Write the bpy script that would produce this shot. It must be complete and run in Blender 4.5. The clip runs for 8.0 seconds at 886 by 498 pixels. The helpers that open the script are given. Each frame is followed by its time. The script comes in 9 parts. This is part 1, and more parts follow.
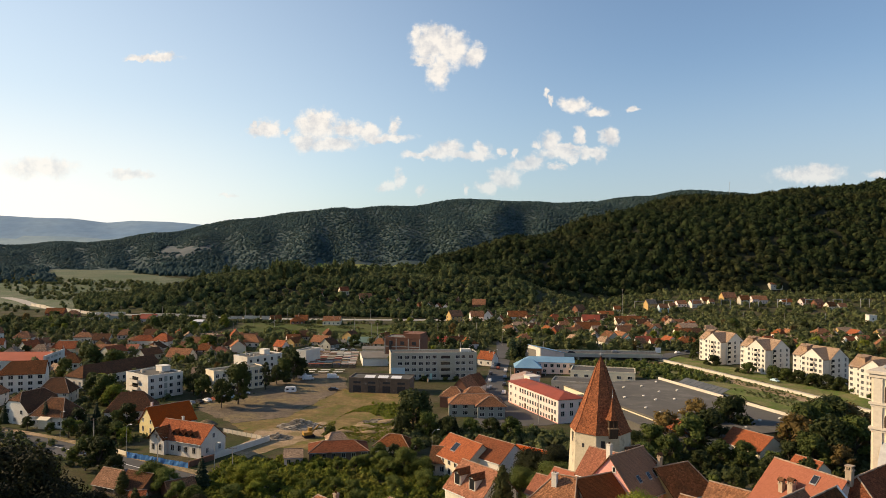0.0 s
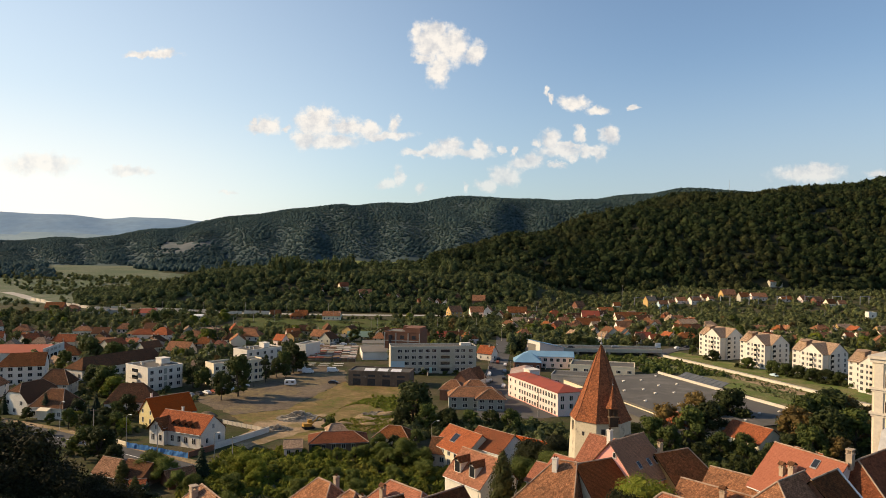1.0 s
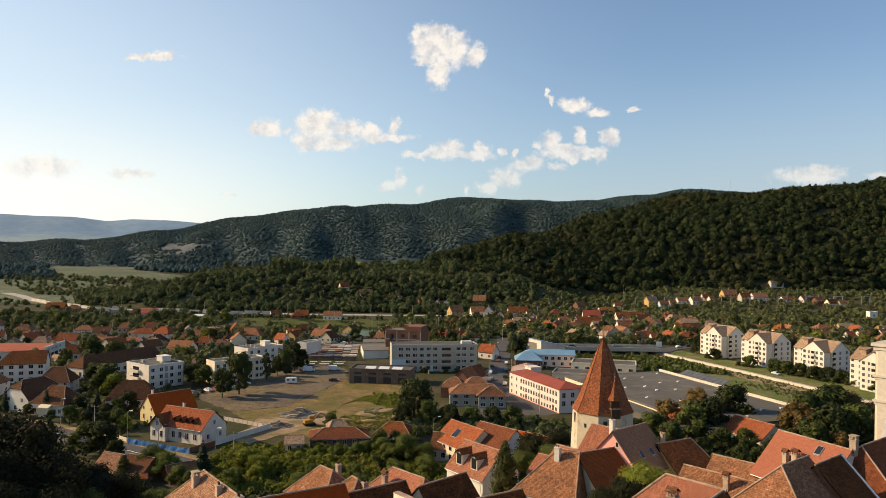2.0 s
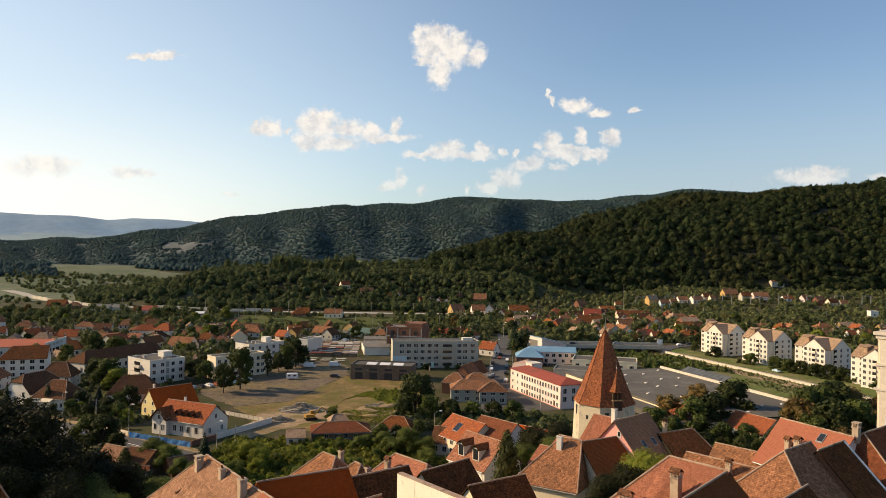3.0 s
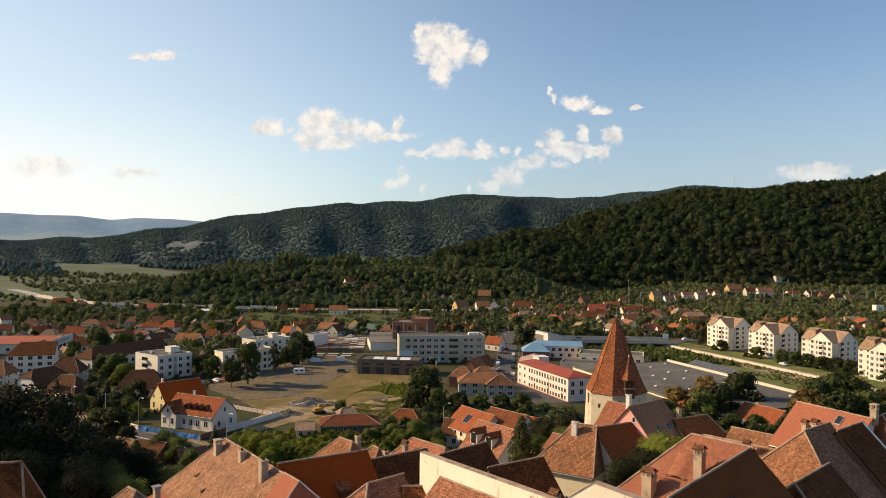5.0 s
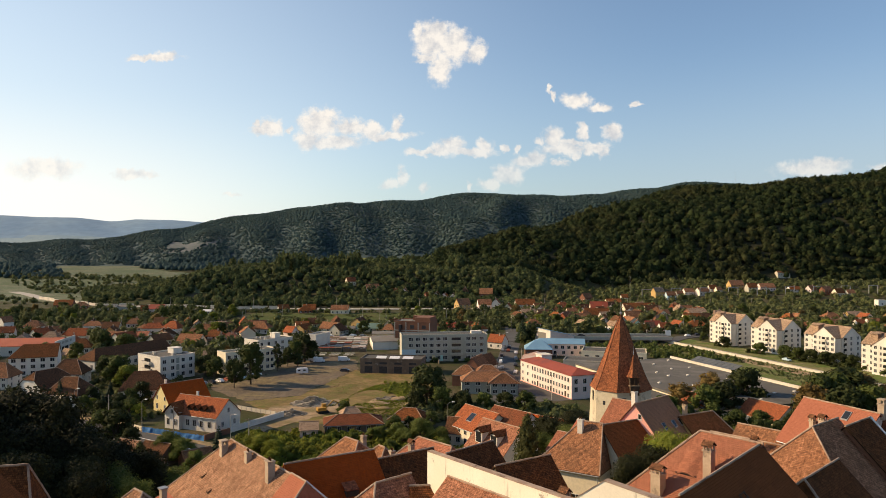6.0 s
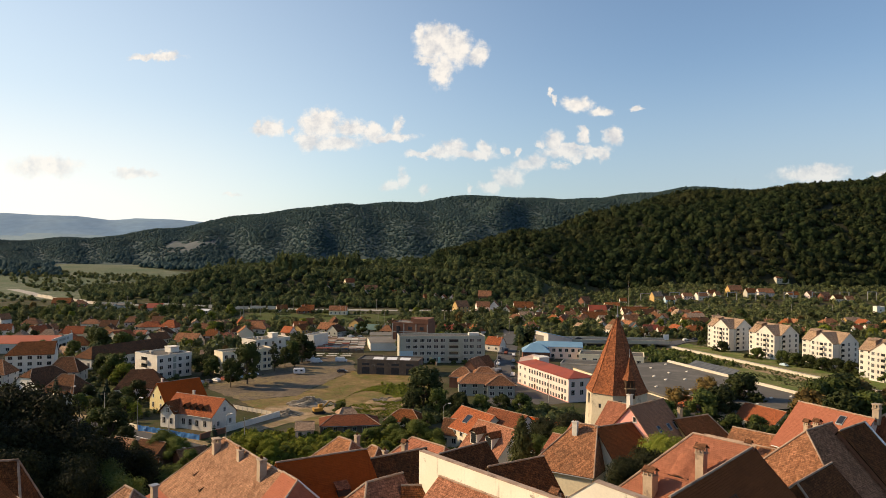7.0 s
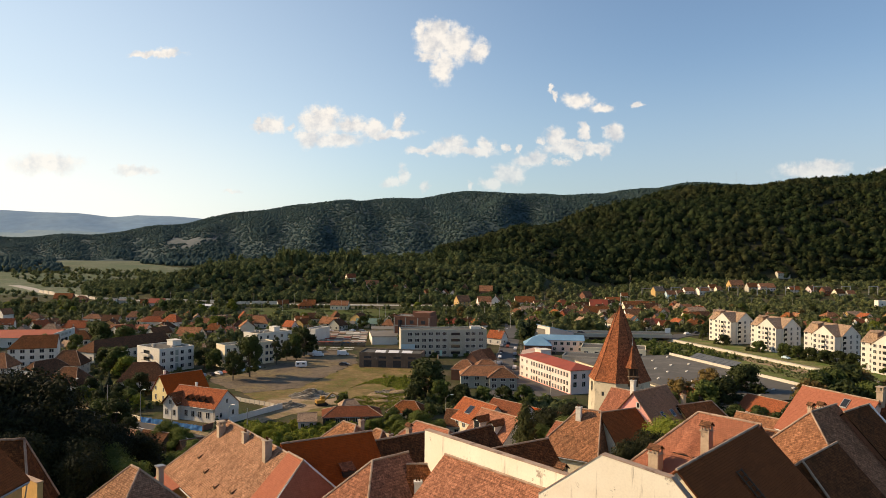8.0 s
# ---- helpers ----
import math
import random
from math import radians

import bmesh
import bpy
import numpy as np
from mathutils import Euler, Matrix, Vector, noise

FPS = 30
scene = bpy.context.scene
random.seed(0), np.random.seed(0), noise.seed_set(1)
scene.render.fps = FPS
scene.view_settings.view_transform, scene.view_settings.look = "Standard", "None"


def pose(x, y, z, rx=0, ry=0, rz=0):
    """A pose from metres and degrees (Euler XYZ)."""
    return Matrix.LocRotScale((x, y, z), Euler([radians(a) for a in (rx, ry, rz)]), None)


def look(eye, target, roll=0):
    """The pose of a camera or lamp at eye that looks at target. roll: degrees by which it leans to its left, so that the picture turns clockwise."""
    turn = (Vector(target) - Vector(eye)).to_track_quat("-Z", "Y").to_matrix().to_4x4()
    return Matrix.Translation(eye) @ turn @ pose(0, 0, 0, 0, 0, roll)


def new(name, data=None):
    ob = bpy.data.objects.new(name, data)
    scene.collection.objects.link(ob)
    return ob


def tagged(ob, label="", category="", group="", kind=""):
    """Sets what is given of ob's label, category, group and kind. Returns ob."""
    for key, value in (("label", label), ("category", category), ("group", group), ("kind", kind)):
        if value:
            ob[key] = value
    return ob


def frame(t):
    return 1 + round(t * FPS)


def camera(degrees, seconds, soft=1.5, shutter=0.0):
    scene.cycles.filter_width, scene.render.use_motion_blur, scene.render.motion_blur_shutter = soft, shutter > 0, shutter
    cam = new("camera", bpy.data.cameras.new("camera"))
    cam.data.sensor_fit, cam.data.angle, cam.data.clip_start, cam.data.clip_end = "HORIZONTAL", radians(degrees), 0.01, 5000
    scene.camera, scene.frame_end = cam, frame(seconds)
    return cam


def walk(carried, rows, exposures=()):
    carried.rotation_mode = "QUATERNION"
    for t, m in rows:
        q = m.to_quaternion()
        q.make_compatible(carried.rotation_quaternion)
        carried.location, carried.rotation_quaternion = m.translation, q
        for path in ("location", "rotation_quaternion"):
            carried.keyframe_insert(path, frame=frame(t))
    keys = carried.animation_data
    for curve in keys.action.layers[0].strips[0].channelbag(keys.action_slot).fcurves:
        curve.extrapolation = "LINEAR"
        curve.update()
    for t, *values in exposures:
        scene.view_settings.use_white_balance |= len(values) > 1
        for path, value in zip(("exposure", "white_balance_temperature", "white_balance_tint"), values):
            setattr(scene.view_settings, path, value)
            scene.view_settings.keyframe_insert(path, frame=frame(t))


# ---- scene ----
cam = camera(62.0, 8.0, soft=0.85)
PATH = [
    (0, (0.352, -0.12, 62.241), (0.345, 1.88, 62.238), 0.6),
    (0.5, (0.226, -0.199, 61.271), (0.219, 1.801, 61.264), 0.8),
    (1, (0.159, -0.027, 60.357), (0.153, 1.973, 60.348), 0.8),
    (1.5, (0.092, 0.159, 59.342), (0.085, 2.159, 59.338), 0.7),
    (3, (-0.328, 0.008, 56.766), (-0.337, 2.008, 56.763), 0.9),
    (3.5, (-0.453, -0.051, 55.879), (-0.462, 1.949, 55.875), 0.8),
    (4, (-0.572, 0.014, 55.209), (-0.582, 2.014, 55.202), 0.7),
    (4.5, (-1.336, -0.09, 55.039), (-1.35, 1.91, 55.033), 0.8),
    (6, (-2.475, 0.316, 54.926), (-2.492, 2.315, 54.915), 0.1),
    (6.5, (-2.02, 0.437, 54.935), (-2.036, 2.437, 54.931), 0.5),
    (7, (-1.984, 0.467, 54.669), (-2.0, 2.467, 54.664), 0.7),
    (7.5, (-2.167, 0.406, 53.896), (-2.183, 2.406, 53.891), 0.7),
    (8, (-2.353, 0.466, 53.104), (-2.371, 2.466, 53.09), 0.6),
]
walk(cam, [(t, look(eye, target, roll)) for t, eye, target, roll in PATH], exposures=((0, 0.24, 7050, 12), (8, 0.24, 7050, 12)))

# ---- world, sun ----
SUN_EL, SUN_AZ = 27.0, 81.0          # degrees; the azimuth is counted from straight ahead (+y) to the left
world = bpy.data.worlds.new("sky")
scene.world = world
world.use_nodes = True
wn, wl = world.node_tree.nodes, world.node_tree.links
wn.clear()


def wnode(kind, **sets):
    n = wn.new(kind)
    for k, v in sets.items():
        if k == "operation":
            n.operation = v
        elif k == "sky_type":
            n.sky_type = v
    return n


def wmath(op, a, b=None, c=None, clamp=False):
    n = wn.new("ShaderNodeMath")
    n.operation, n.use_clamp = op, clamp
    for i, s in enumerate((a, b, c)):
        if s is None:
            continue
        if isinstance(s, (int, float)):
            n.inputs[i].default_value = s
        else:
            wl.new(s, n.inputs[i])
    return n.outputs[0]


def wvec(op, a, b=None, c=None):
    n = wn.new("ShaderNodeVectorMath")
    n.operation = op
    for i, s in enumerate((a, b, c)):
        if s is None:
            continue
        if isinstance(s, tuple):
            n.inputs[i].default_value = s
        else:
            wl.new(s, n.inputs[i])
    return n.outputs["Value"] if op == "LENGTH" else n.outputs["Vector"]


sky = wnode("ShaderNodeTexSky", sky_type="NISHITA")
sky.sun_disc = False
sky.sun_elevation, sky.sun_rotation = radians(SUN_EL), radians(-SUN_AZ)
sky.altitude, sky.air_density, sky.dust_density, sky.ozone_density = 350, 1.0, 1.0, 1.8

# cumulus: soft heaps in the sky ahead, each (sideways, up, half width, half height) as tangents from the viewer
HEAPS = (
    ((-0.022, 0.277, 0.0261, 0.0219), (0.005, 0.271, 0.0219, 0.0244), (-0.012, 0.243, 0.0143, 0.0231), (0.036, 0.262, 0.0151, 0.0135), (-0.042, 0.286, 0.0084, 0.0143), (-0.014, 0.291, 0.0143, 0.0109), (-0.033, 0.256, 0.0143, 0.0067)),
    ((-0.257, 0.156, 0.0150, 0.0080), (-0.243, 0.160, 0.0150, 0.0110), (-0.262, 0.165, 0.0060, 0.0060), (-0.218, 0.155, 0.0060, 0.0050), (-0.177, 0.163, 0.0278, 0.0194), (-0.174, 0.174, 0.0185, 0.0109), (-0.189, 0.142, 0.0185, 0.0110), (-0.133, 0.159, 0.0253, 0.0109), (-0.158, 0.139, 0.0379, 0.0084), (-0.107, 0.155, 0.0169, 0.0101), (-0.072, 0.164, 0.0084, 0.0126), (-0.086, 0.147, 0.0354, 0.0059)),
    ((-0.031, 0.125, 0.0278, 0.0046), (0.002, 0.133, 0.0185, 0.0118), (0.047, 0.135, 0.0118, 0.0093), (0.028, 0.125, 0.0295, 0.0059), (0.075, 0.130, 0.0055, 0.0042), (0.092, 0.128, 0.0038, 0.0055), (-0.014, 0.131, 0.0109, 0.0067)),
    ((0.172, 0.196, 0.0185, 0.0093), (0.204, 0.187, 0.0151, 0.0046), (0.136, 0.212, 0.0034, 0.0050), (0.142, 0.203, 0.0038, 0.0059), (0.251, 0.192, 0.0092, 0.0034)),
    ((0.142, 0.144, 0.0126, 0.0143), (0.165, 0.138, 0.0185, 0.0046), (0.179, 0.157, 0.0071, 0.0109), (0.118, 0.118, 0.0109, 0.0093), (0.148, 0.113, 0.0109, 0.0038), (0.221, 0.152, 0.0109, 0.0126), (0.210, 0.128, 0.0059, 0.0076), (0.188, 0.125, 0.0092, 0.0063), (0.172, 0.121, 0.0059, 0.0034), (0.122, 0.141, 0.0067, 0.0050), (0.155, 0.129, 0.0290, 0.0080), (0.196, 0.133, 0.0200, 0.0070), (0.103, 0.112, 0.0160, 0.0080)),
    ((-0.064, 0.091, 0.0076, 0.0118), (-0.079, 0.084, 0.0118, 0.0067), (-0.033, 0.080, 0.0067, 0.0067), (0.028, 0.081, 0.0038, 0.0067), (0.079, 0.095, 0.0194, 0.0135), (0.056, 0.084, 0.0135, 0.0084)),
    ((-0.399, 0.253, 0.0307, 0.0046), (-0.385, 0.256, 0.0138, 0.0061), (-0.417, 0.250, 0.0169, 0.0031), (-0.551, 0.103, 0.0461, 0.0138), (-0.428, 0.095, 0.0292, 0.0061), (-0.297, 0.069, 0.0138, 0.0031), (0.491, 0.104, 0.0458, 0.0107), (0.509, 0.110, 0.0229, 0.0092), (0.583, 0.106, 0.0168, 0.0054)),
)
co = wn.new("ShaderNodeTexCoord").outputs["Generated"]
sep = wn.new("ShaderNodeSeparateXYZ")
wl.new(co, sep.inputs[0])
ahead = wmath("MAXIMUM", sep.outputs[1], 0.05)
comb = wn.new("ShaderNodeCombineXYZ")
wl.new(wmath("DIVIDE", sep.outputs[0], ahead), comb.inputs[0])
wl.new(wmath("DIVIDE", sep.outputs[2], ahead), comb.inputs[1])


def wnoise(vec, scale, detail, rough=.6):
    n = wn.new("ShaderNodeTexNoise")
    wl.new(vec, n.inputs["Vector"])
    n.inputs["Scale"].default_value, n.inputs["Detail"].default_value, n.inputs["Roughness"].default_value = scale, detail, rough
    return n


warp = wnoise(comb.outputs[0], 46, 8, .62)
bent = wvec("MULTIPLY_ADD", wvec("SUBTRACT", warp.outputs["Color"], (.5, .5, .5)), (.030, .026, 0), comb.outputs[0])
near = None
for group in HEAPS:
    for cu, cv, ru, rv in group:
        d = wvec("LENGTH", wvec("MULTIPLY_ADD", bent, (.88 / ru, .88 / rv, 0), (-.88 * cu / ru, -.88 * cv / rv, 0)))
        near = d if near is None else wmath("SMOOTH_MIN", near, d, 0.18)
puff = wnoise(comb.outputs[0], 58, 10, .66)
lit = wnoise(wvec("ADD", comb.outputs[0], (-.005, .009, 0)), 44, 4, .55)
field = wmath("MULTIPLY_ADD", puff.outputs["Fac"], 1.3, wmath("SUBTRACT", .70, near))
mask = wn.new("ShaderNodeMapRange")
mask.interpolation_type = "SMOOTHSTEP"
mask.inputs["From Min"].default_value, mask.inputs["From Max"].default_value = .10, .86
mask.inputs["To Max"].default_value = .96
wl.new(field, mask.inputs["Value"])
tone = wmath("MULTIPLY_ADD", wmath("SUBTRACT", puff.outputs["Fac"], lit.outputs["Fac"]), 2.9, .72, clamp=True)
cloudcol = wn.new("ShaderNodeMix")
cloudcol.data_type = "RGBA"
wl.new(tone, cloudcol.inputs["Factor"])
CLOUD = 7.2
cloudcol.inputs["A"].default_value = (.66 * CLOUD, .69 * CLOUD, .74 * CLOUD, 1)
cloudcol.inputs["B"].default_value = (1.0 * CLOUD, .98 * CLOUD, .94 * CLOUD, 1)
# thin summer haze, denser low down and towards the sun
sep2 = wn.new("ShaderNodeSeparateXYZ")
wl.new(comb.outputs[0], sep2.inputs[0])


def wrange(value, lo, hi, a, b):
    n = wn.new("ShaderNodeMapRange")
    n.interpolation_type = "SMOOTHSTEP"
    for k, v in (("From Min", lo), ("From Max", hi), ("To Min", a), ("To Max", b)):
        n.inputs[k].default_value = v
    wl.new(value, n.inputs["Value"])
    return n.outputs[0]


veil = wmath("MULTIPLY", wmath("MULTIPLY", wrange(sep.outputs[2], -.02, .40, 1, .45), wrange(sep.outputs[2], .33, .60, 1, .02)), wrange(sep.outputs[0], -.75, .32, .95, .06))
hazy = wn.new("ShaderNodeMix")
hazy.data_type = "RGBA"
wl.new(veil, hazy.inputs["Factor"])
clear = wn.new("ShaderNodeMix")
clear.data_type, clear.blend_type = "RGBA", "MULTIPLY"
clear.inputs["Factor"].default_value = 1
wl.new(sky.outputs[0], clear.inputs["A"])
clear.inputs["B"].default_value = (.885, 1.03, 1.135, 1)
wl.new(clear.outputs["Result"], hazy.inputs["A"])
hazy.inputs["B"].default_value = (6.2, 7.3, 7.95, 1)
dusk = wn.new("ShaderNodeMix")
dusk.data_type = "RGBA"
wl.new(wmath("MULTIPLY", wrange(sep.outputs[2], .0, .26, .70, 0), wrange(sep.outputs[0], -.25, .5, 0, 1)), dusk.inputs["Factor"])
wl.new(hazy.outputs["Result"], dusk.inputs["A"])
dusk.inputs["B"].default_value = (3.35, 4.1, 5.05, 1)
glare = wn.new("ShaderNodeMix")
glare.data_type = "RGBA"
wl.new(wmath("MULTIPLY", wrange(sep.outputs[2], .0, .20, .85, 0), wrange(sep.outputs[0], -.62, -.05, 1, 0)), glare.inputs["Factor"])
wl.new(dusk.outputs["Result"], glare.inputs["A"])
glare.inputs["B"].default_value = (8.5, 8.5, 8.1, 1)
over = wn.new("ShaderNodeMix")
over.data_type = "RGBA"
front = wmath("GREATER_THAN", sep.outputs[1], 0.1)
low = wn.new("ShaderNodeMapRange")
low.inputs["From Min"].default_value, low.inputs["From Max"].default_value, low.inputs["To Min"].default_value = .06, .17, .45
wl.new(sep2.outputs[1], low.inputs["Value"])
wl.new(wmath("MULTIPLY", wmath("MULTIPLY", mask.outputs[0], low.outputs[0]), front), over.inputs["Factor"])
wl.new(glare.outputs["Result"], over.inputs["A"])
wl.new(cloudcol.outputs["Result"], over.inputs["B"])
back = wn.new("ShaderNodeBackground")
back.inputs["Strength"].default_value = 0.113
wl.new(over.outputs["Result"], back.inputs["Color"])
wl.new(back.outputs[0], wn.new("ShaderNodeOutputWorld").inputs[0])

lamp = bpy.data.lights.new("sun", "SUN")
lamp.energy, lamp.angle, lamp.color = 5.0, radians(.53), (1, .77, .49)
sun = new("sun", lamp)
az = radians(SUN_AZ)
sun_dir = Vector((-math.sin(az) * math.cos(radians(SUN_EL)), math.cos(az) * math.cos(radians(SUN_EL)), math.sin(radians(SUN_EL))))
sun.matrix_world = look(sun_dir * 900 + Vector((0, 300, 0)), (0, 300, 0))


# ---- materials ----
def tree_of(name):
    m = bpy.data.materials.new(name)
    m.use_nodes = True
    nt = m.node_tree
    bsdf = nt.nodes["Principled BSDF"]
    bsdf.inputs["Specular IOR Level"].default_value = .3
    return m, nt, bsdf


def mnoise(nt, vec, scale, detail=5, rough=.6):
    n = nt.nodes.new("ShaderNodeTexNoise")
    n.inputs["Scale"].default_value, n.inputs["Detail"].default_value, n.inputs["Roughness"].default_value = scale, detail, rough
    nt.links.new(vec, n.inputs["Vector"])
    return n.outputs["Fac"]


def mmath(nt, op, a, b=None, c=None, clamp=False):
    n = nt.nodes.new("ShaderNodeMath")
    n.operation, n.use_clamp = op, clamp
    for i, s in enumerate((a, b, c)):
        if s is None:
            continue
        if isinstance(s, (int, float)):
            n.inputs[i].default_value = s
        else:
            nt.links.new(s, n.inputs[i])
    return n.outputs[0]


def mmix(nt, fac, a, b, blend="MIX"):
    n = nt.nodes.new("ShaderNodeMix")
    n.data_type, n.blend_type = "RGBA", blend
    for key, s in (("Factor", fac), ("A", a), ("B", b)):
        if isinstance(s, (int, float)):
            n.inputs[key].default_value = s
        elif isinstance(s, tuple):
            n.inputs[key].default_value = (*s, 1) if len(s) == 3 else s
        else:
            nt.links.new(s, n.inputs[key])
    return n.outputs["Result"]


def ramp(nt, fac, lo, hi):
    n = nt.nodes.new("ShaderNodeMapRange")
    n.interpolation_type = "SMOOTHSTEP"
    n.inputs["From Min"].default_value, n.inputs["From Max"].default_value = lo, hi
    nt.links.new(fac, n.inputs["Value"])
    return n.outputs[0]


def vary(nt, col, source, amount):
    """Brightness spread from a 0..1 value."""
    k = mmath(nt, "MULTIPLY_ADD", source, 2 * amount, 1 - amount)
    n = nt.nodes.new("ShaderNodeVectorMath")
    n.operation = "SCALE"
    nt.links.new(col, n.inputs[0])
    nt.links.new(k, n.inputs["Scale"])
    return n.outputs["Vector"]


def relief(nt, bsdf, height, strength, dist):
    b = nt.nodes.new("ShaderNodeBump")
    b.inputs["Strength"].default_value, b.inputs["Distance"].default_value = strength, dist
    nt.links.new(height, b.inputs["Height"])
    nt.links.new(b.outputs[0], bsdf.inputs["Normal"])


def surf(name, c1, c2, scale=.3, fine=6, rough=.85, bump=.3, dist=.03, rnd=.0, metal=0.0, stain=None, stain_scale=.15, stain_at=(.5, .7)):
    """A weathered surface: two colours mottled at a large and a fine scale, optional stains, a little relief."""
    m, nt, bsdf = tree_of(name)
    tc = nt.nodes.new("ShaderNodeTexCoord").outputs["Object"]
    n1, n2 = mnoise(nt, tc, scale), mnoise(nt, tc, fine, 4)
    col = mmix(nt, ramp(nt, n1, .3, .7), c1, c2)
    col = vary(nt, col, n2, .22)
    if stain:
        col = mmix(nt, ramp(nt, mnoise(nt, tc, stain_scale, 7, .68), *stain_at), col, stain)
    if rnd:
        col = vary(nt, col, nt.nodes.new("ShaderNodeObjectInfo").outputs["Random"], rnd)
    nt.links.new(col, bsdf.inputs["Base Color"])
    bsdf.inputs["Roughness"].default_value, bsdf.inputs["Metallic"].default_value = rough, metal
    if bump:
        relief(nt, bsdf, n2, bump, dist)
    return m


def tiles(name, c1, c2, dark, row=.19, width=.17, moss=.5, rnd=.12, joint=.8, mottle=1.0):
    """Plain clay tiles laid in courses, in metres along the eaves and up the slope, some of them replaced or darkened."""
    m, nt, bsdf = tree_of(name)
    uv = nt.nodes.new("ShaderNodeTexCoord").outputs["UV"]
    ob = nt.nodes.new("ShaderNodeTexCoord").outputs["Object"]
    br = nt.nodes.new("ShaderNodeTexBrick")
    nt.links.new(uv, br.inputs["Vector"])
    br.inputs["Scale"].default_value, br.inputs["Brick Width"].default_value, br.inputs["Row Height"].default_value = 1, width, row
    br.inputs["Mortar Size"].default_value, br.inputs["Mortar Smooth"].default_value, br.inputs["Bias"].default_value = .017, .6, -.1
    br.inputs["Color1"].default_value, br.inputs["Color2"].default_value = (*c1, 1), (*c2, 1)
    br.inputs["Mortar"].default_value = (*[v * joint for v in dark], 1)
    big, mid = mnoise(nt, ob, .35, 6, .65), mnoise(nt, ob, 2.2, 5, .7)
    col = mmix(nt, mmath(nt, "MULTIPLY", ramp(nt, big, .42, .72), moss), br.outputs["Color"], dark)
    col = vary(nt, col, ramp(nt, mid, .3, .7), .36 * mottle)
    col = vary(nt, col, ramp(nt, mnoise(nt, uv, 5.5, 2, .5), .25, .75), .34 * mottle)
    if rnd:
        col = vary(nt, col, nt.nodes.new("ShaderNodeObjectInfo").outputs["Random"], rnd)
    nt.links.new(col, bsdf.inputs["Base Color"])
    bsdf.inputs["Roughness"].default_value, bsdf.inputs["Specular IOR Level"].default_value = .95, .06
    # each course laps over the one below
    sepr = nt.nodes.new("ShaderNodeSeparateXYZ")
    nt.links.new(uv, sepr.inputs[0])
    lap = mmath(nt, "SUBTRACT", 1.0, mmath(nt, "FRACT", mmath(nt, "DIVIDE", sepr.outputs[1], row)))
    h = mmath(nt, "ADD", mmath(nt, "MULTIPLY", lap, .6), mmath(nt, "MULTIPLY_ADD", br.outputs["Fac"], -.5, mid))
    relief(nt, bsdf, h, .7, .05)
    return m


def leaves(name, c1, c2, seep=.25, rnd=.25):
    m, nt, bsdf = tree_of(name)
    geo = nt.nodes.new("ShaderNodeNewGeometry").outputs["Random Per Island"]
    tc = nt.nodes.new("ShaderNodeTexCoord").outputs["Object"]
    col = mmix(nt, geo, c1, c2)
    col = vary(nt, col, mnoise(nt, tc, .25, 3), .45)
    if rnd:
        col = vary(nt, col, nt.nodes.new("ShaderNodeObjectInfo").outputs["Random"], rnd)
    nt.links.new(col, bsdf.inputs["Base Color"])
    bsdf.inputs["Roughness"].default_value = .75
    bsdf.inputs["Specular IOR Level"].default_value = .2
    if seep:
        tr = nt.nodes.new("ShaderNodeBsdfTranslucent")
        nt.links.new(col, tr.inputs["Color"])
        mx = nt.nodes.new("ShaderNodeMixShader")
        mx.inputs[0].default_value = seep
        nt.links.new(bsdf.outputs[0], mx.inputs[1])
        nt.links.new(tr.outputs[0], mx.inputs[2])
        nt.links.new(mx.outputs[0], nt.nodes["Material Output"].inputs[0])
    return m


def canopy(name, c1, c2, c3, far=1.0, seep=.3, patch_mix=.3):
    """Woods seen from far off: leaf clumps of mixed greens, crown by crown, some turning."""
    m, nt, bsdf = tree_of(name)
    isl = nt.nodes.new("ShaderNodeNewGeometry").outputs["Random Per Island"]
    tc = nt.nodes.new("ShaderNodeTexCoord").outputs["Object"]
    col = mmix(nt, isl, c1, c2)
    col = mmix(nt, mmath(nt, "MULTIPLY", ramp(nt, mnoise(nt, tc, .07, 3, .6), .5, .72), .55), col, c3)
    col = mmix(nt, mmath(nt, "MULTIPLY", ramp(nt, mnoise(nt, tc, .008, 4), .48, .7), patch_mix), col, c3)
    fine = mnoise(nt, tc, .5, 4, .7)
    col = vary(nt, col, ramp(nt, mnoise(nt, tc, .11, 2, .5), .3, .7), .30 * far)
    col = vary(nt, col, ramp(nt, fine, .3, .7), .30 * far)
    nt.links.new(col, bsdf.inputs["Base Color"])
    bsdf.inputs["Roughness"].default_value = .9
    bsdf.inputs["Specular IOR Level"].default_value = .1
    relief(nt, bsdf, fine, .7 * far, 1.5)
    tr = nt.nodes.new("ShaderNodeBsdfTranslucent")
    nt.links.new(col, tr.inputs["Color"])
    mx = nt.nodes.new("ShaderNodeMixShader")
    mx.inputs[0].default_value = seep
    nt.links.new(bsdf.outputs[0], mx.inputs[1])
    nt.links.new(tr.outputs[0], mx.inputs[2])
    nt.links.new(mx.outputs[0], nt.nodes["Material Output"].inputs[0])
    return m


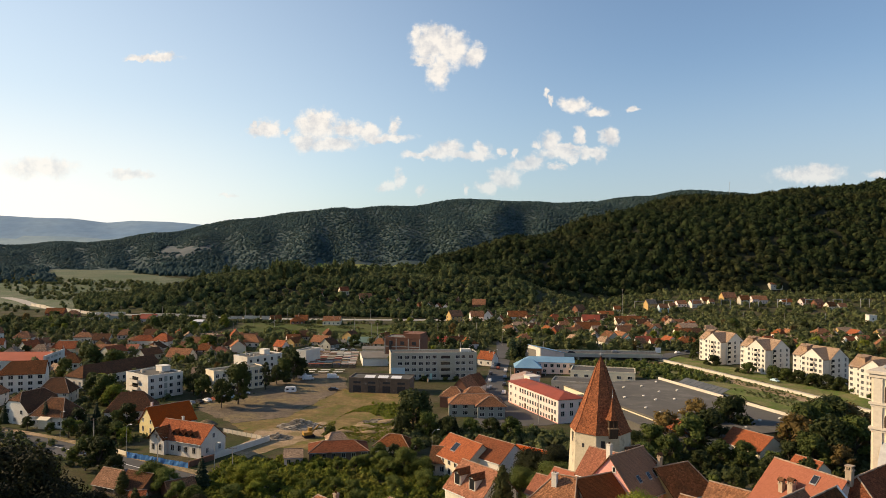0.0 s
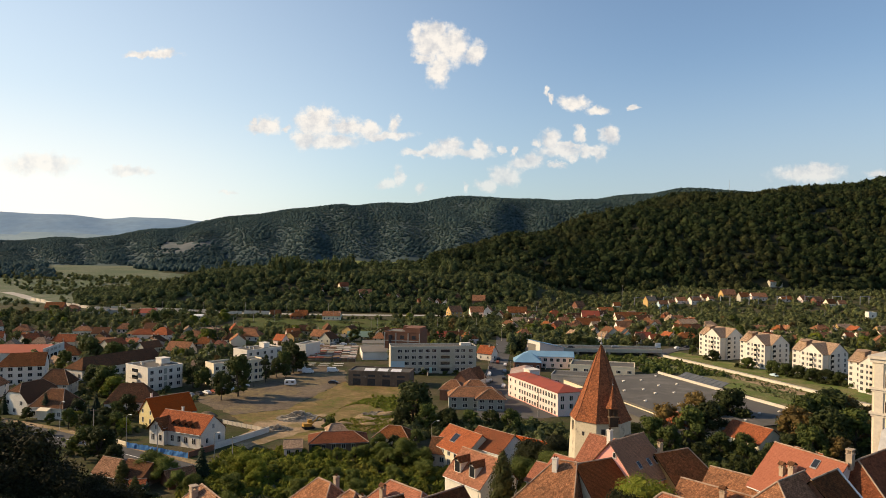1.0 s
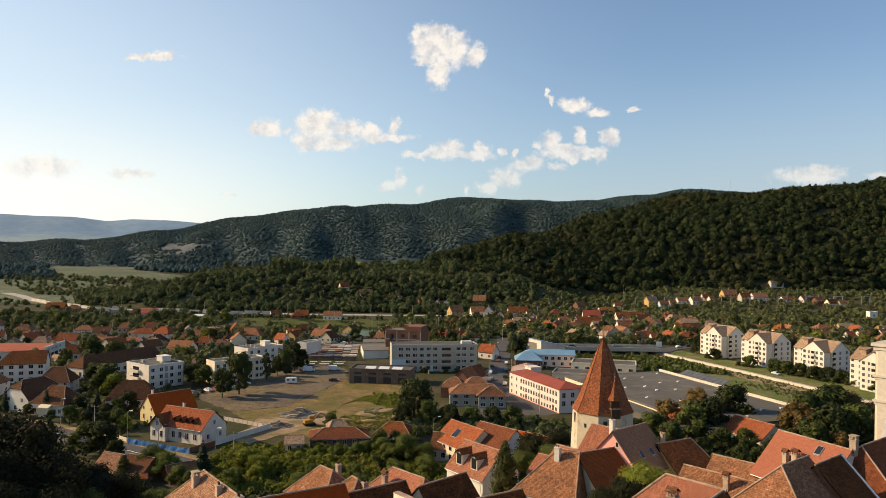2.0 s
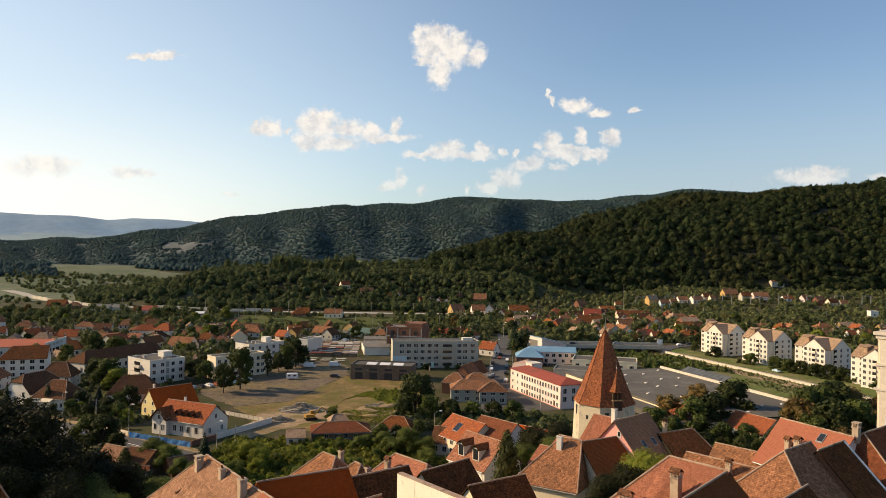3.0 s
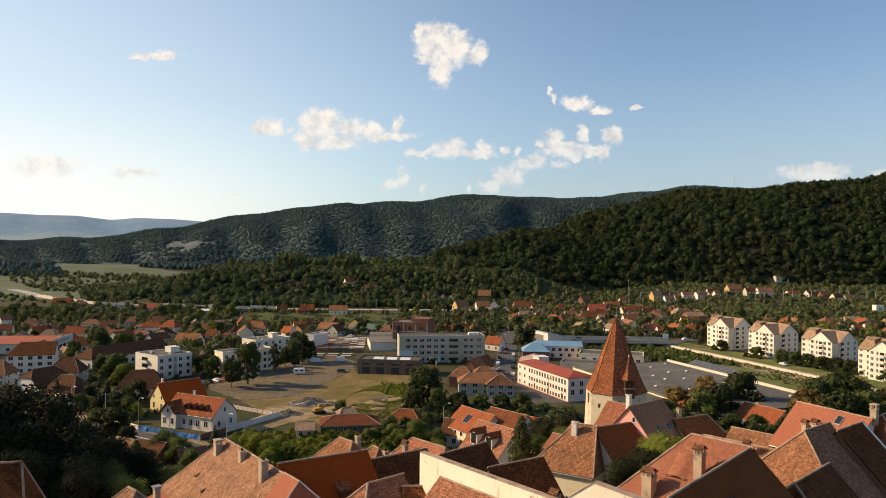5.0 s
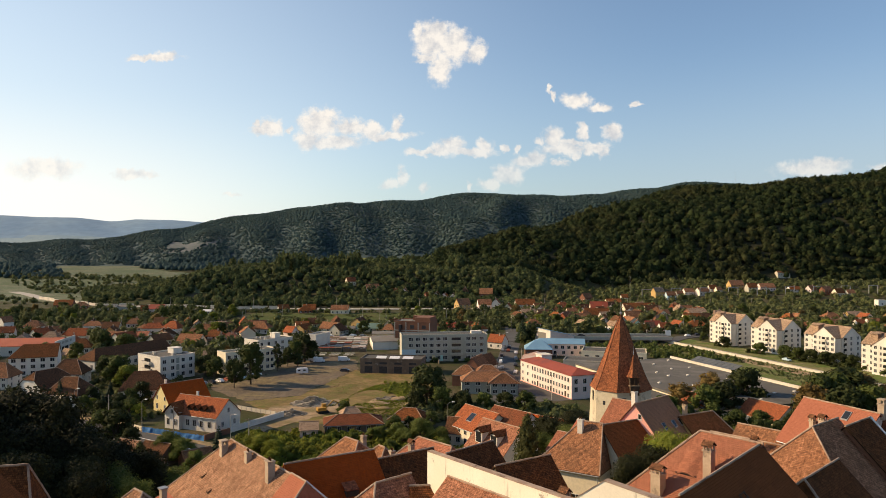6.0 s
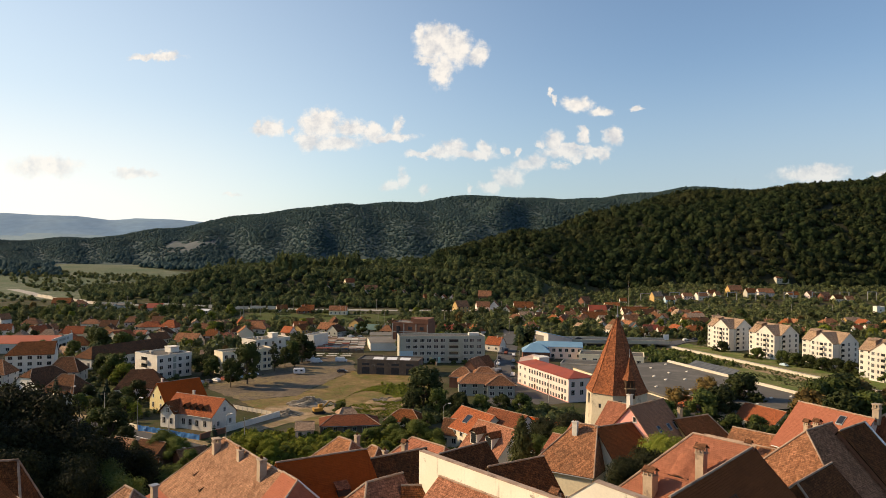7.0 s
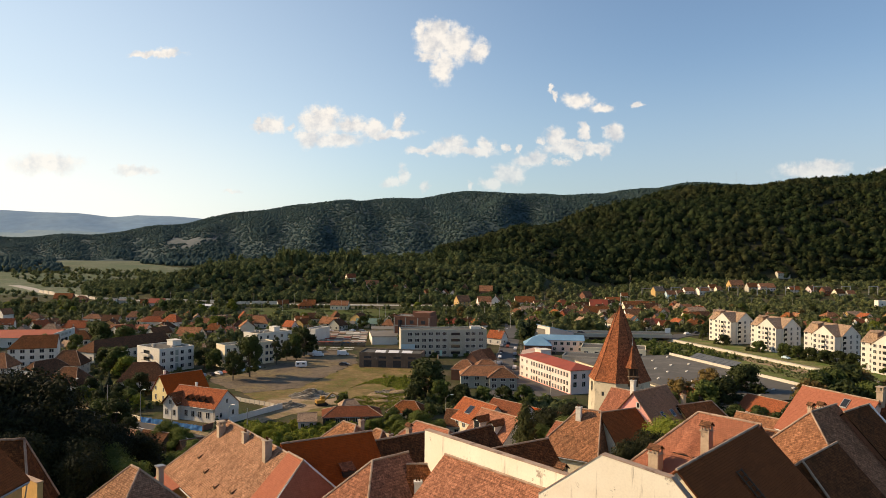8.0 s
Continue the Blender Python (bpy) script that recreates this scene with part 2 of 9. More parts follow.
def soil(name, c1, c2, grass, stones, scale=.05, bump=.5):
    """Open ground: two soils drifting into each other, grass in tufts and patches, pale grit, ruts and trampled spots."""
    m, nt, bsdf = tree_of(name)
    tc = nt.nodes.new("ShaderNodeTexCoord").outputs["Object"]
    col = mmix(nt, ramp(nt, mnoise(nt, tc, scale, 6, .65), .36, .64), c1, c2)
    tuft = mnoise(nt, tc, .45, 6, .75)
    gr = mmath(nt, "MULTIPLY", ramp(nt, mnoise(nt, tc, scale * 1.7, 5, .65), .42, .62), ramp(nt, tuft, .36, .56))
    col = mmix(nt, gr, col, grass)
    col = mmix(nt, mmath(nt, "MULTIPLY", ramp(nt, mnoise(nt, tc, .9, 5, .75), .60, .74), .7), col, stones)
    col = vary(nt, col, ramp(nt, tuft, .25, .75), .30)
    col = vary(nt, col, ramp(nt, mnoise(nt, tc, 2.4, 3, .7), .25, .75), .30)
    nt.links.new(col, bsdf.inputs["Base Color"])
    bsdf.inputs["Roughness"].default_value = .95
    bsdf.inputs["Specular IOR Level"].default_value = .1
    relief(nt, bsdf, tuft, bump, .35)
    return m


def streaked(name, c1, c2, dirt):
    """Old limewash with rain streaks that run down it and a few bare patches."""
    m, nt, bsdf = tree_of(name)
    tc = nt.nodes.new("ShaderNodeTexCoord").outputs["Object"]
    mp = nt.nodes.new("ShaderNodeMapping")
    mp.inputs["Scale"].default_value = (2.6, 2.6, .22)
    nt.links.new(tc, mp.inputs["Vector"])
    n1, n2 = mnoise(nt, tc, .25), mnoise(nt, tc, 7, 4)
    col = vary(nt, mmix(nt, ramp(nt, n1, .3, .7), c1, c2), n2, .10)
    col = mmix(nt, mmath(nt, "MULTIPLY", ramp(nt, mnoise(nt, mp.outputs[0], 1.0, 6, .7), .57, .72), .8), col, dirt)
    col = mmix(nt, mmath(nt, "MULTIPLY", ramp(nt, mnoise(nt, tc, .55, 7, .72), .60, .66), .85), col, tuple(v * .8 for v in dirt))
    nt.links.new(col, bsdf.inputs["Base Color"])
    bsdf.inputs["Roughness"].default_value = .9
    relief(nt, bsdf, n2, .2, .03)
    return m


# roofs
TILE_OLD = tiles("old_clay_tile", (.40, .18, .09), (.27, .115, .058), (.13, .075, .045))
TILE_PINK = tiles("rosy_clay_tile", (.42, .165, .098), (.35, .13, .077), (.19, .09, .056), moss=.3, mottle=.6)
TILE_DUSK = tiles("dull_brown_tile", (.37, .205, .125), (.30, .165, .10), (.18, .105, .068), moss=.3, mottle=.35)
TILE_RED = tiles("even_red_tile", (.46, .080, .012), (.40, .066, .010), (.25, .06, .016), moss=.25, joint=.9, mottle=.4)
TILE_PATCHED = tiles("patched_old_tile", (.39, .18, .098), (.25, .105, .052), (.15, .075, .04), moss=.65)
# umber tile for slopes turned from the sun, their shade put into the colour
TILE_UMBER_SHADE = tiles("smooth_umber_shade_tile", (.29, .086, .026), (.235, .070, .022), (.13, .045, .018), moss=.3, mottle=.4)
# lichened tile, darkened further so that roof shade sits in its colour
TILE_LICHEN_SHADE = tiles("lichened_shade_tile", (.21, .070, .024), (.115, .042, .016), (.045, .026, .013), moss=.7)
TILE_ROSEBROWN = tiles("rose_brown_tile", (.37, .165, .098), (.27, .115, .068), (.16, .075, .046), row=.27, width=.21, moss=.35)
RIDGE = surf("ridge_mortar", (.45, .33, .24), (.33, .22, .15), .8, 5, .9, .3, stain=(.16, .10, .07), stain_scale=.6)
TILE_ORANGE = tiles("orange_tile", (.39, .12, .05), (.30, .085, .036), (.18, .065, .036), moss=.35)
TILE_BROWN = tiles("brown_tile", (.34, .115, .040), (.21, .070, .026), (.10, .048, .022), moss=.6)
TILE_DARK = tiles("dark_brown_tile", (.20, .088, .044), (.13, .060, .032), (.075, .045, .028), moss=.6)
TILE_PALE = tiles("pale_old_tile", (.44, .245, .15), (.245, .12, .068), (.15, .085, .052), moss=.45, mottle=.85)
TILE_TOWER = tiles("tower_tile", (.35, .125, .055), (.24, .085, .04), (.12, .05, .03), row=.26, width=.2, moss=.55)
TILE_DARKRED = tiles("dull_dark_red_tile", (.24, .075, .036), (.18, .06, .03), (.11, .05, .028), moss=.6)
TILE_SALMON = tiles("salmon_tile", (.43, .158, .095), (.40, .145, .087), (.36, .13, .078), moss=.15, mottle=.22, joint=.92)
TILE_TAN = tiles("tan_tile", (.42, .29, .19), (.34, .22, .14), (.20, .14, .10), moss=.45)
SHEET_BLUE = surf("blue_sheet_roof", (.16, .30, .42), (.20, .35, .47), .2, 3, .45, .1)
SHEET_RED = surf("red_sheet_roof", (.31, .068, .034), (.24, .055, .030), .15, 3, .6, .1, stain=(.17, .06, .04), stain_at=(.5, .72))
SHEET_ORANGE = surf("orange_sheet_roof", (.42, .11, .04), (.36, .09, .034), .15, 3, .6, .1)
SHEET_RUST = surf("rusty_sheet_roof", (.40, .33, .28), (.36, .20, .14), .18, 3, .7, .2)
SHEET_GREEN = surf("green_sheet_roof", (.16, .24, .19), (.13, .20, .16), .2, 3, .6, .1)
BITUMEN = surf("bitumen_roof", (.088, .082, .070), (.118, .108, .092), .06, 2, .9, .3, stain=(.17, .155, .13), stain_scale=.08)
FELT = surf("pale_flat_roof", (.19, .175, .15), (.14, .13, .115), .1, 2, .9, .3)
GLAZING = surf("dusty_glazing", (.075, .08, .075), (.13, .13, .12), .5, 3, .35, .1)
# walls
WHITE = surf("white_render", (.72, .675, .59), (.63, .58, .50), .12, 3, .9, .15, rnd=.06, stain=(.48, .42, .345), stain_at=(.55, .78))
CREAM = surf("cream_render", (.78, .68, .50), (.72, .62, .45), .15, 3, .9, .15, stain=(.58, .48, .34), stain_scale=.4, stain_at=(.60, .78))
OCHRE = surf("ochre_render", (.50, .33, .13), (.44, .28, .105), .15, 3, .9, .15, rnd=.06)
PINK = surf("pink_render", (.72, .36, .31), (.68, .33, .28), .15, 3, .9, .15)
ROSE = surf("pale_rose_render", (.80, .65, .575), (.73, .57, .50), .12, 3, .9, .15, rnd=.08, stain=(.50, .39, .33), stain_at=(.58, .8))
GREYWALL = surf("grey_panel_wall", (.46, .435, .355), (.38, .36, .29), .1, 3, .9, .2, rnd=.05, stain=(.26, .25, .22), stain_at=(.55, .78))
SAGE = surf("grey_green_render", (.33, .34, .29), (.28, .29, .25), .12, 3, .9, .15)
TOWERWALL = surf("tower_plaster", (.56, .49, .36), (.46, .40, .29), .2, 3, .9, .3, stain=(.22, .20, .165), stain_scale=.3, stain_at=(.52, .68))
BRICKWALL = surf("raw_brick_wall", (.23, .105, .062), (.18, .08, .048), .3, 5, .9, .4, stain=(.32, .25, .195), stain_scale=.2, stain_at=(.6, .75))
CONCRETE = surf("concrete", (.40, .37, .32), (.33, .305, .265), .15, 3, .9, .3, stain=(.22, .205, .18), stain_at=(.55, .75))
PALESTONE = surf("pale_stone_wall", (.62, .56, .46), (.54, .48, .39), .12, 3, .9, .2, stain=(.40, .35, .28), stain_at=(.58, .8))
RUIN = surf("bare_masonry", (.18, .13, .092), (.13, .096, .07), .3, 4, .95, .5, stain=(.30, .255, .21), stain_scale=.35, stain_at=(.56, .7))
PALEBLUE = surf("pale_blue_render", (.45, .58, .62), (.40, .53, .58), .15, 3, .9, .1)
YELLOW = surf("yellow_render", (.66, .55, .28), (.60, .49, .24), .15, 3, .9, .1)
MINT = surf("mint_render", (.42, .66, .58), (.38, .60, .52), .15, 3, .9, .1)
LIMEWASH = streaked("old_limewash", (.86, .78, .63), (.80, .71, .56), (.37, .30, .22))
STACK = surf("chimney_render", (.46, .36, .26), (.37, .285, .205), .8, 6, .9, .3, stain=(.20, .155, .115), stain_scale=.7, stain_at=(.52, .7))
# small stuff
GLASS, _nt, _b = tree_of("window_glass")
_b.inputs["Base Color"].default_value, _b.inputs["Roughness"].default_value = (.022, .024, .026, 1), .12
_b.inputs["Specular IOR Level"].default_value = .5
FRAME = surf("painted_frame", (.62, .60, .56), (.55, .53, .49), 1, 9, .6, .0)
DARKWOOD = surf("dark_wood", (.075, .048, .03), (.055, .035, .022), 1, 9, .95, .3)
WOOD = surf("weathered_wood", (.26, .17, .10), (.20, .13, .08), 1, 9, .85, .3)
METAL = surf("galvanised_metal", (.36, .36, .36), (.28, .28, .28), 1, 9, .5, .05, metal=.6)
WHITEPAINT = surf("white_paint", (.78, .77, .75), (.72, .71, .69), 1, 8, .4, .0)
DARKPAINT = surf("dark_paint", (.03, .03, .034), (.045, .045, .05), 1, 8, .3, .0)
RUBBER = surf("rubber", (.02, .02, .02), (.03, .03, .03), 2, 9, .85, .1)
TARP = surf("blue_tarpaulin", (.045, .17, .42), (.06, .22, .52), .8, 4, .5, .5, dist=.1)
YELLOWPAINT = surf("yellow_paint", (.48, .27, .05), (.40, .21, .04), 1, 6, .5, .0)
REDCLOTH = surf("red_cloth", (.30, .085, .055), (.24, .07, .045), 1, 6, .9, .1, rnd=.3)
PALECLOTH = surf("pale_cloth", (.66, .62, .54), (.56, .52, .45), 1, 6, .9, .1, rnd=.15)
RUBBLE = surf("rubble", (.34, .30, .235), (.22, .185, .14), .8, 5, .95, .3, rnd=.2)
# ground
EARTH = soil("bare_earth", (.38, .275, .17), (.29, .205, .125), (.16, .13, .055), (.46, .36, .25))
GRIT = soil("gritty_yard", (.17, .132, .094), (.115, .092, .068), (.20, .155, .08), (.26, .21, .15), .035)
DRYGRASS = soil("dry_grass", (.27, .18, .082), (.165, .122, .050), (.115, .118, .030), (.36, .27, .165), .075, 1.0)
MEADOW = soil("green_meadow", (.070, .085, .022), (.10, .098, .035), (.055, .085, .016), (.15, .13, .06), .03, .9)
RIVERGRASS = soil("river_grass", (.12, .145, .040), (.21, .18, .088), (.090, .140, .028), (.29, .235, .15), .06, .9)
# meadows beyond the ridge, with distance haze mixed into their green
FARMEADOW_HAZE = surf("far_meadow_haze", (.19, .28, .33), (.26, .34, .36), .01, .3, .95, .2, .3)
ASPHALT = surf("asphalt", (.075, .073, .07), (.095, .09, .085), .08, 2, .9, .2, .02)
PATH_MAT = surf("pale_road", (.42, .39, .34), (.34, .31, .27), .03, 1, .95, .2, .03)
FIELD = soil("far_green_field", (.17, .20, .055), (.21, .21, .075), (.13, .17, .04), (.24, .21, .10), .01, .3)
SCRUB = soil("scrubby_ground", (.060, .058, .026), (.095, .078, .046), (.038, .052, .014), (.16, .13, .09), .035, .8)
VALLEY = soil("riverside_meadow", (.12, .145, .085), (.165, .170, .115), (.085, .115, .055), (.24, .22, .17), .02, .6)
DRYMEADOW = soil("pale_dry_meadow", (.110, .130, .076), (.150, .155, .095), (.085, .115, .062), (.17, .165, .11), .01, .3)
QUARRY = surf("bare_quarry_face", (.125, .135, .132), (.085, .10, .10), .03, .3, .95, .5, .5, stain=(.07, .09, .08), stain_scale=.04)
# plants
LEAF = leaves("leaf_green", (.040, .060, .013), (.098, .115, .026))
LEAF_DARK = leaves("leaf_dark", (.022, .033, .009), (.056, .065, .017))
# darker copy of the leaf: shade on the slope's crowns put into colour
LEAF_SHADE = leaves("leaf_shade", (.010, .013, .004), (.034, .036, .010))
LEAF_GARDEN = leaves("leaf_of_the_gardens", (.066, .096, .018), (.160, .178, .040))
LEAF_YELLOW = leaves("leaf_bright", (.12, .155, .016), (.215, .22, .030))
LEAF_BROWN = leaves("leaf_turning", (.12, .085, .025), (.17, .11, .035))
NEEDLE = leaves("needles", (.016, .032, .014), (.03, .048, .02), .1)
THUJA = leaves("thuja_sprays", (.045, .052, .014), (.085, .085, .024), .15)
BARK = surf("bark", (.075, .06, .045), (.055, .043, .033), 1, 6, .95, .6, .05)
WOODS = canopy("woods_near", (.020, .032, .012), (.037, .052, .019), (.066, .060, .023), .9, .3, .5)
BANKWOODS = canopy("woods_of_the_bank", (.045, .066, .026), (.090, .112, .044), (.118, .116, .050), 1.1)
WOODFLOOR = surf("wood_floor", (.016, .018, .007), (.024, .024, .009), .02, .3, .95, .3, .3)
DRYLEAF = leaves("dry_leaf", (.30, .22, .09), (.22, .175, .06))
# bluish distance haze is put into the colours of these far woods
WOODS_FAR_HAZE = canopy("woods_far_haze", (.066, .114, .118), (.088, .140, .136), (.108, .140, .114), .35, .55, .35)
# floor lightened and blued, as haze would fill the gaps between crowns
FARFLOOR_HAZE = surf("far_wood_floor_haze", (.040, .066, .066), (.048, .074, .070), .01, .1, .95, .2, .3)
# lightened and greyed, so the haze over the town sits in this colour
GARDEN = canopy("garden_green", (.072, .092, .035), (.148, .162, .066), (.180, .162, .076))
SUNNY_GREEN = canopy("sunny_green", (.100, .135, .022), (.225, .232, .042), (.235, .20, .050), 1.0, .45)
# farthest hills: their blue is distance haze given as base colour
WOODS_HAZE = surf("woods_distant_haze", (.14, .24, .35), (.19, .29, .38), .004, .02, .95, .3, 3)


# ---- building helpers ----
class Geo:
    """A mesh in the making: corners, faces and, for roofs, metres along and up the slope."""

    def __init__(self):
        self.v, self.f, self.uv, self.smooth = [], [], [], False

    def poly(self, pts, uv=None):
        k = len(self.v)
        self.v += [tuple(p) for p in pts]
        self.f.append(tuple(range(k, k + len(pts))))
        self.uv.append(uv or [(0, 0)] * len(pts))
        return self

    def box(self, x0, y0, z0, x1, y1, z1):
        k = len(self.v)
        self.v += [(x0, y0, z0), (x1, y0, z0), (x1, y1, z0), (x0, y1, z0), (x0, y0, z1), (x1, y0, z1), (x1, y1, z1), (x0, y1, z1)]
        for q in ((3, 2, 1, 0), (4, 5, 6, 7), (0, 1, 5, 4), (1, 2, 6, 5), (2, 3, 7, 6), (3, 0, 4, 7)):
            self.f.append(tuple(k + i for i in q))
            a, b, c = (Vector(self.v[k + q[i]]) for i in (0, 1, 3))
            self.uv.append([(0, 0), ((b - a).length, 0), ((b - a).length, (c - a).length), (0, (c - a).length)])
        return self

    def slab(self, pts, down):
        """A flat polygon with thickness, measured straight down; its top carries slope metres."""
        pts = [Vector(p) for p in pts]
        n = Vector((0, 0, 0))
        for i in range(len(pts)):
            n += (pts[i] - pts[0]).cross(pts[(i + 1) % len(pts)] - pts[0])
        n.normalize()
        if n.z < 0:
            pts.reverse()
            n = -n
        along = Vector((-n.y, n.x, 0))
        along = along.normalized() if along.length > 1e-4 else Vector((1, 0, 0))
        up = n.cross(along)
        if up.z < 0:
            up = -up
        self.poly(pts, [(p.dot(along), p.dot(up)) for p in pts])
        low = [p - Vector((0, 0, down)) for p in pts]
        self.poly(low[::-1])
        for i in range(len(pts)):
            j = (i + 1) % len(pts)
            self.poly((pts[j], pts[i], low[i], low[j]))
        return self

    def prism(self, pts, z0, z1):
        """An upright block over a plan outline."""
        a = sum(pts[i][0] * pts[(i + 1) % len(pts)][1] - pts[(i + 1) % len(pts)][0] * pts[i][1] for i in range(len(pts)))
        if a < 0:
            pts = pts[::-1]
        self.poly([(x, y, z1) for x, y in pts], [tuple(p) for p in pts])
        self.poly([(x, y, z0) for x, y in pts[::-1]])
        for i in range(len(pts)):
            (xa, ya), (xb, yb) = pts[i], pts[(i + 1) % len(pts)]
            self.poly(((xa, ya, z0), (xb, yb, z0), (xb, yb, z1), (xa, ya, z1)))
        return self

    def lathe(self, rings, sides, turn=0.0):
        """Stacked rings (radius, z) joined into a closed solid."""
        k = len(self.v)
        for r, z in rings:
            for i in range(sides):
                a = turn + 2 * math.pi * i / sides
                self.v.append((r * math.cos(a), r * math.sin(a), z))
        n = len(rings)
        slope = 0.0
        for j in range(n - 1):
            step = math.hypot(rings[j + 1][0] - rings[j][0], rings[j + 1][1] - rings[j][1])
            for i in range(sides):
                i2 = (i + 1) % sides
                self.f.append((k + j * sides + i, k + j * sides + i2, k + (j + 1) * sides + i2, k + (j + 1) * sides + i))
                w0, w1 = (2 * rings[j + q][0] * math.sin(math.pi / sides) / 2 for q in (0, 1))
                self.uv.append([(-w0, slope), (w0, slope), (w1, slope + step), (-w1, slope + step)])
            slope += step
        self.f.append(tuple(k + i for i in range(sides))[::-1])
        self.uv.append([(0, 0)] * sides)
        self.f.append(tuple(k + (n - 1) * sides + i for i in range(sides)))
        self.uv.append([(0, 0)] * sides)
        return self

    def tube(self, a, b, r0, r1=None, sides=6):
        a, b = Vector(a), Vector(b)
        r1 = r0 if r1 is None else r1
        d = (b - a).normalized()
        s = d.cross(Vector((0, 0, 1)) if abs(d.z) < .9 else Vector((1, 0, 0))).normalized()
        t = d.cross(s)
        k = len(self.v)
        for c, r in ((a, r0), (b, r1)):
            for i in range(sides):
                w = 2 * math.pi * i / sides
                self.v.append(tuple(c + (s * math.cos(w) + t * math.sin(w)) * r))
        for i in range(sides):
            j = (i + 1) % sides
            self.f.append((k + i, k + sides + i, k + sides + j, k + j))
            self.uv.append([(0, 0)] * 4)
        self.f += [tuple(k + i for i in range(sides)), tuple(k + sides + i for i in range(sides))[::-1]]
        self.uv += [[(0, 0)] * sides] * 2
        return self

    def mesh(self, name, material):
        me = bpy.data.meshes.new(name)
        # corners that meet are one corner
        seen, verts, remap = {}, [], []
        for p in self.v:
            key = (round(p[0], 4), round(p[1], 4), round(p[2], 4))
            if key not in seen:
                seen[key] = len(verts)
                verts.append(p)
            remap.append(seen[key])
        faces = [(tuple(remap[i] for i in f), uv) for f, uv in zip(self.f, self.uv)]
        faces = [(f, uv) for f, uv in faces if len(set(f)) == len(f)]
        me.from_pydata(verts, [], [f for f, uv in faces])
        layer = me.uv_layers.new(name="UVMap")
        flat = [c for f, uvs in faces for uv in uvs for c in uv]
        layer.data.foreach_set("uv", flat)
        me.materials.append(material)
        if self.smooth:
            me.polygons.foreach_set("use_smooth", [True] * len(me.polygons))
        me.update()
        return me


def part(name, geo, material, parent, label="", m=None):
    """One mesh under a thing or a part; geo may also be a finished mesh, which is then shared."""
    ob = new(name, geo.mesh(name, material) if isinstance(geo, Geo) else geo)
    ob.parent = parent
    if m is not None:
        ob.matrix_basis = m
    return tagged(ob, label)


def empty(name, m, label, category, group="", kind=""):
    ob = new(name)
    ob.empty_display_size = .5
    ob.matrix_basis = m
    return tagged(ob, label, category, group, kind)


def single(name, geo, material, label, category="", kind="", group="", m=None):
    ob = new(name, geo.mesh(name, material))
    if m is not None:
        ob.matrix_basis = m
    return tagged(ob, label, category, group, kind)


def smooth01(a, b, x):
    t = np.clip((x - a) / (b - a), 0, 1)
    return t * t * (3 - 2 * t)


SHARED = {}


def lattice(xs, zs, solid, y0, y1):
    """One joined frame: the solid cells of an upright grid, given depth."""
    g = Geo()
    index = {}

    def at_(i, j, k):
        if (i, j, k) not in index:
            index[(i, j, k)] = len(g.v)
            g.v.append((xs[i], y1 if k else y0, zs[j]))
        return index[(i, j, k)]

    def quad(*corners):
        g.f.append(tuple(at_(*c) for c in corners))
        g.uv.append([(0, 0)] * 4)

    nx_, nz_ = len(xs) - 1, len(zs) - 1
    full = lambda i, j: 0 <= i < nx_ and 0 <= j < nz_ and solid(i, j)
    for i in range(nx_):
        for j in range(nz_):
            if not solid(i, j):
                continue
            quad((i, j, 0), (i + 1, j, 0), (i + 1, j + 1, 0), (i, j + 1, 0))
            if not full(i - 1, j):
                quad((i, j, 1), (i, j, 0), (i, j + 1, 0), (i, j + 1, 1))
            if not full(i + 1, j):
                quad((i + 1, j, 0), (i + 1, j, 1), (i + 1, j + 1, 1), (i + 1, j + 1, 0))
            if not full(i, j - 1):
                quad((i, j, 1), (i + 1, j, 1), (i + 1, j, 0), (i, j, 0))
            if not full(i, j + 1):
                quad((i, j + 1, 0), (i + 1, j + 1, 0), (i + 1, j + 1, 1), (i, j + 1, 1))
    return g


def window(parent, m, w=1.0, h=1.4, bars=1, rail=0, fine=True):
    """A framed window on a wall that faces -y in m; far ones have a plainer frame."""
    key = (round(w, 2), round(h, 2), bars, rail, fine)
    if key not in SHARED:
        gl = Geo()
        t = .09
        bx = [(-w / 2 + w * (i + 1) / (bars + 1)) for i in range(bars)] if fine else []
        xs = sorted([-w / 2 - t - .05, -w / 2 - t, -w / 2, w / 2, w / 2 + t, w / 2 + t + .05] + [b + s * .035 for b in bx for s in (-1, 1)])
        zs = [-t - .05, 0] + ([h * .68 - .03, h * .68 + .03] if fine and rail else []) + [h, h + t]
        solid = lambda i, j: j == 0 or (1 <= i <= len(xs) - 3 and (j == len(zs) - 2 or (rail and fine and j == 2) or i in (1, len(xs) - 3) or (i - 2) % 2 == 1))
        fr = lattice(xs, zs, solid, -.075, .02)
        gl.box(-w / 2, -.03, 0, w / 2, .015, h)
        SHARED[key] = (fr.mesh("window", FRAME), gl.mesh("pane", GLASS))
    wf, wg = SHARED[key]
    ob = part("window", wf, None, parent, "", m)
    part("pane", wg, None, ob, "dark reflecting pane")
    return ob


SIDE = {"f": 0, "r": 90, "b": 180, "l": 270}


def wall_pose(side, L, W, u, z):
    """On the wall of a house L by W: u metres along it from its middle, z up; faces outward."""
    d = W / 2 if side in "fb" else L / 2
    return pose(0, 0, 0, 0, 0, SIDE[side]) @ pose(u, -d, z)


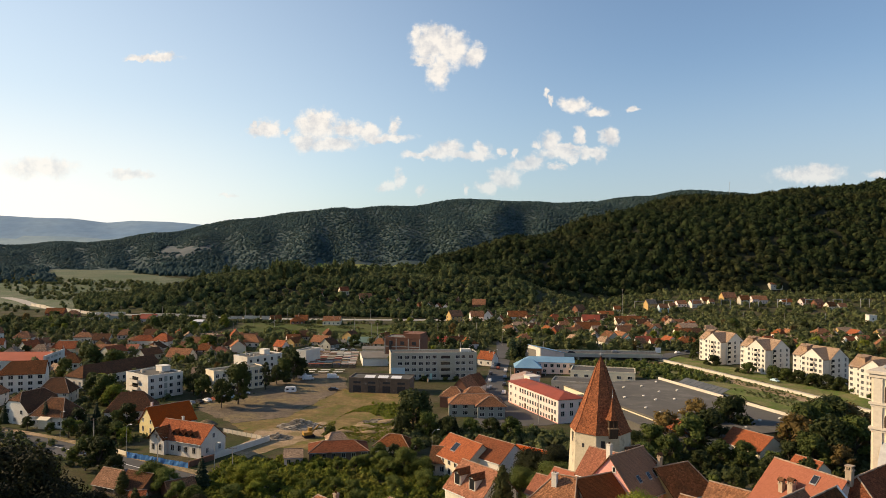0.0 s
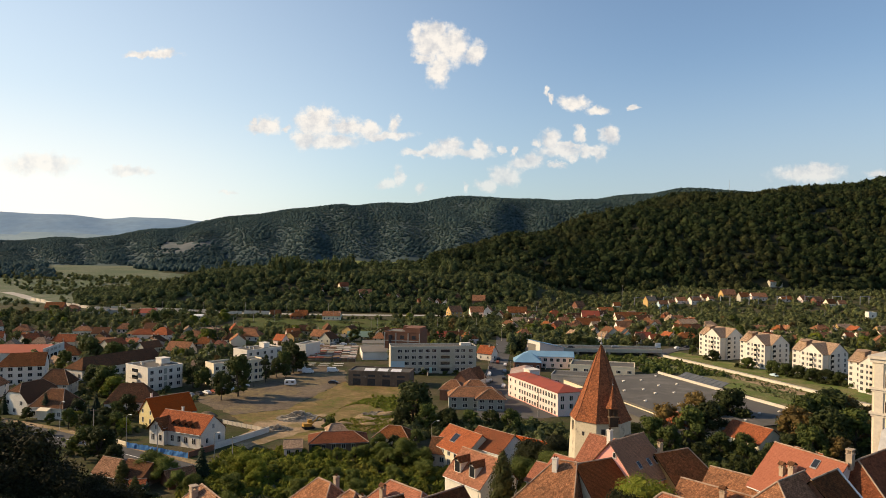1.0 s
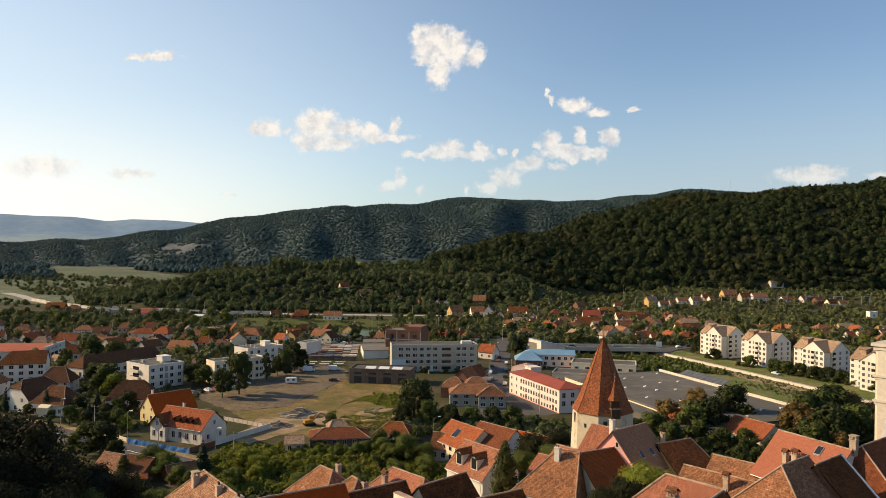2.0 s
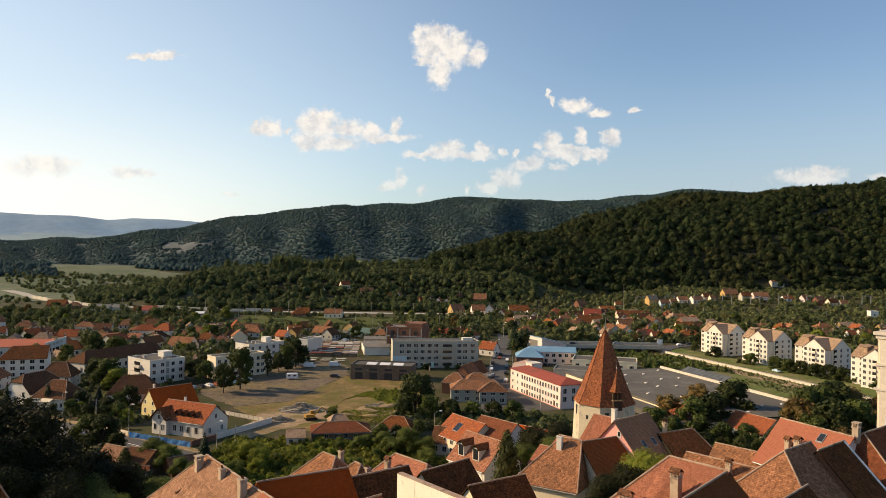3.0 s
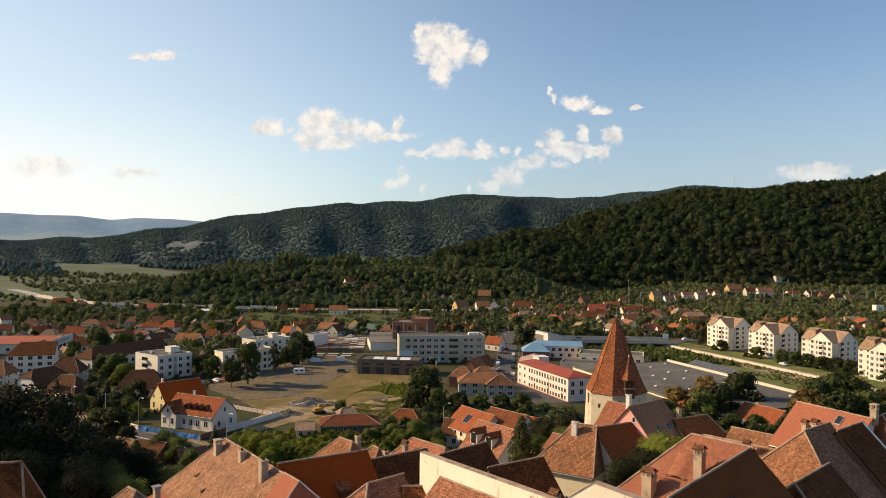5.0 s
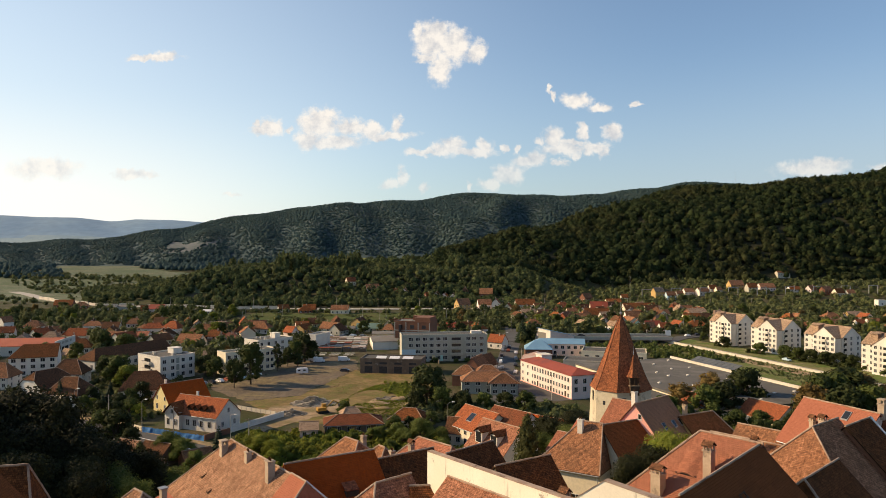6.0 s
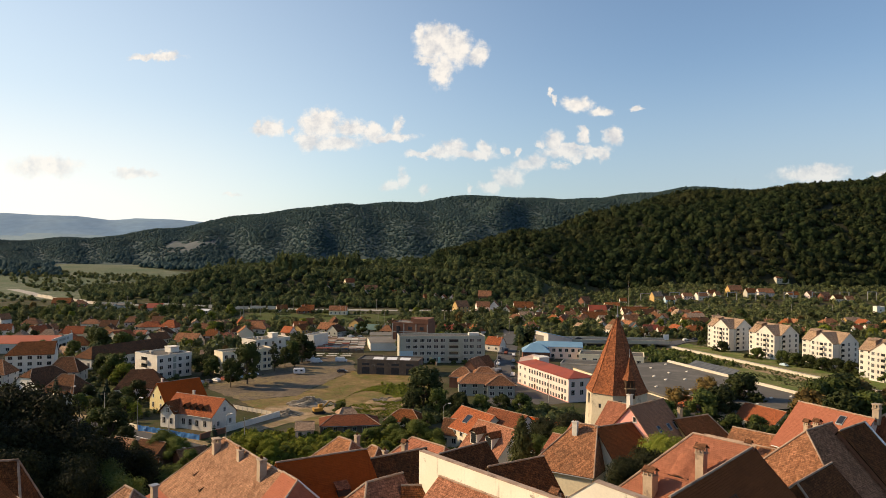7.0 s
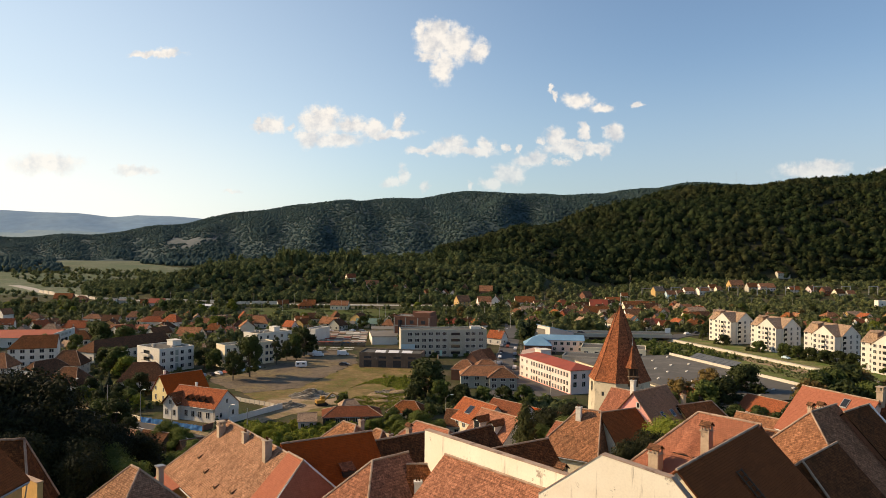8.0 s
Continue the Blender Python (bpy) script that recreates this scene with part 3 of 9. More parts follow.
def chimney(parent, x, y, z0, z1, w=.6, d=.6, material=None, cap=True, style="block"):
    g = Geo()
    g.box(x - w / 2, y - d / 2, z0, x + w / 2, y + d / 2, z1)
    g.box(x - w / 2 - .07, y - d / 2 - .07, z1, x + w / 2 + .07, y + d / 2 + .07, z1 + .12)
    ob = part("chimney", g, material or STACK, parent, "rendered chimney stack")
    if style == "hood":
        # open lantern head under a little saddle of tiles
        q = Geo()
        for sx in (-1, 0, 1):
            for sy in (-1, 1):
                cx, cy = x + sx * (w / 2 - .06), y + sy * (d / 2 - .06)
                q.box(cx - .06, cy - .06, z1 + .12, cx + .06, cy + .06, z1 + .5)
        tagged(part("chimney_head", q, material or STACK, ob), kind="stuff")
        r = Geo()
        a, b, zt = w / 2 + .12, d / 2 + .12, z1 + .5
        r.slab(((x - a, y - b, zt), (x + a, y - b, zt), (x + a, y, zt + .38), (x - a, y, zt + .38)), .07)
        r.slab(((x - a, y + b, zt), (x - a, y, zt + .38), (x + a, y, zt + .38), (x + a, y + b, zt)), .07)
        part("chimney_hood", r, TILE_DARK, ob, "little saddle roof of tiles")
    elif style == "lantern":
        # open smoke slots under a flat slab
        q = Geo()
        for sx in (-1, 0, 1):
            for sy in (-1, 1):
                cx, cy = x + sx * (w / 2 - .06), y + sy * (d / 2 - .06)
                q.box(cx - .07, cy - .07, z1 + .12, cx + .07, cy + .07, z1 + .55)
        tagged(part("chimney_head", q, material or STACK, ob), kind="stuff")
        part("chimney_slab", Geo().box(x - w / 2 - .08, y - d / 2 - .08, z1 + .55, x + w / 2 + .08, y + d / 2 + .08, z1 + .66), STACK, ob, "flat stone slab")
    elif cap:
        c = Geo()
        for s in (-1, 1):
            c.tube((x + s * w * .2, y, z1 + .1), (x + s * w * .2, y, z1 + .42), .09, .075)
        part("chimney_pot", c, TILE_BROWN, ob)
    return ob


def roof_shape(L, W, H, R, hip, over_eave=.45, half=(1, 1), th=.16):
    """Gable, hip or half-hip roof. hip: how far the ridge end stands in from each end wall (0: gable). Returns mesh and ridge lines."""
    k = R / (W / 2)
    ye, ze = W / 2 + over_eave, H - over_eave * k
    ends, lines = [], []
    for s, i, f in ((-1, hip[0], half[0]), (1, hip[1], half[1])):
        if i <= 0:
            xe = s * (L / 2 + .28)
            ends.append((xe, xe, None))
        elif f >= .999:
            ends.append((s * (L / 2 + over_eave * k * i / R), s * (L / 2 - i), None))
        else:
            ends.append((s * (L / 2 + .28), s * (L / 2 - i), (s * (L / 2 + .28), W / 2 * f, H + R * (1 - f))))
    g = Geo()
    (xa, ra, ma), (xb, rb, mb) = ends
    zt = H + R
    for s in (-1, 1):
        pts = [(xa, s * ye, ze), (xb, s * ye, ze)]
        if mb:
            pts.append((mb[0], s * mb[1], mb[2]))
        pts += [(rb, 0, zt), (ra, 0, zt)]
        if ma:
            pts.append((ma[0], s * ma[1], ma[2]))
        g.slab(pts, th)
    lines.append(((ra, 0, zt), (rb, 0, zt)))
    for (xe, rr, mm), i in ((ends[0], hip[0]), (ends[1], hip[1])):
        if i <= 0:
            continue
        c = [(mm[0], -mm[1], mm[2]), (mm[0], mm[1], mm[2])] if mm else [(xe, -ye, ze), (xe, ye, ze)]
        g.slab([c[0], c[1], (rr, 0, zt)], th)
        lines += [((rr, 0, zt), c[0]), ((rr, 0, zt), c[1])]
    return g, lines


def ridge_caps(lines, r=.095, step=.36):
    g = Geo()
    for a, b in lines:
        a, b = Vector(a) + Vector((0, 0, .02)), Vector(b) + Vector((0, 0, .02))
        n = max(1, int((b - a).length / step))
        for i in range(n):
            p, q = a.lerp(b, i / n), a.lerp(b, (i + 1.08) / n)
            w = random.uniform(-.012, .012)
            g.tube(p + Vector((0, 0, w)), q + Vector((0, 0, w)), r, r * 1.18, 6)
    return g


def ground_at(x, y):
    return float(terrain(np.array([float(x)]), np.array([float(y)]))[0])


def house(label, x, y, rz, L, W, eave, R, hip=(0, 0), half=(1, 1), roof=None, wall=None, z=None, wins=(), chims=(), caps=False,
          category="house", group="", name="house", over_eave=.45, fine=True, gable=None):
    """A house with its roof, chimneys and windows. eave: its height over the world's zero; the walls go down to the ground.
    wins: (side, columns, rows, first sill over the base, storey, width, height, bars). chims: (along, across, top over the ridge, width, style)."""
    z = ground_at(x, y) if z is None else z
    H = eave - z
    top = empty(name, pose(x, y, z, 0, 0, rz), label, category, group)
    g = Geo()
    g.box(-L / 2, -W / 2, -2.5, L / 2, W / 2, H)
    part("wall", g, wall or WHITE, top)
    for s, i, f in ((-1, hip[0], half[0]), (1, hip[1], half[1])):
        if i <= 0 or f < .999:
            f = 0 if i <= 0 else f
            q, yt, zt = Geo(), W / 2 * f, H + R * (1 - f) - .1
            xo, xi = s * (L / 2), s * (L / 2 - .3)
            prof = [(-W / 2, H), (W / 2, H), (yt, zt), (-yt, zt)] if f > 0 else [(-W / 2, H), (W / 2, H), (0, zt)]
            out, inn = [(xo, yy, zz) for yy, zz in prof], [(xi, yy, zz) for yy, zz in prof]
            if s < 0:
                out, inn = out[::-1], inn[::-1]
            q.poly(out)
            q.poly(inn[::-1])
            for a in range(len(out)):
                b = (a + 1) % len(out)
                q.poly((out[b], out[a], inn[a], inn[b]))
            part("gable", q, gable or wall or WHITE, top)
    rg, lines = roof_shape(L, W, H, R, hip, over_eave, half)
    rf = part("roof", rg, roof or TILE_OLD, top)
    if caps:
        tagged(part("ridge_cap", ridge_caps(lines), RIDGE, rf, "row of ridge tiles"), kind="stuff")
    if caps:
        k = R / (W / 2)
        ye, ze = W / 2 + over_eave + .05, H - over_eave * k - .12
        for s in (-1, 1):
            gt = Geo().tube((-L / 2, s * ye, ze), (L / 2, s * ye, ze - .05), .075)
            part("gutter", gt.tube((L / 2 - .2, s * ye, ze - .05), (L / 2 - .2, s * (W / 2 + .05), ze - 3), .05), METAL, top, "grey metal gutter and downpipe")
    for side, cols, rows, z0, dz, ww, wh, bars in wins:
        span = (L if side in "fb" else W)
        for r in range(rows):
            for c in range(cols):
                u = -span / 2 + span * (c + .5) / cols
                window(top, wall_pose(side, L, W, u, z0 + r * dz), ww, wh, bars, 0, fine)
    for u, v, up, w, style in chims:
        k = R / (W / 2)
        chimney(top, u, v, H + R - abs(v) * k - .6, H + R + up, w, w * .9, STACK if style != "white" else WHITE, True, style if style in ("hood", "lantern") else "block")
    return top


# ---- the land ----
FRONT = ((-.40, 36), (-.144, 34), (-.067, 36), (.04, 46), (.086, 63), (.20, 97), (.284, 129), (.357, 144), (.467, 161), (.595, 173), (.9, 190))
BACK = ((-.9, 45), (-.60, 50), (-.49, 66), (-.375, 96), (-.314, 109), (-.268, 128), (-.206, 145), (-.137, 161), (-.068, 165), (-.007, 172), (.062, 185), (.146, 177), (.207, 185), (.314, 205), (.391, 210), (.9, 215))
FAR = ((-1.2, 230), (-.606, 224), (-.56, 214), (-.506, 211), (-.452, 184), (-.433, 202), (-.375, 197), (-.321, 180), (0, 150), (1.2, 150))


def along(table, u):
    return np.interp(u, [p[0] for p in table], [p[1] for p in table])


def terrain(x, y):
    """Height of the land: the citadel's slope, the flat valley, a wooded terrace and three ranks of hills."""
    yy = np.maximum(y, 1.0)
    u = x / yy
    top = np.interp(x, (-60, 0, 12, 28, 80), (62, 80, 85, 118, 118))
    low = np.interp(x, (-60, 0, 12, 28, 80), (168, 175, 182, 200, 200))
    z = 21 * (1 - smooth01(top, low, y)) + 7 * (1 - smooth01(-20, 80, y))
    apron = 11 * smooth01(690, 850, y) * smooth01(.2, .3, u)
    wob = np.sin(x * .011 + 1.3) * np.cos(y * .013) + .5 * np.sin(x * .031 + y * .017)
    # wooded bank beyond the railway
    bank = 25 * smooth01(690, 800, y - .12 * x * (x < 0)) * smooth01(-345, -240, x) * (1 - smooth01(60, 170, x))
    left = 16 * smooth01(820, 1150, y) * (1 - smooth01(-420, -270, x))
    # wooded hill
    yc = np.interp(u, (-.14, .09, .2, .3), (940, 1080, 1200, 1250))
    foot = np.interp(u, (-.14, .0, .1, .25), (760, 800, 850, 880))
    s = np.clip((y - foot) / (yc - foot), 0, 1)
    hill = along(FRONT, u) * (1 - (1 - s) ** 1.7) * (1 - .55 * smooth01(yc, yc + 420, y)) * smooth01(-.32, -.06, u)
    fold = np.sin(x * .024 + y * .012) + .6 * np.sin(x * .041 - y * .019 + 1.7)
    hill = hill + (wob * 6 + fold * 7 * (1 - s) * s * 4 * .6) * s * (u > 0)
    # the long ridge behind
    s2 = np.clip((y - 1250) / 650, 0, 1)
    ridge = along(BACK, u) * (1 - (1 - s2) ** 1.6) * (1 - .5 * smooth01(1900, 2500, y)) + wob * 7 * s2
    # spurs and gullies run down the ridge
    spur = np.exp(-((u - .005 - .12 * s2) / .030) ** 2) + .7 * np.exp(-((u + .20 - .06 * s2) / .028) ** 2) + .6 * np.exp(-((u + .36 - .05 * s2) / .022) ** 2)
    ridge = ridge + (20 * spur + 5 * np.sin(u * 95 + 2 * s2)) * 6.75 * s2 * (1 - s2) ** 2
    s3 = smooth01(2900, 4300, y)
    far = along(FAR, u) * s3 * s3
    z = np.maximum.reduce([z, apron, bank, left, np.where(y > 700, hill, 0), np.where(y > 1200, ridge, 0), np.where(y > 2500, far, 0)])
    return z


def spaced(*runs):
    out = []
    for a, b, step in runs:
        out += list(np.arange(a, b, step))
    return np.array(out + [runs[-1][1]])


gx = spaced((-4200, -1100, 70), (-1100, -300, 20), (-300, 300, 8), (300, 1100, 20), (1100, 4200, 70))
gy = spaced((-400, 0, 25), (0, 260, 6), (260, 680, 12), (680, 1300, 12), (1300, 2100, 25), (2100, 4800, 60))
GX, GY = np.meshgrid(gx, gy)
GZ = terrain(GX.ravel(), GY.ravel()).reshape(GX.shape)
me = bpy.data.meshes.new("ground")
nx, ny = len(gx), len(gy)
quads = [(j * nx + i, j * nx + i + 1, (j + 1) * nx + i + 1, (j + 1) * nx + i) for j in range(ny - 1) for i in range(nx - 1)]
me.from_pydata(np.stack([GX.ravel(), GY.ravel(), GZ.ravel()], 1).tolist(), [], quads)
me.materials.append(SCRUB)
me.polygons.foreach_set("use_smooth", [True] * len(me.polygons))
far_slot = [WOODS_HAZE, FARMEADOW_HAZE, VALLEY, WOODFLOOR, FARFLOOR_HAZE, FIELD, DRYMEADOW, QUARRY]
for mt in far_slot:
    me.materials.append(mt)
cent = [(GY[j, 0] + GY[j + 1, 0]) / 2 for j in range(ny - 1) for i in range(nx - 1)]
cz = ((GZ[:-1, :-1] + GZ[1:, 1:]) / 2).ravel()
cxs = [(gx[i] + gx[i + 1]) / 2 for j in range(ny - 1) for i in range(nx - 1)]
def in_meadow(x, y):
    """The pale dry meadow on the terrace across the plain."""
    return (y > 1040 + 30 * np.sin(x * .02)) & (y < 1335) & (x > -.54 * y) & (x < -.405 * y + 20 * np.sin(y * .03))


def in_quarry(x, y, z):
    return (y > 1380) & (y < 1620) & (x > -.385 * y) & (x < -.318 * y) & (z > 42 + 5 * np.sin(x * .05)) & (z < 60)


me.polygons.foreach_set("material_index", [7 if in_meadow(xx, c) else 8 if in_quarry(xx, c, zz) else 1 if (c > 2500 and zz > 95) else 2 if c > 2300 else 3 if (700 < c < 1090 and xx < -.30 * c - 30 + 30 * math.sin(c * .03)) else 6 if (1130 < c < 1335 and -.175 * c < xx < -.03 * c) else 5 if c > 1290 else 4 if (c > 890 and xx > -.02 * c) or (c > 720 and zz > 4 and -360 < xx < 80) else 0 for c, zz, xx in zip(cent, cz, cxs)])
tagged(new("ground", me), "scrubby green valley floor rising to wooded hills", "ground", "", "structure")


def patch(name, pts, z, material, label):
    g = Geo()
    r = random.Random(len(label))
    edge = []
    for (xa, ya), (xb, yb) in zip(pts, list(pts[1:]) + [pts[0]]):
        n = max(1, int(math.hypot(xb - xa, yb - ya) / 2.5))
        edge += [(xa + (xb - xa) * i / n + r.uniform(-.9, .9), ya + (yb - ya) * i / n + r.uniform(-.9, .9)) for i in range(n)]
    g.prism(edge, z - .3, z)
    return single(name, g, material, label, name.replace("_", " "), "structure")


def strip(name, pts, width, z, material, label):
    """A band of even width along a line of points on the flat."""
    g = Geo()
    pts = [Vector(p) for p in pts]
    left, right = [], []
    for i, p in enumerate(pts):
        d = (pts[min(i + 1, len(pts) - 1)] - pts[max(i - 1, 0)]).normalized()
        nrm = Vector((-d.y, d.x))
        left.append(p + nrm * width / 2)
        right.append(p - nrm * width / 2)
    for i in range(len(pts) - 1):
        q = [left[i], right[i], right[i + 1], left[i + 1]]
        g.slab([(a.x, a.y, z) for a in q], .3)
    return single(name, g, material, label, name.replace("_", " "), "structure")


# ---- woods and trees ----
def crown_bits(sub, jitter, seed):
    bm = bmesh.new()
    bmesh.ops.create_icosphere(bm, subdivisions=sub, radius=1)
    rnd = random.Random(seed)
    for v in bm.verts:
        v.co *= rnd.uniform(1 - jitter, 1 + jitter * .4)
        v.co.z *= 1.05 if v.co.z > 0 else .75
    bm.verts.ensure_lookup_table()
    vs = np.array([v.co[:] for v in bm.verts])
    fs = np.array([[v.index for v in f.verts] for f in bm.faces])
    bm.free()
    return vs, fs


def leafy_bits(leaves_, size, seed, core=1, heart=.78):
    """A ragged clump: a small rough heart under loose leaf sprays."""
    r = np.random.default_rng(seed)
    hv, hf = crown_bits(core, .4, seed)
    d = r.normal(size=(leaves_, 3))
    d /= np.linalg.norm(d, axis=1)[:, None]
    d[:, 2] = np.where(d[:, 2] < -.3, -d[:, 2], d[:, 2])
    c = d * r.uniform(.62, 1.12, leaves_)[:, None]
    t = np.cross(d + r.normal(scale=.5, size=d.shape), r.normal(size=d.shape))
    t /= np.linalg.norm(t, axis=1)[:, None]
    b = np.cross(d, t)
    s = size * r.uniform(.6, 1.35, leaves_)[:, None]
    q = np.stack([c - t * s, c + b * s * .7 - d * s * .25, c + t * s, c - b * s * .7 - d * s * .25], 1).reshape(-1, 3)
    k = len(hv) + 4 * np.arange(leaves_)[:, None]
    return np.concatenate([hv * heart, q]), np.concatenate([hf, k + np.array([[0, 1, 2]]), k + np.array([[0, 2, 3]])])


def mass(name, spots, radii, kinds, material, label, category, smooth=False, tall=1.0):
    """Many crowns joined into one mesh."""
    rng = np.random.default_rng(7)
    V, F, base = [], [], 0
    pick = rng.integers(0, len(kinds), len(spots))
    for (px_, py_, pz_), r, kd in zip(spots, radii, pick):
        vs, fs = kinds[kd]
        a = rng.uniform(0, 6.28)
        c, s = math.cos(a), math.sin(a)
        st = rng.uniform(.85, 1.25) * tall
        V.append(np.stack([(vs[:, 0] * c - vs[:, 1] * s) * r + px_, (vs[:, 0] * s + vs[:, 1] * c) * r + py_, vs[:, 2] * r * st + pz_], 1))
        F.append(fs + base)
        base += len(vs)
    V, F = np.concatenate(V), np.concatenate(F)
    m = bpy.data.meshes.new(name)
    m.vertices.add(len(V))
    m.vertices.foreach_set("co", V.ravel())
    m.loops.add(F.size)
    m.loops.foreach_set("vertex_index", F.ravel().astype(np.int32))
    m.polygons.add(len(F))
    m.polygons.foreach_set("loop_start", np.arange(0, F.size, 3, dtype=np.int32))
    m.polygons.foreach_set("loop_total", np.full(len(F), 3, dtype=np.int32))
    m.materials.append(material)
    if smooth:
        m.polygons.foreach_set("use_smooth", [True] * len(m.polygons))
    m.update(calc_edges=True)
    m.validate()
    return tagged(new(name, m), label, category, "", "stuff")


rng = np.random.default_rng(3)
KIND1 = [crown_bits(1, .35, s) for s in range(6)]
SHAG = [crown_bits(1, .50, 40 + s) for s in range(9)]
LEAFY = [leafy_bits(40, .34, 200 + s) for s in range(8)]
CROWN = [leafy_bits(40, .27, 250 + s, 1, .94) for s in range(9)]
CLUMP = [leafy_bits(30, .36, 300 + s) for s in range(8)]
TUFT = [leafy_bits(10, .55, 400 + s) for s in range(5)]


def sow(n, u0, u1, y0, y1, keep, power=1.0):
    """Spots strewn evenly over a wedge of land."""
    y = np.sqrt(rng.uniform(y0 * y0, y1 * y1, n))
    u = rng.uniform(u0, u1, n)
    x = u * y
    z = terrain(x, y)
    ok = keep(x, y, z, u)
    return np.stack([x[ok], y[ok], z[ok]], 1)


def on_hill(x, y, z, u):
    edge = np.interp(u, (-.2, .0, .1, .25, .6), (720, 800, 858, 890, 885)) + 14 * np.sin(x * .05)
    return (y > edge) & (z > 6) & (u > -.02)


sp = sow(9500, -.02, .70, 840, 1330, on_hill)
rad = (2.8 + 6.0 * rng.random(len(sp)) ** 1.6) * (1 + .25 * np.sin(sp[:, 0] * .02) * np.cos(sp[:, 1] * .03))
sp[:, 2] += rad * .5
mass("hill_woods", sp, rad, CROWN, WOODS, "dense mixed woods turning in early autumn on the hillside", "woods")
def on_ridge(x, y, z, u):
    crest = along(FRONT, u) + 8
    return (z > 14) & ((u < -.02) | (z > 58 + (crest - 58) * y / 1180 - 14)) & ~((y < 1340) & (u > -.175) & (u < -.03)) & ~in_meadow(x, y) & ~(in_quarry(x, y, z) & (np.sin(x * .11) + np.sin(y * .083) > -.7))


sp = sow(56000, -.62, .46, 1290, 1960, on_ridge)
rad = (1.7 + 3.0 * rng.random(len(sp)) ** 1.6) * (1 + .3 * np.sin(sp[:, 0] * .031 + sp[:, 1] * .011) * np.cos(sp[:, 1] * .027))
sp[:, 2] += rad * .2
mass("ridge_woods", sp, rad, SHAG, WOODS_FAR_HAZE, "woods on the long ridge beyond, bluish haze put into the colour", "woods", True, .62)
# the bank beyond the railway, and belts of trees in the plain
sp = sow(3900, -.50, .12, 645, 960, lambda x, y, z, u: (y > 648 + 6 * np.sin(x * .06) - .55 * np.minimum(x + 235, 0)) & (x > -395 + 15 * np.sin(y * .05)) & ((z > 3) | (x < 70)))
rad = rng.uniform(2.6, 5.0, len(sp))
sp[:, 2] += rad * .6
mass("bank_woods", sp, rad, CROWN, BANKWOODS, "dark trees on the bank beyond the railway", "woods")
sp = sow(3600, -.64, -.20, 990, 1335, lambda x, y, z, u: ((u < -.53) | (y > 1075)) & ((np.sin(y * .05 + .6 * np.sin(x * .01)) > -.5) | (y > 1180)) & ~in_meadow(x, y))
rad = 2.4 + 3.4 * rng.random(len(sp)) ** 1.5
sp[:, 2] += rad * .6
mass("plain_trees", sp, rad, SHAG, WOODS_FAR_HAZE, "belts of trees across the far plain", "woods")


sp = sow(900, -.42, .02, 790, 930, lambda x, y, z, u: (z > 17) & (np.sin(x * .09) + np.sin(x * .037 + 1) > .35))[:120]
rad = rng.uniform(3.0, 5.4, len(sp))
sp[:, 2] += rad * 1.7
mass("bank_crest_trees", sp, rad, LEAFY, BANKWOODS, "taller trees standing above the wooded bank", "woods", False, 1.9)


def leaf_cloud(lobes, per, size, seed, flat=.35):
    """Small folded leaf clumps over a set of lobes (x, y, z, r), with a solid heart inside each."""
    r = np.random.default_rng(seed)
    V, F, base = [], [], 0
    for lx, ly, lz, lr in lobes:
        n = int(per * lr * lr)
        d = r.normal(size=(n, 3))
        d /= np.linalg.norm(d, axis=1)[:, None]
        d[:, 2] = np.where(d[:, 2] < -.4, -d[:, 2], d[:, 2])
        rr = lr * r.uniform(.60, 1.16, n)
        c = d * rr[:, None] * np.array([1, 1, .85]) + np.array([lx, ly, lz])
        t = np.cross(d + r.normal(scale=flat, size=(n, 3)), r.normal(size=(n, 3)))
        t /= np.linalg.norm(t, axis=1)[:, None]
        b = np.cross(d + r.normal(scale=flat, size=(n, 3)), t)
        b /= np.linalg.norm(b, axis=1)[:, None]
        s = size * r.uniform(.6, 1.3, n)[:, None]
        q = np.stack([c - t * s, c + b * s * .6 - d * s * .2, c + t * s, c - b * s * .6 - d * s * .2], 1)
        V.append(q.reshape(-1, 3))
        k = base + 4 * np.arange(n)[:, None]
        F.append(np.concatenate([k + np.array([[0, 1, 2]]), k + np.array([[0, 2, 3]])]))
        base += 4 * n
        hv, hf = KIND1[int(r.integers(0, 5))]
        V.append(hv * lr * .74 + np.array([lx, ly, lz]))
        F.append(hf + base)
        base += len(hv)
    return np.concatenate(V), np.concatenate(F)


def tri_mesh(name, V, F, material):
    m = bpy.data.meshes.new(name)
    m.from_pydata(V.tolist(), [], F.tolist())
    m.materials.append(material)
    m.update()
    return m


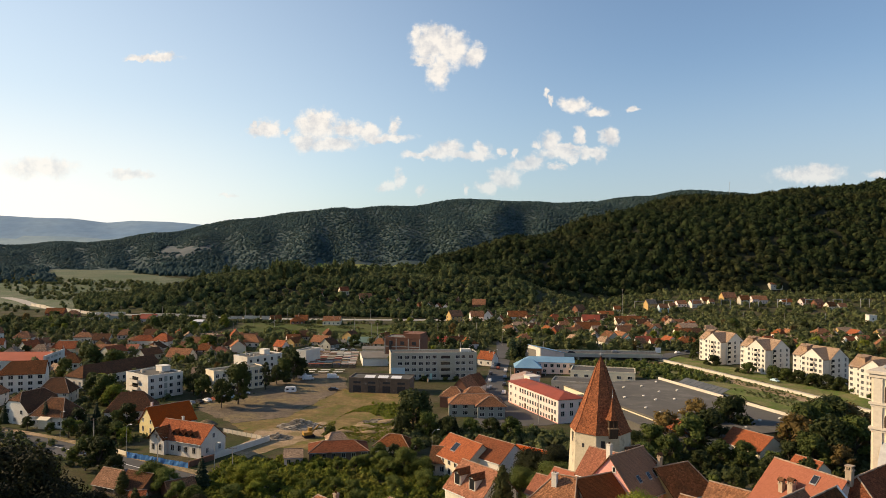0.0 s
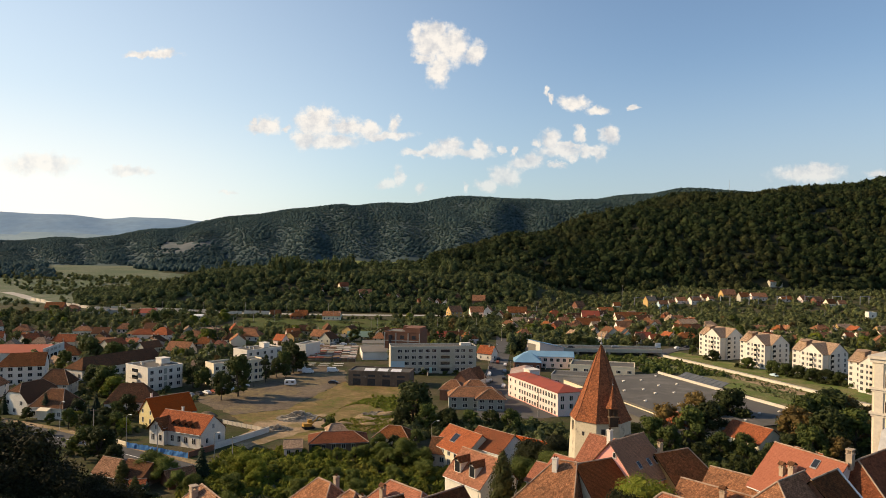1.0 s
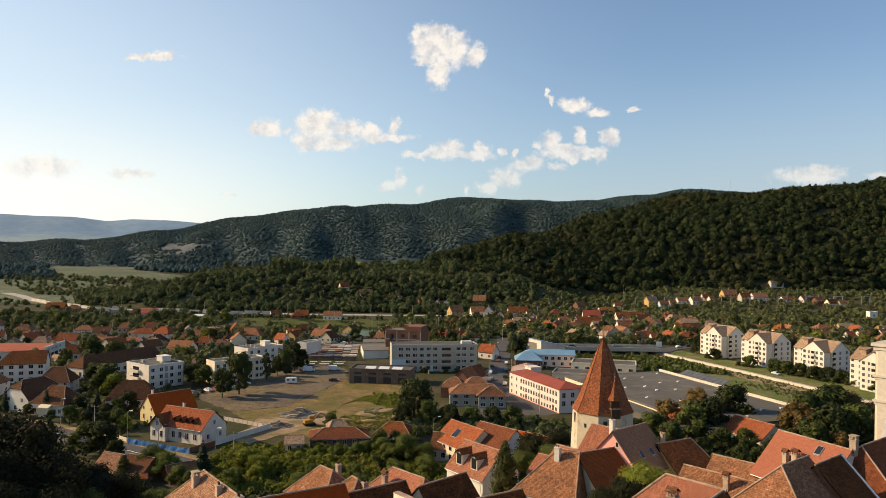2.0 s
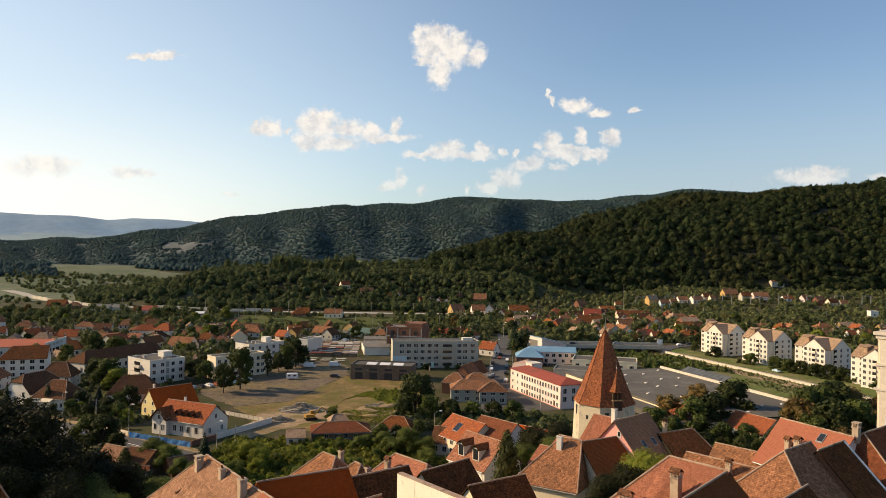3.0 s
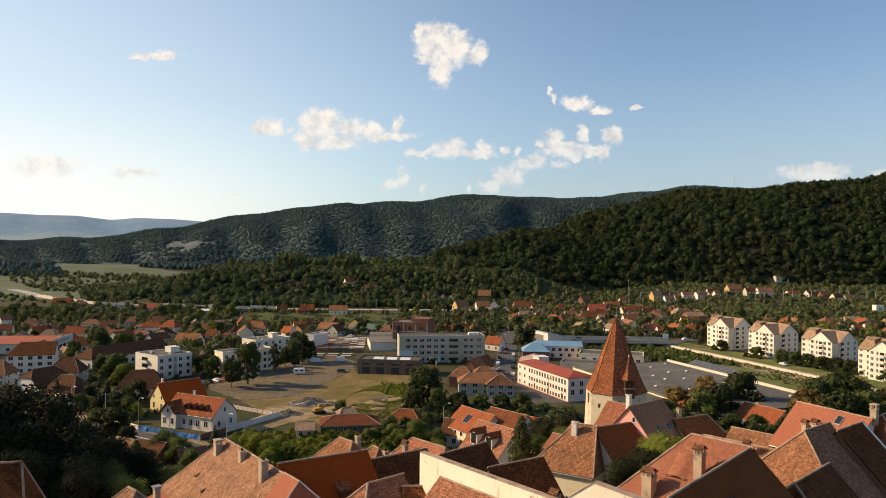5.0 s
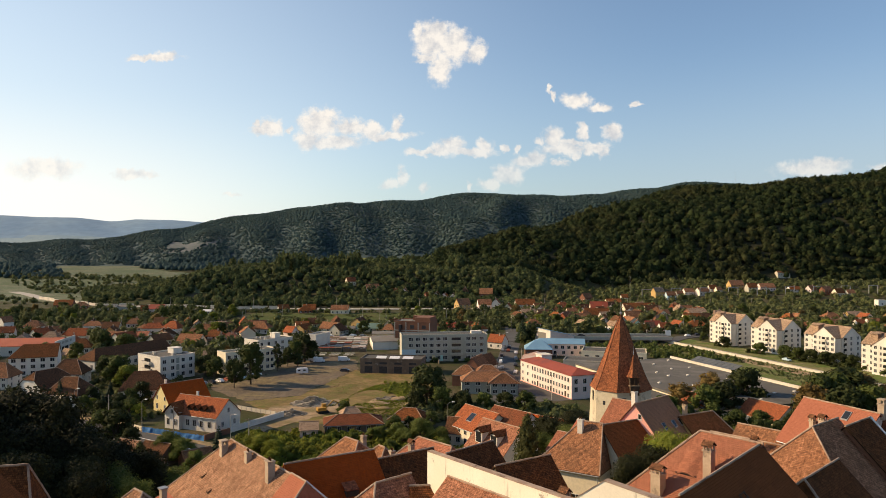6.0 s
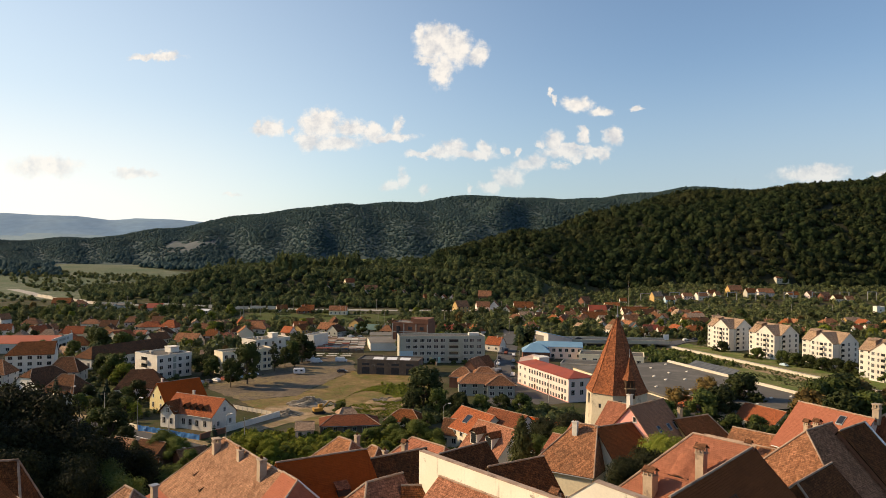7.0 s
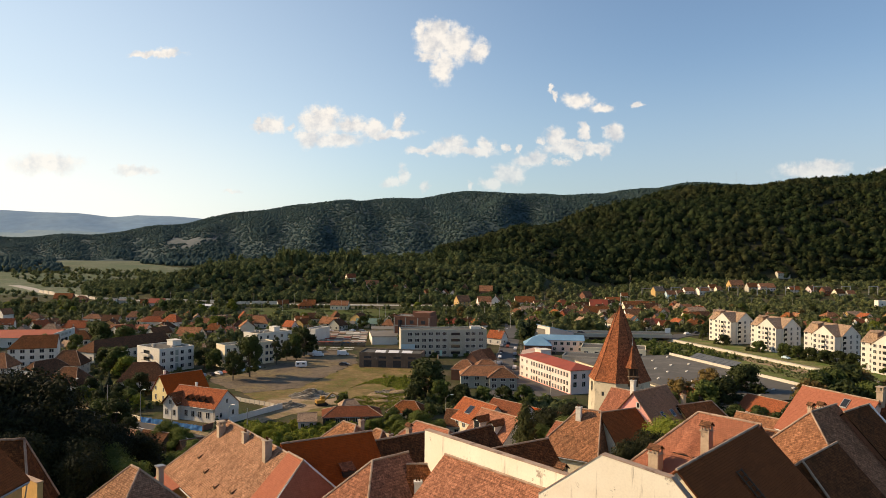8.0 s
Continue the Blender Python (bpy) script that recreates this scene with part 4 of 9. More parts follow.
def broad_tree(seed, hgt, spread, per, size, material, squat=1.0):
    """Trunk, limbs and crown of a broad-leaved tree, hgt metres high."""
    r = random.Random(seed)
    trunk = Geo()
    th = hgt * .38
    trunk.tube((0, 0, -.6), (0, 0, th), hgt * .026, hgt * .016, 8)
    lobes = [(0, 0, hgt * .72, spread * .62)]
    n = 22
    for i in range(n):
        a = 2 * math.pi * i / n * 2.4 + r.uniform(-.4, .4)
        lv = .17 + .73 * ((i * 7) % n + r.random()) / n
        rad = spread * (1.02 - abs(lv - .42) * .95) * r.uniform(.45, .9)
        p = (math.cos(a) * rad, math.sin(a) * rad, hgt * lv)
        trunk.tube((0, 0, th * r.uniform(.6, .98)), p, hgt * .010, hgt * .003, 5)
        lobes.append((*p, spread * r.uniform(.22, .40) * squat))
    lobes.append((spread * .1, 0, hgt - spread * .30, spread * .36))
    V, F = leaf_cloud(lobes, per, size, seed)
    return trunk.mesh("trunk", BARK), tri_mesh("crown", V, F, material)


def conifer_mesh(seed, hgt, spread, tiers, material, slim=1.0):
    r = random.Random(seed)
    trunk = Geo()
    trunk.tube((0, 0, -.6), (0, 0, hgt * .95), hgt * .018, hgt * .004, 7)
    rr = np.random.default_rng(seed)
    V, F, base = [], [], 0
    for i in range(tiers):
        f = i / tiers
        z = hgt * (.08 + .88 * f)
        rad = spread * (1 - f) ** slim + .15
        nb = max(7, int(17 * (1 - f) + 6))
        for j in range(nb):
            a = 2 * math.pi * (j + r.random()) / nb
            ln = rad * r.uniform(.75, 1.12)
            c, s = math.cos(a), math.sin(a)
            wd = ln * .26 + .12
            dz = -ln * r.uniform(.15, .45)
            pts = [(0, 0, z), (c * ln * .55 - s * wd, s * ln * .55 + c * wd, z + dz * .5 - .12), (c * ln, s * ln, z + dz), (c * ln * .55 + s * wd, s * ln * .55 - c * wd, z + dz * .5 - .12), (c * ln * .5, s * ln * .5, z + dz * .3 + .22)]
            V += pts
            F += [(base, base + 1, base + 4), (base + 1, base + 2, base + 4), (base + 2, base + 3, base + 4), (base + 3, base, base + 4)]
            base += 5
    return trunk.mesh("trunk", BARK), tri_mesh("crown", np.array(V), np.array(F), material)


def thuja_mesh(seed, hgt, spread):
    """A dense upright evergreen, egg-shaped, of short sprays."""
    r = random.Random(seed)
    trunk = Geo()
    trunk.tube((0, 0, -.6), (0, 0, hgt * .7), hgt * .02, hgt * .008, 7)
    lobes = []
    for i in range(34):
        f = (i + .5) / 34
        rad = spread * math.sin(math.pi * min(1, .12 + .88 * f ** .8)) ** .75
        a = i * 2.4
        lobes.append((math.cos(a) * rad * .55, math.sin(a) * rad * .55, hgt * (.08 + .86 * f), .35 + rad * .48))
    V, F = leaf_cloud(lobes, 90, .19, seed)
    return trunk.mesh("trunk", BARK), tri_mesh("crown", V, F, THUJA)


STOCK = {
    "broad": [broad_tree(11 + i, 10, 4.2, 30, .40, LEAF) for i in range(4)],
    "dark": [broad_tree(31 + i, 10, 4.4, 30, .40, LEAF_DARK) for i in range(3)],
    "bright": [broad_tree(51 + i, 10, 4.6, 30, .40, LEAF_YELLOW, 1.1) for i in range(2)],
    "brown": [broad_tree(61 + i, 10, 4.0, 22, .30, LEAF_BROWN) for i in range(2)],
    "tall": [broad_tree(71 + i, 10, 2.4, 60, .32, LEAF_DARK) for i in range(2)],
    "fir": [conifer_mesh(81 + i, 10, 2.6, 15, NEEDLE) for i in range(2)],
    "cypress": [thuja_mesh(91, 10, 2.0)],
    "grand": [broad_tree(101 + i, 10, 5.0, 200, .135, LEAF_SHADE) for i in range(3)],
    "lush": [broad_tree(111 + i, 10, 5.2, 190, .14, LEAF_GARDEN) for i in range(3)],
    "sunny": [broad_tree(121 + i, 10, 5.4, 190, .14, LEAF_YELLOW) for i in range(1)],
}
TREE_LABEL = {
    "broad": "broad-leaved green tree with an uneven crown", "dark": "dark green broad-leaved tree", "bright": "bright green leafy tree catching the sun",
    "brown": "thin tree with turning brownish leaves", "tall": "tall narrow dark tree", "fir": "dark conifer with drooping branches",
    "cypress": "slim dark cypress beside the roofs", "grand": "large tree on the slope, shade put into its dark leaves", "lush": "large green tree on the slope", "sunny": "bright yellow-green bushy tree",
}
TREE_GROUP = {"grand": "trees on the slope", "lush": "trees on the slope", "sunny": "trees on the slope"}
tree_rng = random.Random(5)


def tree(x, y, hgt, kind="broad", wide=1.0, z=None):
    """A tree of that height standing on the land."""
    trunk, crown = tree_rng.choice(STOCK[kind])
    z = ground_at(x, y) if z is None else z
    s = hgt / 10
    top = new("tree")
    top.matrix_basis = pose(x, y, z, 0, 0, tree_rng.uniform(0, 360)) @ Matrix.Diagonal((s * wide, s * wide, s, 1))
    tagged(top, TREE_LABEL[kind], "tree", TREE_GROUP.get(kind, "trees of the town"))
    part("trunk", trunk, None, top)
    part("crown", crown, None, top)
    return top


def bush(x, y, hgt, kind="broad", wide=1.6):
    top = tree(x, y, hgt, kind, wide, ground_at(x, y) - hgt * .28)
    top.name = "bush"
    return tagged(top, TREE_LABEL[kind].replace("tree", "bush"), "bush", "bushes of the town")


# ---- roads, yards, river ----
patch("yard", ((-98, 286), (-88, 322), (-60, 366), (-47, 352), (-43, 326), (-50, 296), (-57, 268), (-74, 258)), .05, GRIT, "dark gritty yard of packed stone with dirt tracks")
patch("waste_ground", ((-57, 268), (-50, 296), (-43, 326), (-40, 314), (-10, 316), (-8, 290), (-12, 246), (-40, 226), (-58, 228), (-66, 246), (-74, 258)), .03, DRYGRASS, "waste ground of dry grass and weeds")
patch("dirt_track", ((-62, 250), (-52, 252), (-42, 262), (-36, 250), (-44, 236), (-52, 224), (-57, 216), (-63, 220)), .06, EARTH, "pale dirt track across the waste ground")
patch("dirt_mound_ground", ((-30, 262), (-16, 268), (-12, 258), (-18, 248), (-30, 250)), .06, EARTH, "bare reddish earth on the waste ground")
strip("road", ((-190, 262), (-150, 241), (-126, 229.6), (-109.7, 220.1), (-97.8, 212.8), (-72, 197), (-47, 181.5), (-30, 171)), 10, .08, ASPHALT, "grey asphalt street below the houses")
strip("pavement", ((-150, 247.4), (-124, 235.6), (-106.5, 225.4), (-94.6, 218), (-58.4, 195.7), (-44, 187)), 2.6, .19, EARTH, "sandy footway along the street")
strip("road_line", ((-126, 229.8), (-109.5, 220.4), (-97.6, 213.1), (-71.8, 197.3), (-50, 183.9)), .22, .1, WHITEPAINT, "white painted line along the street")
patch("school_yard", ((14, 256), (44, 262), (34, 300), (26, 330), (15, 345), (13, 300)), .06, ASPHALT, "grey paved yard beside the school")
strip("side_street", ((15, 262), (19, 300), (24, 345), (31, 400), (36, 440), (40, 500)), 9, .08, ASPHALT, "grey town street leading to the bridge")
strip("river_road", ((30, 422), (46, 421), (122, 419), (136, 440), (165, 458), (240, 470)), 9, .3, ASPHALT, "road over the river bridge")
RAIL = ((-600, 930), (-537, 880), (-461, 800), (-414, 742), (-365, 694), (-308, 655), (-266, 649), (-222, 639), (-185, 631), (-127, 628), (-40, 630), (60, 642), (190, 674))
strip("pale_road", RAIL, 11, .25, PATH_MAT, "pale railway and road embankment across the valley")
patch("meadow", ((-160, 592), (-60, 596), (-36, 590), (-42, 520), (-60, 502), (-150, 512)), .06, MEADOW, "bright green meadow in the valley")
strip("river_bank", ((90, 470), (112, 420), (128, 370), (142, 320), (150, 280), (158, 240), (170, 190)), 34, .05, RIVERGRASS, "grassy bed and banks of the river channel")
strip("river_terrace", ((110, 426), (131, 372), (144.6, 333), (155, 302), (161, 279), (172, 238)), 8, .07, EARTH, "bare earth bank under the river wall")


def long_wall(name, pts, width, z0, z1, material, label, coping=None):
    g = Geo()
    for (xa, ya), (xb, yb) in zip(pts[:-1], pts[1:]):
        d = Vector((xb - xa, yb - ya)).normalized()
        n = Vector((-d.y, d.x)) * width / 2
        g.prism([(xa + n.x, ya + n.y), (xb + n.x, yb + n.y), (xb - n.x, yb - n.y), (xa - n.x, ya - n.y)], z0, z1)
    ob = single(name, g, material, label, name.replace("_", " "), "structure")
    if coping:
        c = Geo()
        for (xa, ya), (xb, yb) in zip(pts[:-1], pts[1:]):
            d = Vector((xb - xa, yb - ya)).normalized()
            n = Vector((-d.y, d.x)) * (width / 2 + .12)
            c.prism([(xa + n.x, ya + n.y), (xb + n.x, yb + n.y), (xb - n.x, yb - n.y), (xa - n.x, ya - n.y)], z1, z1 + .18)
        part("coping", c, coping, ob)
    return ob


patch("river_lawn", ((121, 425), (138, 432), (150, 405), (163, 372), (176, 340), (187, 302), (200, 262), (186, 252), (168.5, 283), (152, 338), (138.5, 377)), .06, RIVERGRASS, "rough lawn between the river wall and the flats")
long_wall("river_wall", ((114, 433), (118, 423), (136.3, 375.5), (149.9, 336.3), (160.3, 304.5), (166.5, 281), (178, 240), (191, 195)), .8, -.5, 1.25, PALESTONE, "pale concrete wall along the river", CONCRETE)
bridge = long_wall("bridge", ((46, 420.5), (122, 418.5)), 14, 2.0, 3.3, CONCRETE, "grey concrete road bridge over the river")
for s in (-1, 1):
    part("parapet", Geo().prism([(46, 420.5 + s * 6.6), (122, 418.5 + s * 6.6), (122, 418.5 + s * 7.0), (46, 420.5 + s * 7.0)], 3.3, 4.1), GREYWALL, bridge, "grey bridge parapet")
part("deck", Geo().prism([(46, 414.1), (122, 412.1), (122, 424.9), (46, 426.9)], 3.3, 3.36), ASPHALT, bridge, "asphalt deck")
for i in range(4):
    cx_, cy_ = 58 + i * 17.5, 420 - i * .5
    part("pier", Geo().box(cx_ - .5, cy_ - 6, -.5, cx_ + .5, cy_ + 6, 2.0), CONCRETE, bridge)
rw = empty("railway_wall", pose(0, 0, 0), "pale noise wall in long panels beside the railway", "wall", "", "structure")
run = 0.0
for (xa, ya), (xb, yb) in zip(RAIL[3:9], RAIL[4:10]):
    ln = math.hypot(xb - xa, yb - ya)
    k = 0.0
    while k + 15 < ln:
        m = pose(xa + (xb - xa) * k / ln, ya + (yb - ya) * k / ln - 5, 0, 0, 0, math.degrees(math.atan2(yb - ya, xb - xa)))
        part("panel", Geo().box(0, -.2, -.3, 13.4, .2, 3.0 if int(k / 15) % 3 else 2.4), PALESTONE, rw, "", m)
        k += 15


# ---- large buildings ----
def flat_block(label, x, y, rz, L, W, H, wall, roof=None, wins=(), hut=True, name="apartment_building", category="apartment building", group="", z=0.0, parapet=.5, fine=True):
    """A flat-roofed block with a parapet round a sunken roof."""
    top = empty(name, pose(x, y, z, 0, 0, rz), label, category, group)
    part("wall", Geo().box(-L / 2, -W / 2, -1.5, L / 2, W / 2, H), wall, top)
    part("roof", Geo().box(-L / 2 + .3, -W / 2 + .3, H, L / 2 - .3, W / 2 - .3, H + .06), roof or BITUMEN, top, "dark flat roof")
    p = Geo()
    for x0, y0, x1, y1 in ((-L / 2 - .08, -W / 2 - .08, L / 2 + .08, -W / 2 + .25), (-L / 2 - .08, W / 2 - .25, L / 2 + .08, W / 2 + .08), (-L / 2 - .08, -W / 2 + .25, -L / 2 + .25, W / 2 - .25), (L / 2 - .25, -W / 2 + .25, L / 2 + .08, W / 2 - .25)):
        p.box(x0, y0, H - .12, x1, y1, H + parapet)
    part("parapet", p, wall, top)
    for side, cols, rows, z0, dz, ww, wh, bars in wins:
        span = L if side in "fb" else W
        for r in range(rows):
            for c in range(cols):
                window(top, wall_pose(side, L, W, -span / 2 + span * (c + .5) / cols, z0 + r * dz), ww, wh, bars, 0, fine)
    if H > 9 and hut:
        part("stair_hut", Geo().box(-2.2, W * .12, H, 1.6, W * .12 + 3.2, H + 2.3).box(-2.4, W * .12 - .2, H + 2.3, 1.8, W * .12 + 3.4, H + 2.45), wall, top, "small rooftop stair hut")
        for i in range(3):
            u = -L * .36 + i * L * .3
            part("vent_stack", Geo().box(u - .4, -W * .22, H, u + .4, -W * .22 + .6, H + 1.1), CONCRETE, top)
        part("antenna", Geo().tube((L * .2, 0, H), (L * .2, 0, H + 3.2), .04, .03).tube((L * .2 - .7, 0, H + 2.9), (L * .2 + .7, 0, H + 2.9), .025), METAL, top)
    return top


def balcony_stack(parent, side, L, W, u, width, z0, dz, n, wall, depth=1.1):
    for i in range(n):
        m = wall_pose(side, L, W, u, z0 + i * dz)
        g = Geo()
        g.box(-width / 2, -depth, -.15, width / 2, 0, 0).box(-width / 2, -depth, 0, width / 2, -depth + .1, 1.0)
        g.box(-width / 2, -depth + .1, 0, -width / 2 + .1, 0, 1.0).box(width / 2 - .1, -depth + .1, 0, width / 2, 0, 1.0)
        b = part("balcony", g, wall, parent, "", m)
        part("balcony_door", Geo().box(-width * .36, -.03, .02, width * .36, .015, 2.1), GLASS, b, "dark glazed balcony door")


# grey four-storey block
blk = flat_block("grey four-storey concrete panel apartment block with flat roof", -5.3, 353.5, 9, 40.8, 11, 12.3, GREYWALL, hut=False)
for r in range(4):
    for u in (-16.2, -12.9, -9.6, -6.4, -3.1, 0.1, 11.2, 14.0, 17.6):
        if r == 0 and u in (-12.9,):
            continue
        window(blk, wall_pose("f", 40.8, 11, u, 1.1 + r * 2.95), 1.9, 1.4, 2)
balcony_stack(blk, "f", 40.8, 11, 5.4, 6.0, .2, 2.95, 4, GREYWALL)
part("panel", Geo().box(-20.3, -5.56, .2, -13.9, -5.5, 5.9), PALEBLUE, blk, "pale blue painted panel")
part("panel", Geo().box(-6.2, -5.56, .2, -4.8, -5.5, 2.9), YELLOW, blk, "yellow painted panel")
part("panel", Geo().box(-2.2, -5.56, .2, -.9, -5.5, 2.9), MINT, blk, "green painted panel")
part("rooftop_hut", Geo().box(13.5, -1, 12.3, 18.5, 2, 13.6), WHITE, blk, "small white rooftop hut")

# unfinished brick building behind it
brk = flat_block("unfinished raw brick building with concrete floors", -20.5, 401.5, -14, 20, 15, 13.6, BRICKWALL, FELT)
part("upper_storey", Geo().box(1, -5.8, 13.6, 9.5, 6.8, 16.0), BRICKWALL, brk)
for zz in (4.4, 8.9):
    part("floor_band", Geo().box(-10.1, -7.6, zz, 10.1, -7.49, zz + .45), CONCRETE, brk)
for xx in (-9.7, -3.4, 3.4, 9.7):
    part("pillar", Geo().box(xx - .25, -7.62, 0, xx + .25, -7.48, 13.4), CONCRETE, brk)
for zz in (1.0, 5.6, 10.1):
    for xx in (-6.5, 0, 6.5):
        part("opening", Geo().box(xx - 1.1, -7.56, zz, xx + 1.1, -7.47, zz + 1.9), DARKPAINT, brk, "dark empty window opening")
part("chimney", Geo().box(-7.2, -8.6, 0, -6.0, -7.5, 12.2), DARKPAINT, brk, "dark steel flue")

# derelict garages
der = flat_block("derelict roofless-looking masonry garages with bricked openings", -26.7, 320.2, -7, 26.5, 12, 5.9, RUIN, BITUMEN, name="garage_building", category="garage")
for i in range(4):
    u = -9.6 + i * 6.4
    part("opening", Geo().box(u - 1.7, -6.06, .2, u + 1.7, -5.97, 3.0), DARKPAINT, der, "dark gaping garage opening")
    part("opening", Geo().box(u - 1.6, -6.06, 3.9, u + 1.6, -5.97, 4.8), DARKPAINT, der, "dark gap under the lintel")
    part("pillar", Geo().box(u + 2.9, -6.2, 0, u + 3.4, -5.98, 5.9), RUIN, der)
for i in range(3):
    u = -4.6 + i * 5.8
    part("skylight", Geo().slab(((u - 2.2, -4.5, 6.2), (u + 2.2, -4.5, 6.2), (u + 2.4, -2.4, 7.0), (u - 2.0, -2.4, 7.0)), .15), WHITEPAINT, der, "pale sloping rooflight")

# school with a red roof
SCH_L, SCH_W = 39.5, 10.8
sch = house("long pale rose three-storey school with low red sheet roof", 38.8, 282.6, -68.4, SCH_L, SCH_W, 8.7, 1.5, (5, 5), roof=SHEET_RED, wall=ROSE, z=0,
            wins=(("r", 3, 2, 2.6, 2.9, 1.3, 1.7, 1),), category="school", name="school", gable=CREAM)
for zz, wh_ in ((.5, 1.3), (3.1, 1.4), (5.9, 1.6)):
    for k in range(14):
        if zz < 1 and k % 5 == 2:
            part("door", Geo().box(-.6, -.05, -.4, .6, .02, 1.9), DARKWOOD, sch, "dark wooden door", wall_pose("f", SCH_L, SCH_W, -9.5 + k * 2.08, .45))
            continue
        window(sch, wall_pose("f", SCH_L, SCH_W, -9.5 + k * 2.08, zz), 1.05, wh_, 1)
    for u in (-17.6, -13.4):
        window(sch, wall_pose("f", SCH_L, SCH_W, u, zz + .3), .9, 1.1, 1)
part("plinth", Geo().box(-SCH_L / 2 - .04, -SCH_W / 2 - .05, -.3, SCH_L / 2 + .05, -SCH_W / 2 + .1, .45), PINK, sch, "pink painted plinth")
part("rooftop_hut", Geo().box(-17.2, .2, 9.0, -12.2, 4.6, 11.0).box(-17.5, -.1, 11.0, -11.9, 4.9, 11.25), WHITE, sch, "white rooftop hut")
house("low annex with rusty sheet roof beside the school", 35.3, 318.5, -98, 26, 12, 5.6, 1.7, (0, 0), roof=SHEET_RUST, wall=ROSE, z=0, category="annex", wins=(("f", 6, 1, 1.5, 3, 1.2, 1.4, 1), ("l", 3, 1, 1.5, 3, 1.2, 1.4, 1)))
house("long workshop with a blue sheet roof", 53, 373, -6, 25, 11, 6.0, 1.9, (3, 0), roof=SHEET_BLUE, wall=ROSE, z=0, category="workshop", wins=(("f", 8, 1, 3.4, 3, 1.5, 1.5, 1), ("f", 6, 1, .8, 3, 1.3, 1.4, 1)), name="workshop")
house("workshop with bright blue sheet hip roof", 41.5, 364.5, -4, 13, 13, 4.6, 3.4, (4.5, 4.5), roof=SHEET_BLUE, wall=BRICKWALL, z=0, category="workshop", name="workshop", wins=(("f", 4, 1, 1.4, 3, 1.3, 1.4, 1),))
hall = empty("hall", pose(52.8, 402, 0, 0, 0, -64), "tall hall with a slanting blue roof and rose side wall", "hall")
hg = Geo()
HALL = ((-14.4, 0, 8.7), (0, 0, 8.3), (0, 15.5, 4.7), (-14.4, 15.5, 5.1))
hg.poly([(a, b, -1) for a, b, c in HALL][::-1])
for (xa, ya, za), (xb, yb, zb) in zip(HALL, HALL[1:] + HALL[:1]):
    hg.poly(((xa, ya, -1), (xb, yb, -1), (xb, yb, zb), (xa, ya, za)))
part("wall", hg, ROSE, hall)
part("roof", Geo().slab([(a + (.4 if a == 0 else -.4), b + (.4 if b else -.4), c + .2) for a, b, c in HALL], .2), SHEET_BLUE, hall, "slanting blue sheet roof")
part("front_panel", Geo().box(-12.6, -.08, 0, -4.6, -.01, 6.6), FELT, hall, "grey glazed front panel")
part("front_border", Geo().box(-14.4, -.16, 6.7, 0, -.01, 8.2).box(-4.4, -.16, 0, 0, -.01, 6.7), WHITE, hall, "white painted front border")

# factory with the huge flat roof
fac = empty("factory", pose(94.6, 321.5, 0, 0, 0, -71), "wide low factory with a dark felt roof and small roof domes", "factory")
part("wall", Geo().box(-2, -46, -1, 88, 0, 5.2), CREAM, fac)
part("lean_to", Geo().box(14, -53, -1, 86, -46, 4.3).box(13.7, -53.4, 4.3, 86.3, -46.02, 4.6), BITUMEN, fac, "lower grey lean-to along the factory")
part("roof", Geo().box(-2.4, -46.4, 5.2, 88.4, .2, 5.6), BITUMEN, fac, "dark grey felt roof")
part("roof", Geo().box(20, -46.4, 5.6, 88.4, -26, 5.9), BITUMEN, fac, "slightly raised felt roof")
part("parapet", Geo().box(-2, .2, 0, 78, .7, 6.6), PALESTONE, fac, "long pale parapet wall")
for k in range(20):
    px_, py_ = 4 + (k * 17.3) % 78 + 1.7 * math.sin(k * 2.1), -5 - (k * 11.7) % 38
    zt = 5.9 if (px_ > 20 and py_ < -26) else 5.6
    d = Geo().box(px_ - .4, py_ - .4, zt, px_ + .4, py_ + .4, zt + .2)
    d.slab(((px_ - .45, py_ - .45, zt + .3), (px_ + .45, py_ - .45, zt + .3), (px_ + .4, py_ + .4, zt + .5), (px_ - .4, py_ + .4, zt + .5)), .12)
    part("roof_dome", d, PALECLOTH, fac, "small white roof dome")
shed = empty("shed", pose(94.6, 321.5, 0, 0, 0, -71), "long low shed with glazed slope behind the factory wall", "shed")
part("wall", Geo().box(8, 1.2, 0, 36, 6.4, 5.4).box(36, 1.2, 0, 76, 8, 3.6), CONCRETE, shed)
part("roof", Geo().slab(((36, .9, 4.1), (76, .9, 4.1), (76, 8.3, 3.7), (36, 8.3, 3.7)), .25), EARTH, shed, "rusty brown roof")
for i in range(9):
    u = 9 + i * 3
    part("pane", Geo().slab(((u, .9, 5.6), (u + 2.8, .9, 5.6), (u + 2.8, 6.6, 7.9), (u, 6.6, 7.9)), .2), GLAZING, shed, "dull sloping glazing")
flat_block("low ochre workshop with a dark felt roof", 77, 356, -14, 30, 15, 4.2, CREAM, BITUMEN, (("f", 6, 1, 1.5, 3, 1.8, 1.2, 2),), name="workshop", category="workshop")
flat_block("low grey flat-roofed workshop", 58, 322, -16, 20, 12, 5.0, CONCRETE, BITUMEN, (("f", 4, 1, 1.8, 3, 1.8, 1.2, 2),), name="workshop", category="workshop")
flat_block("low pale flat-roofed store", 66, 304, -16, 14, 14, 4.4, WHITE, FELT, (), name="workshop", category="workshop")


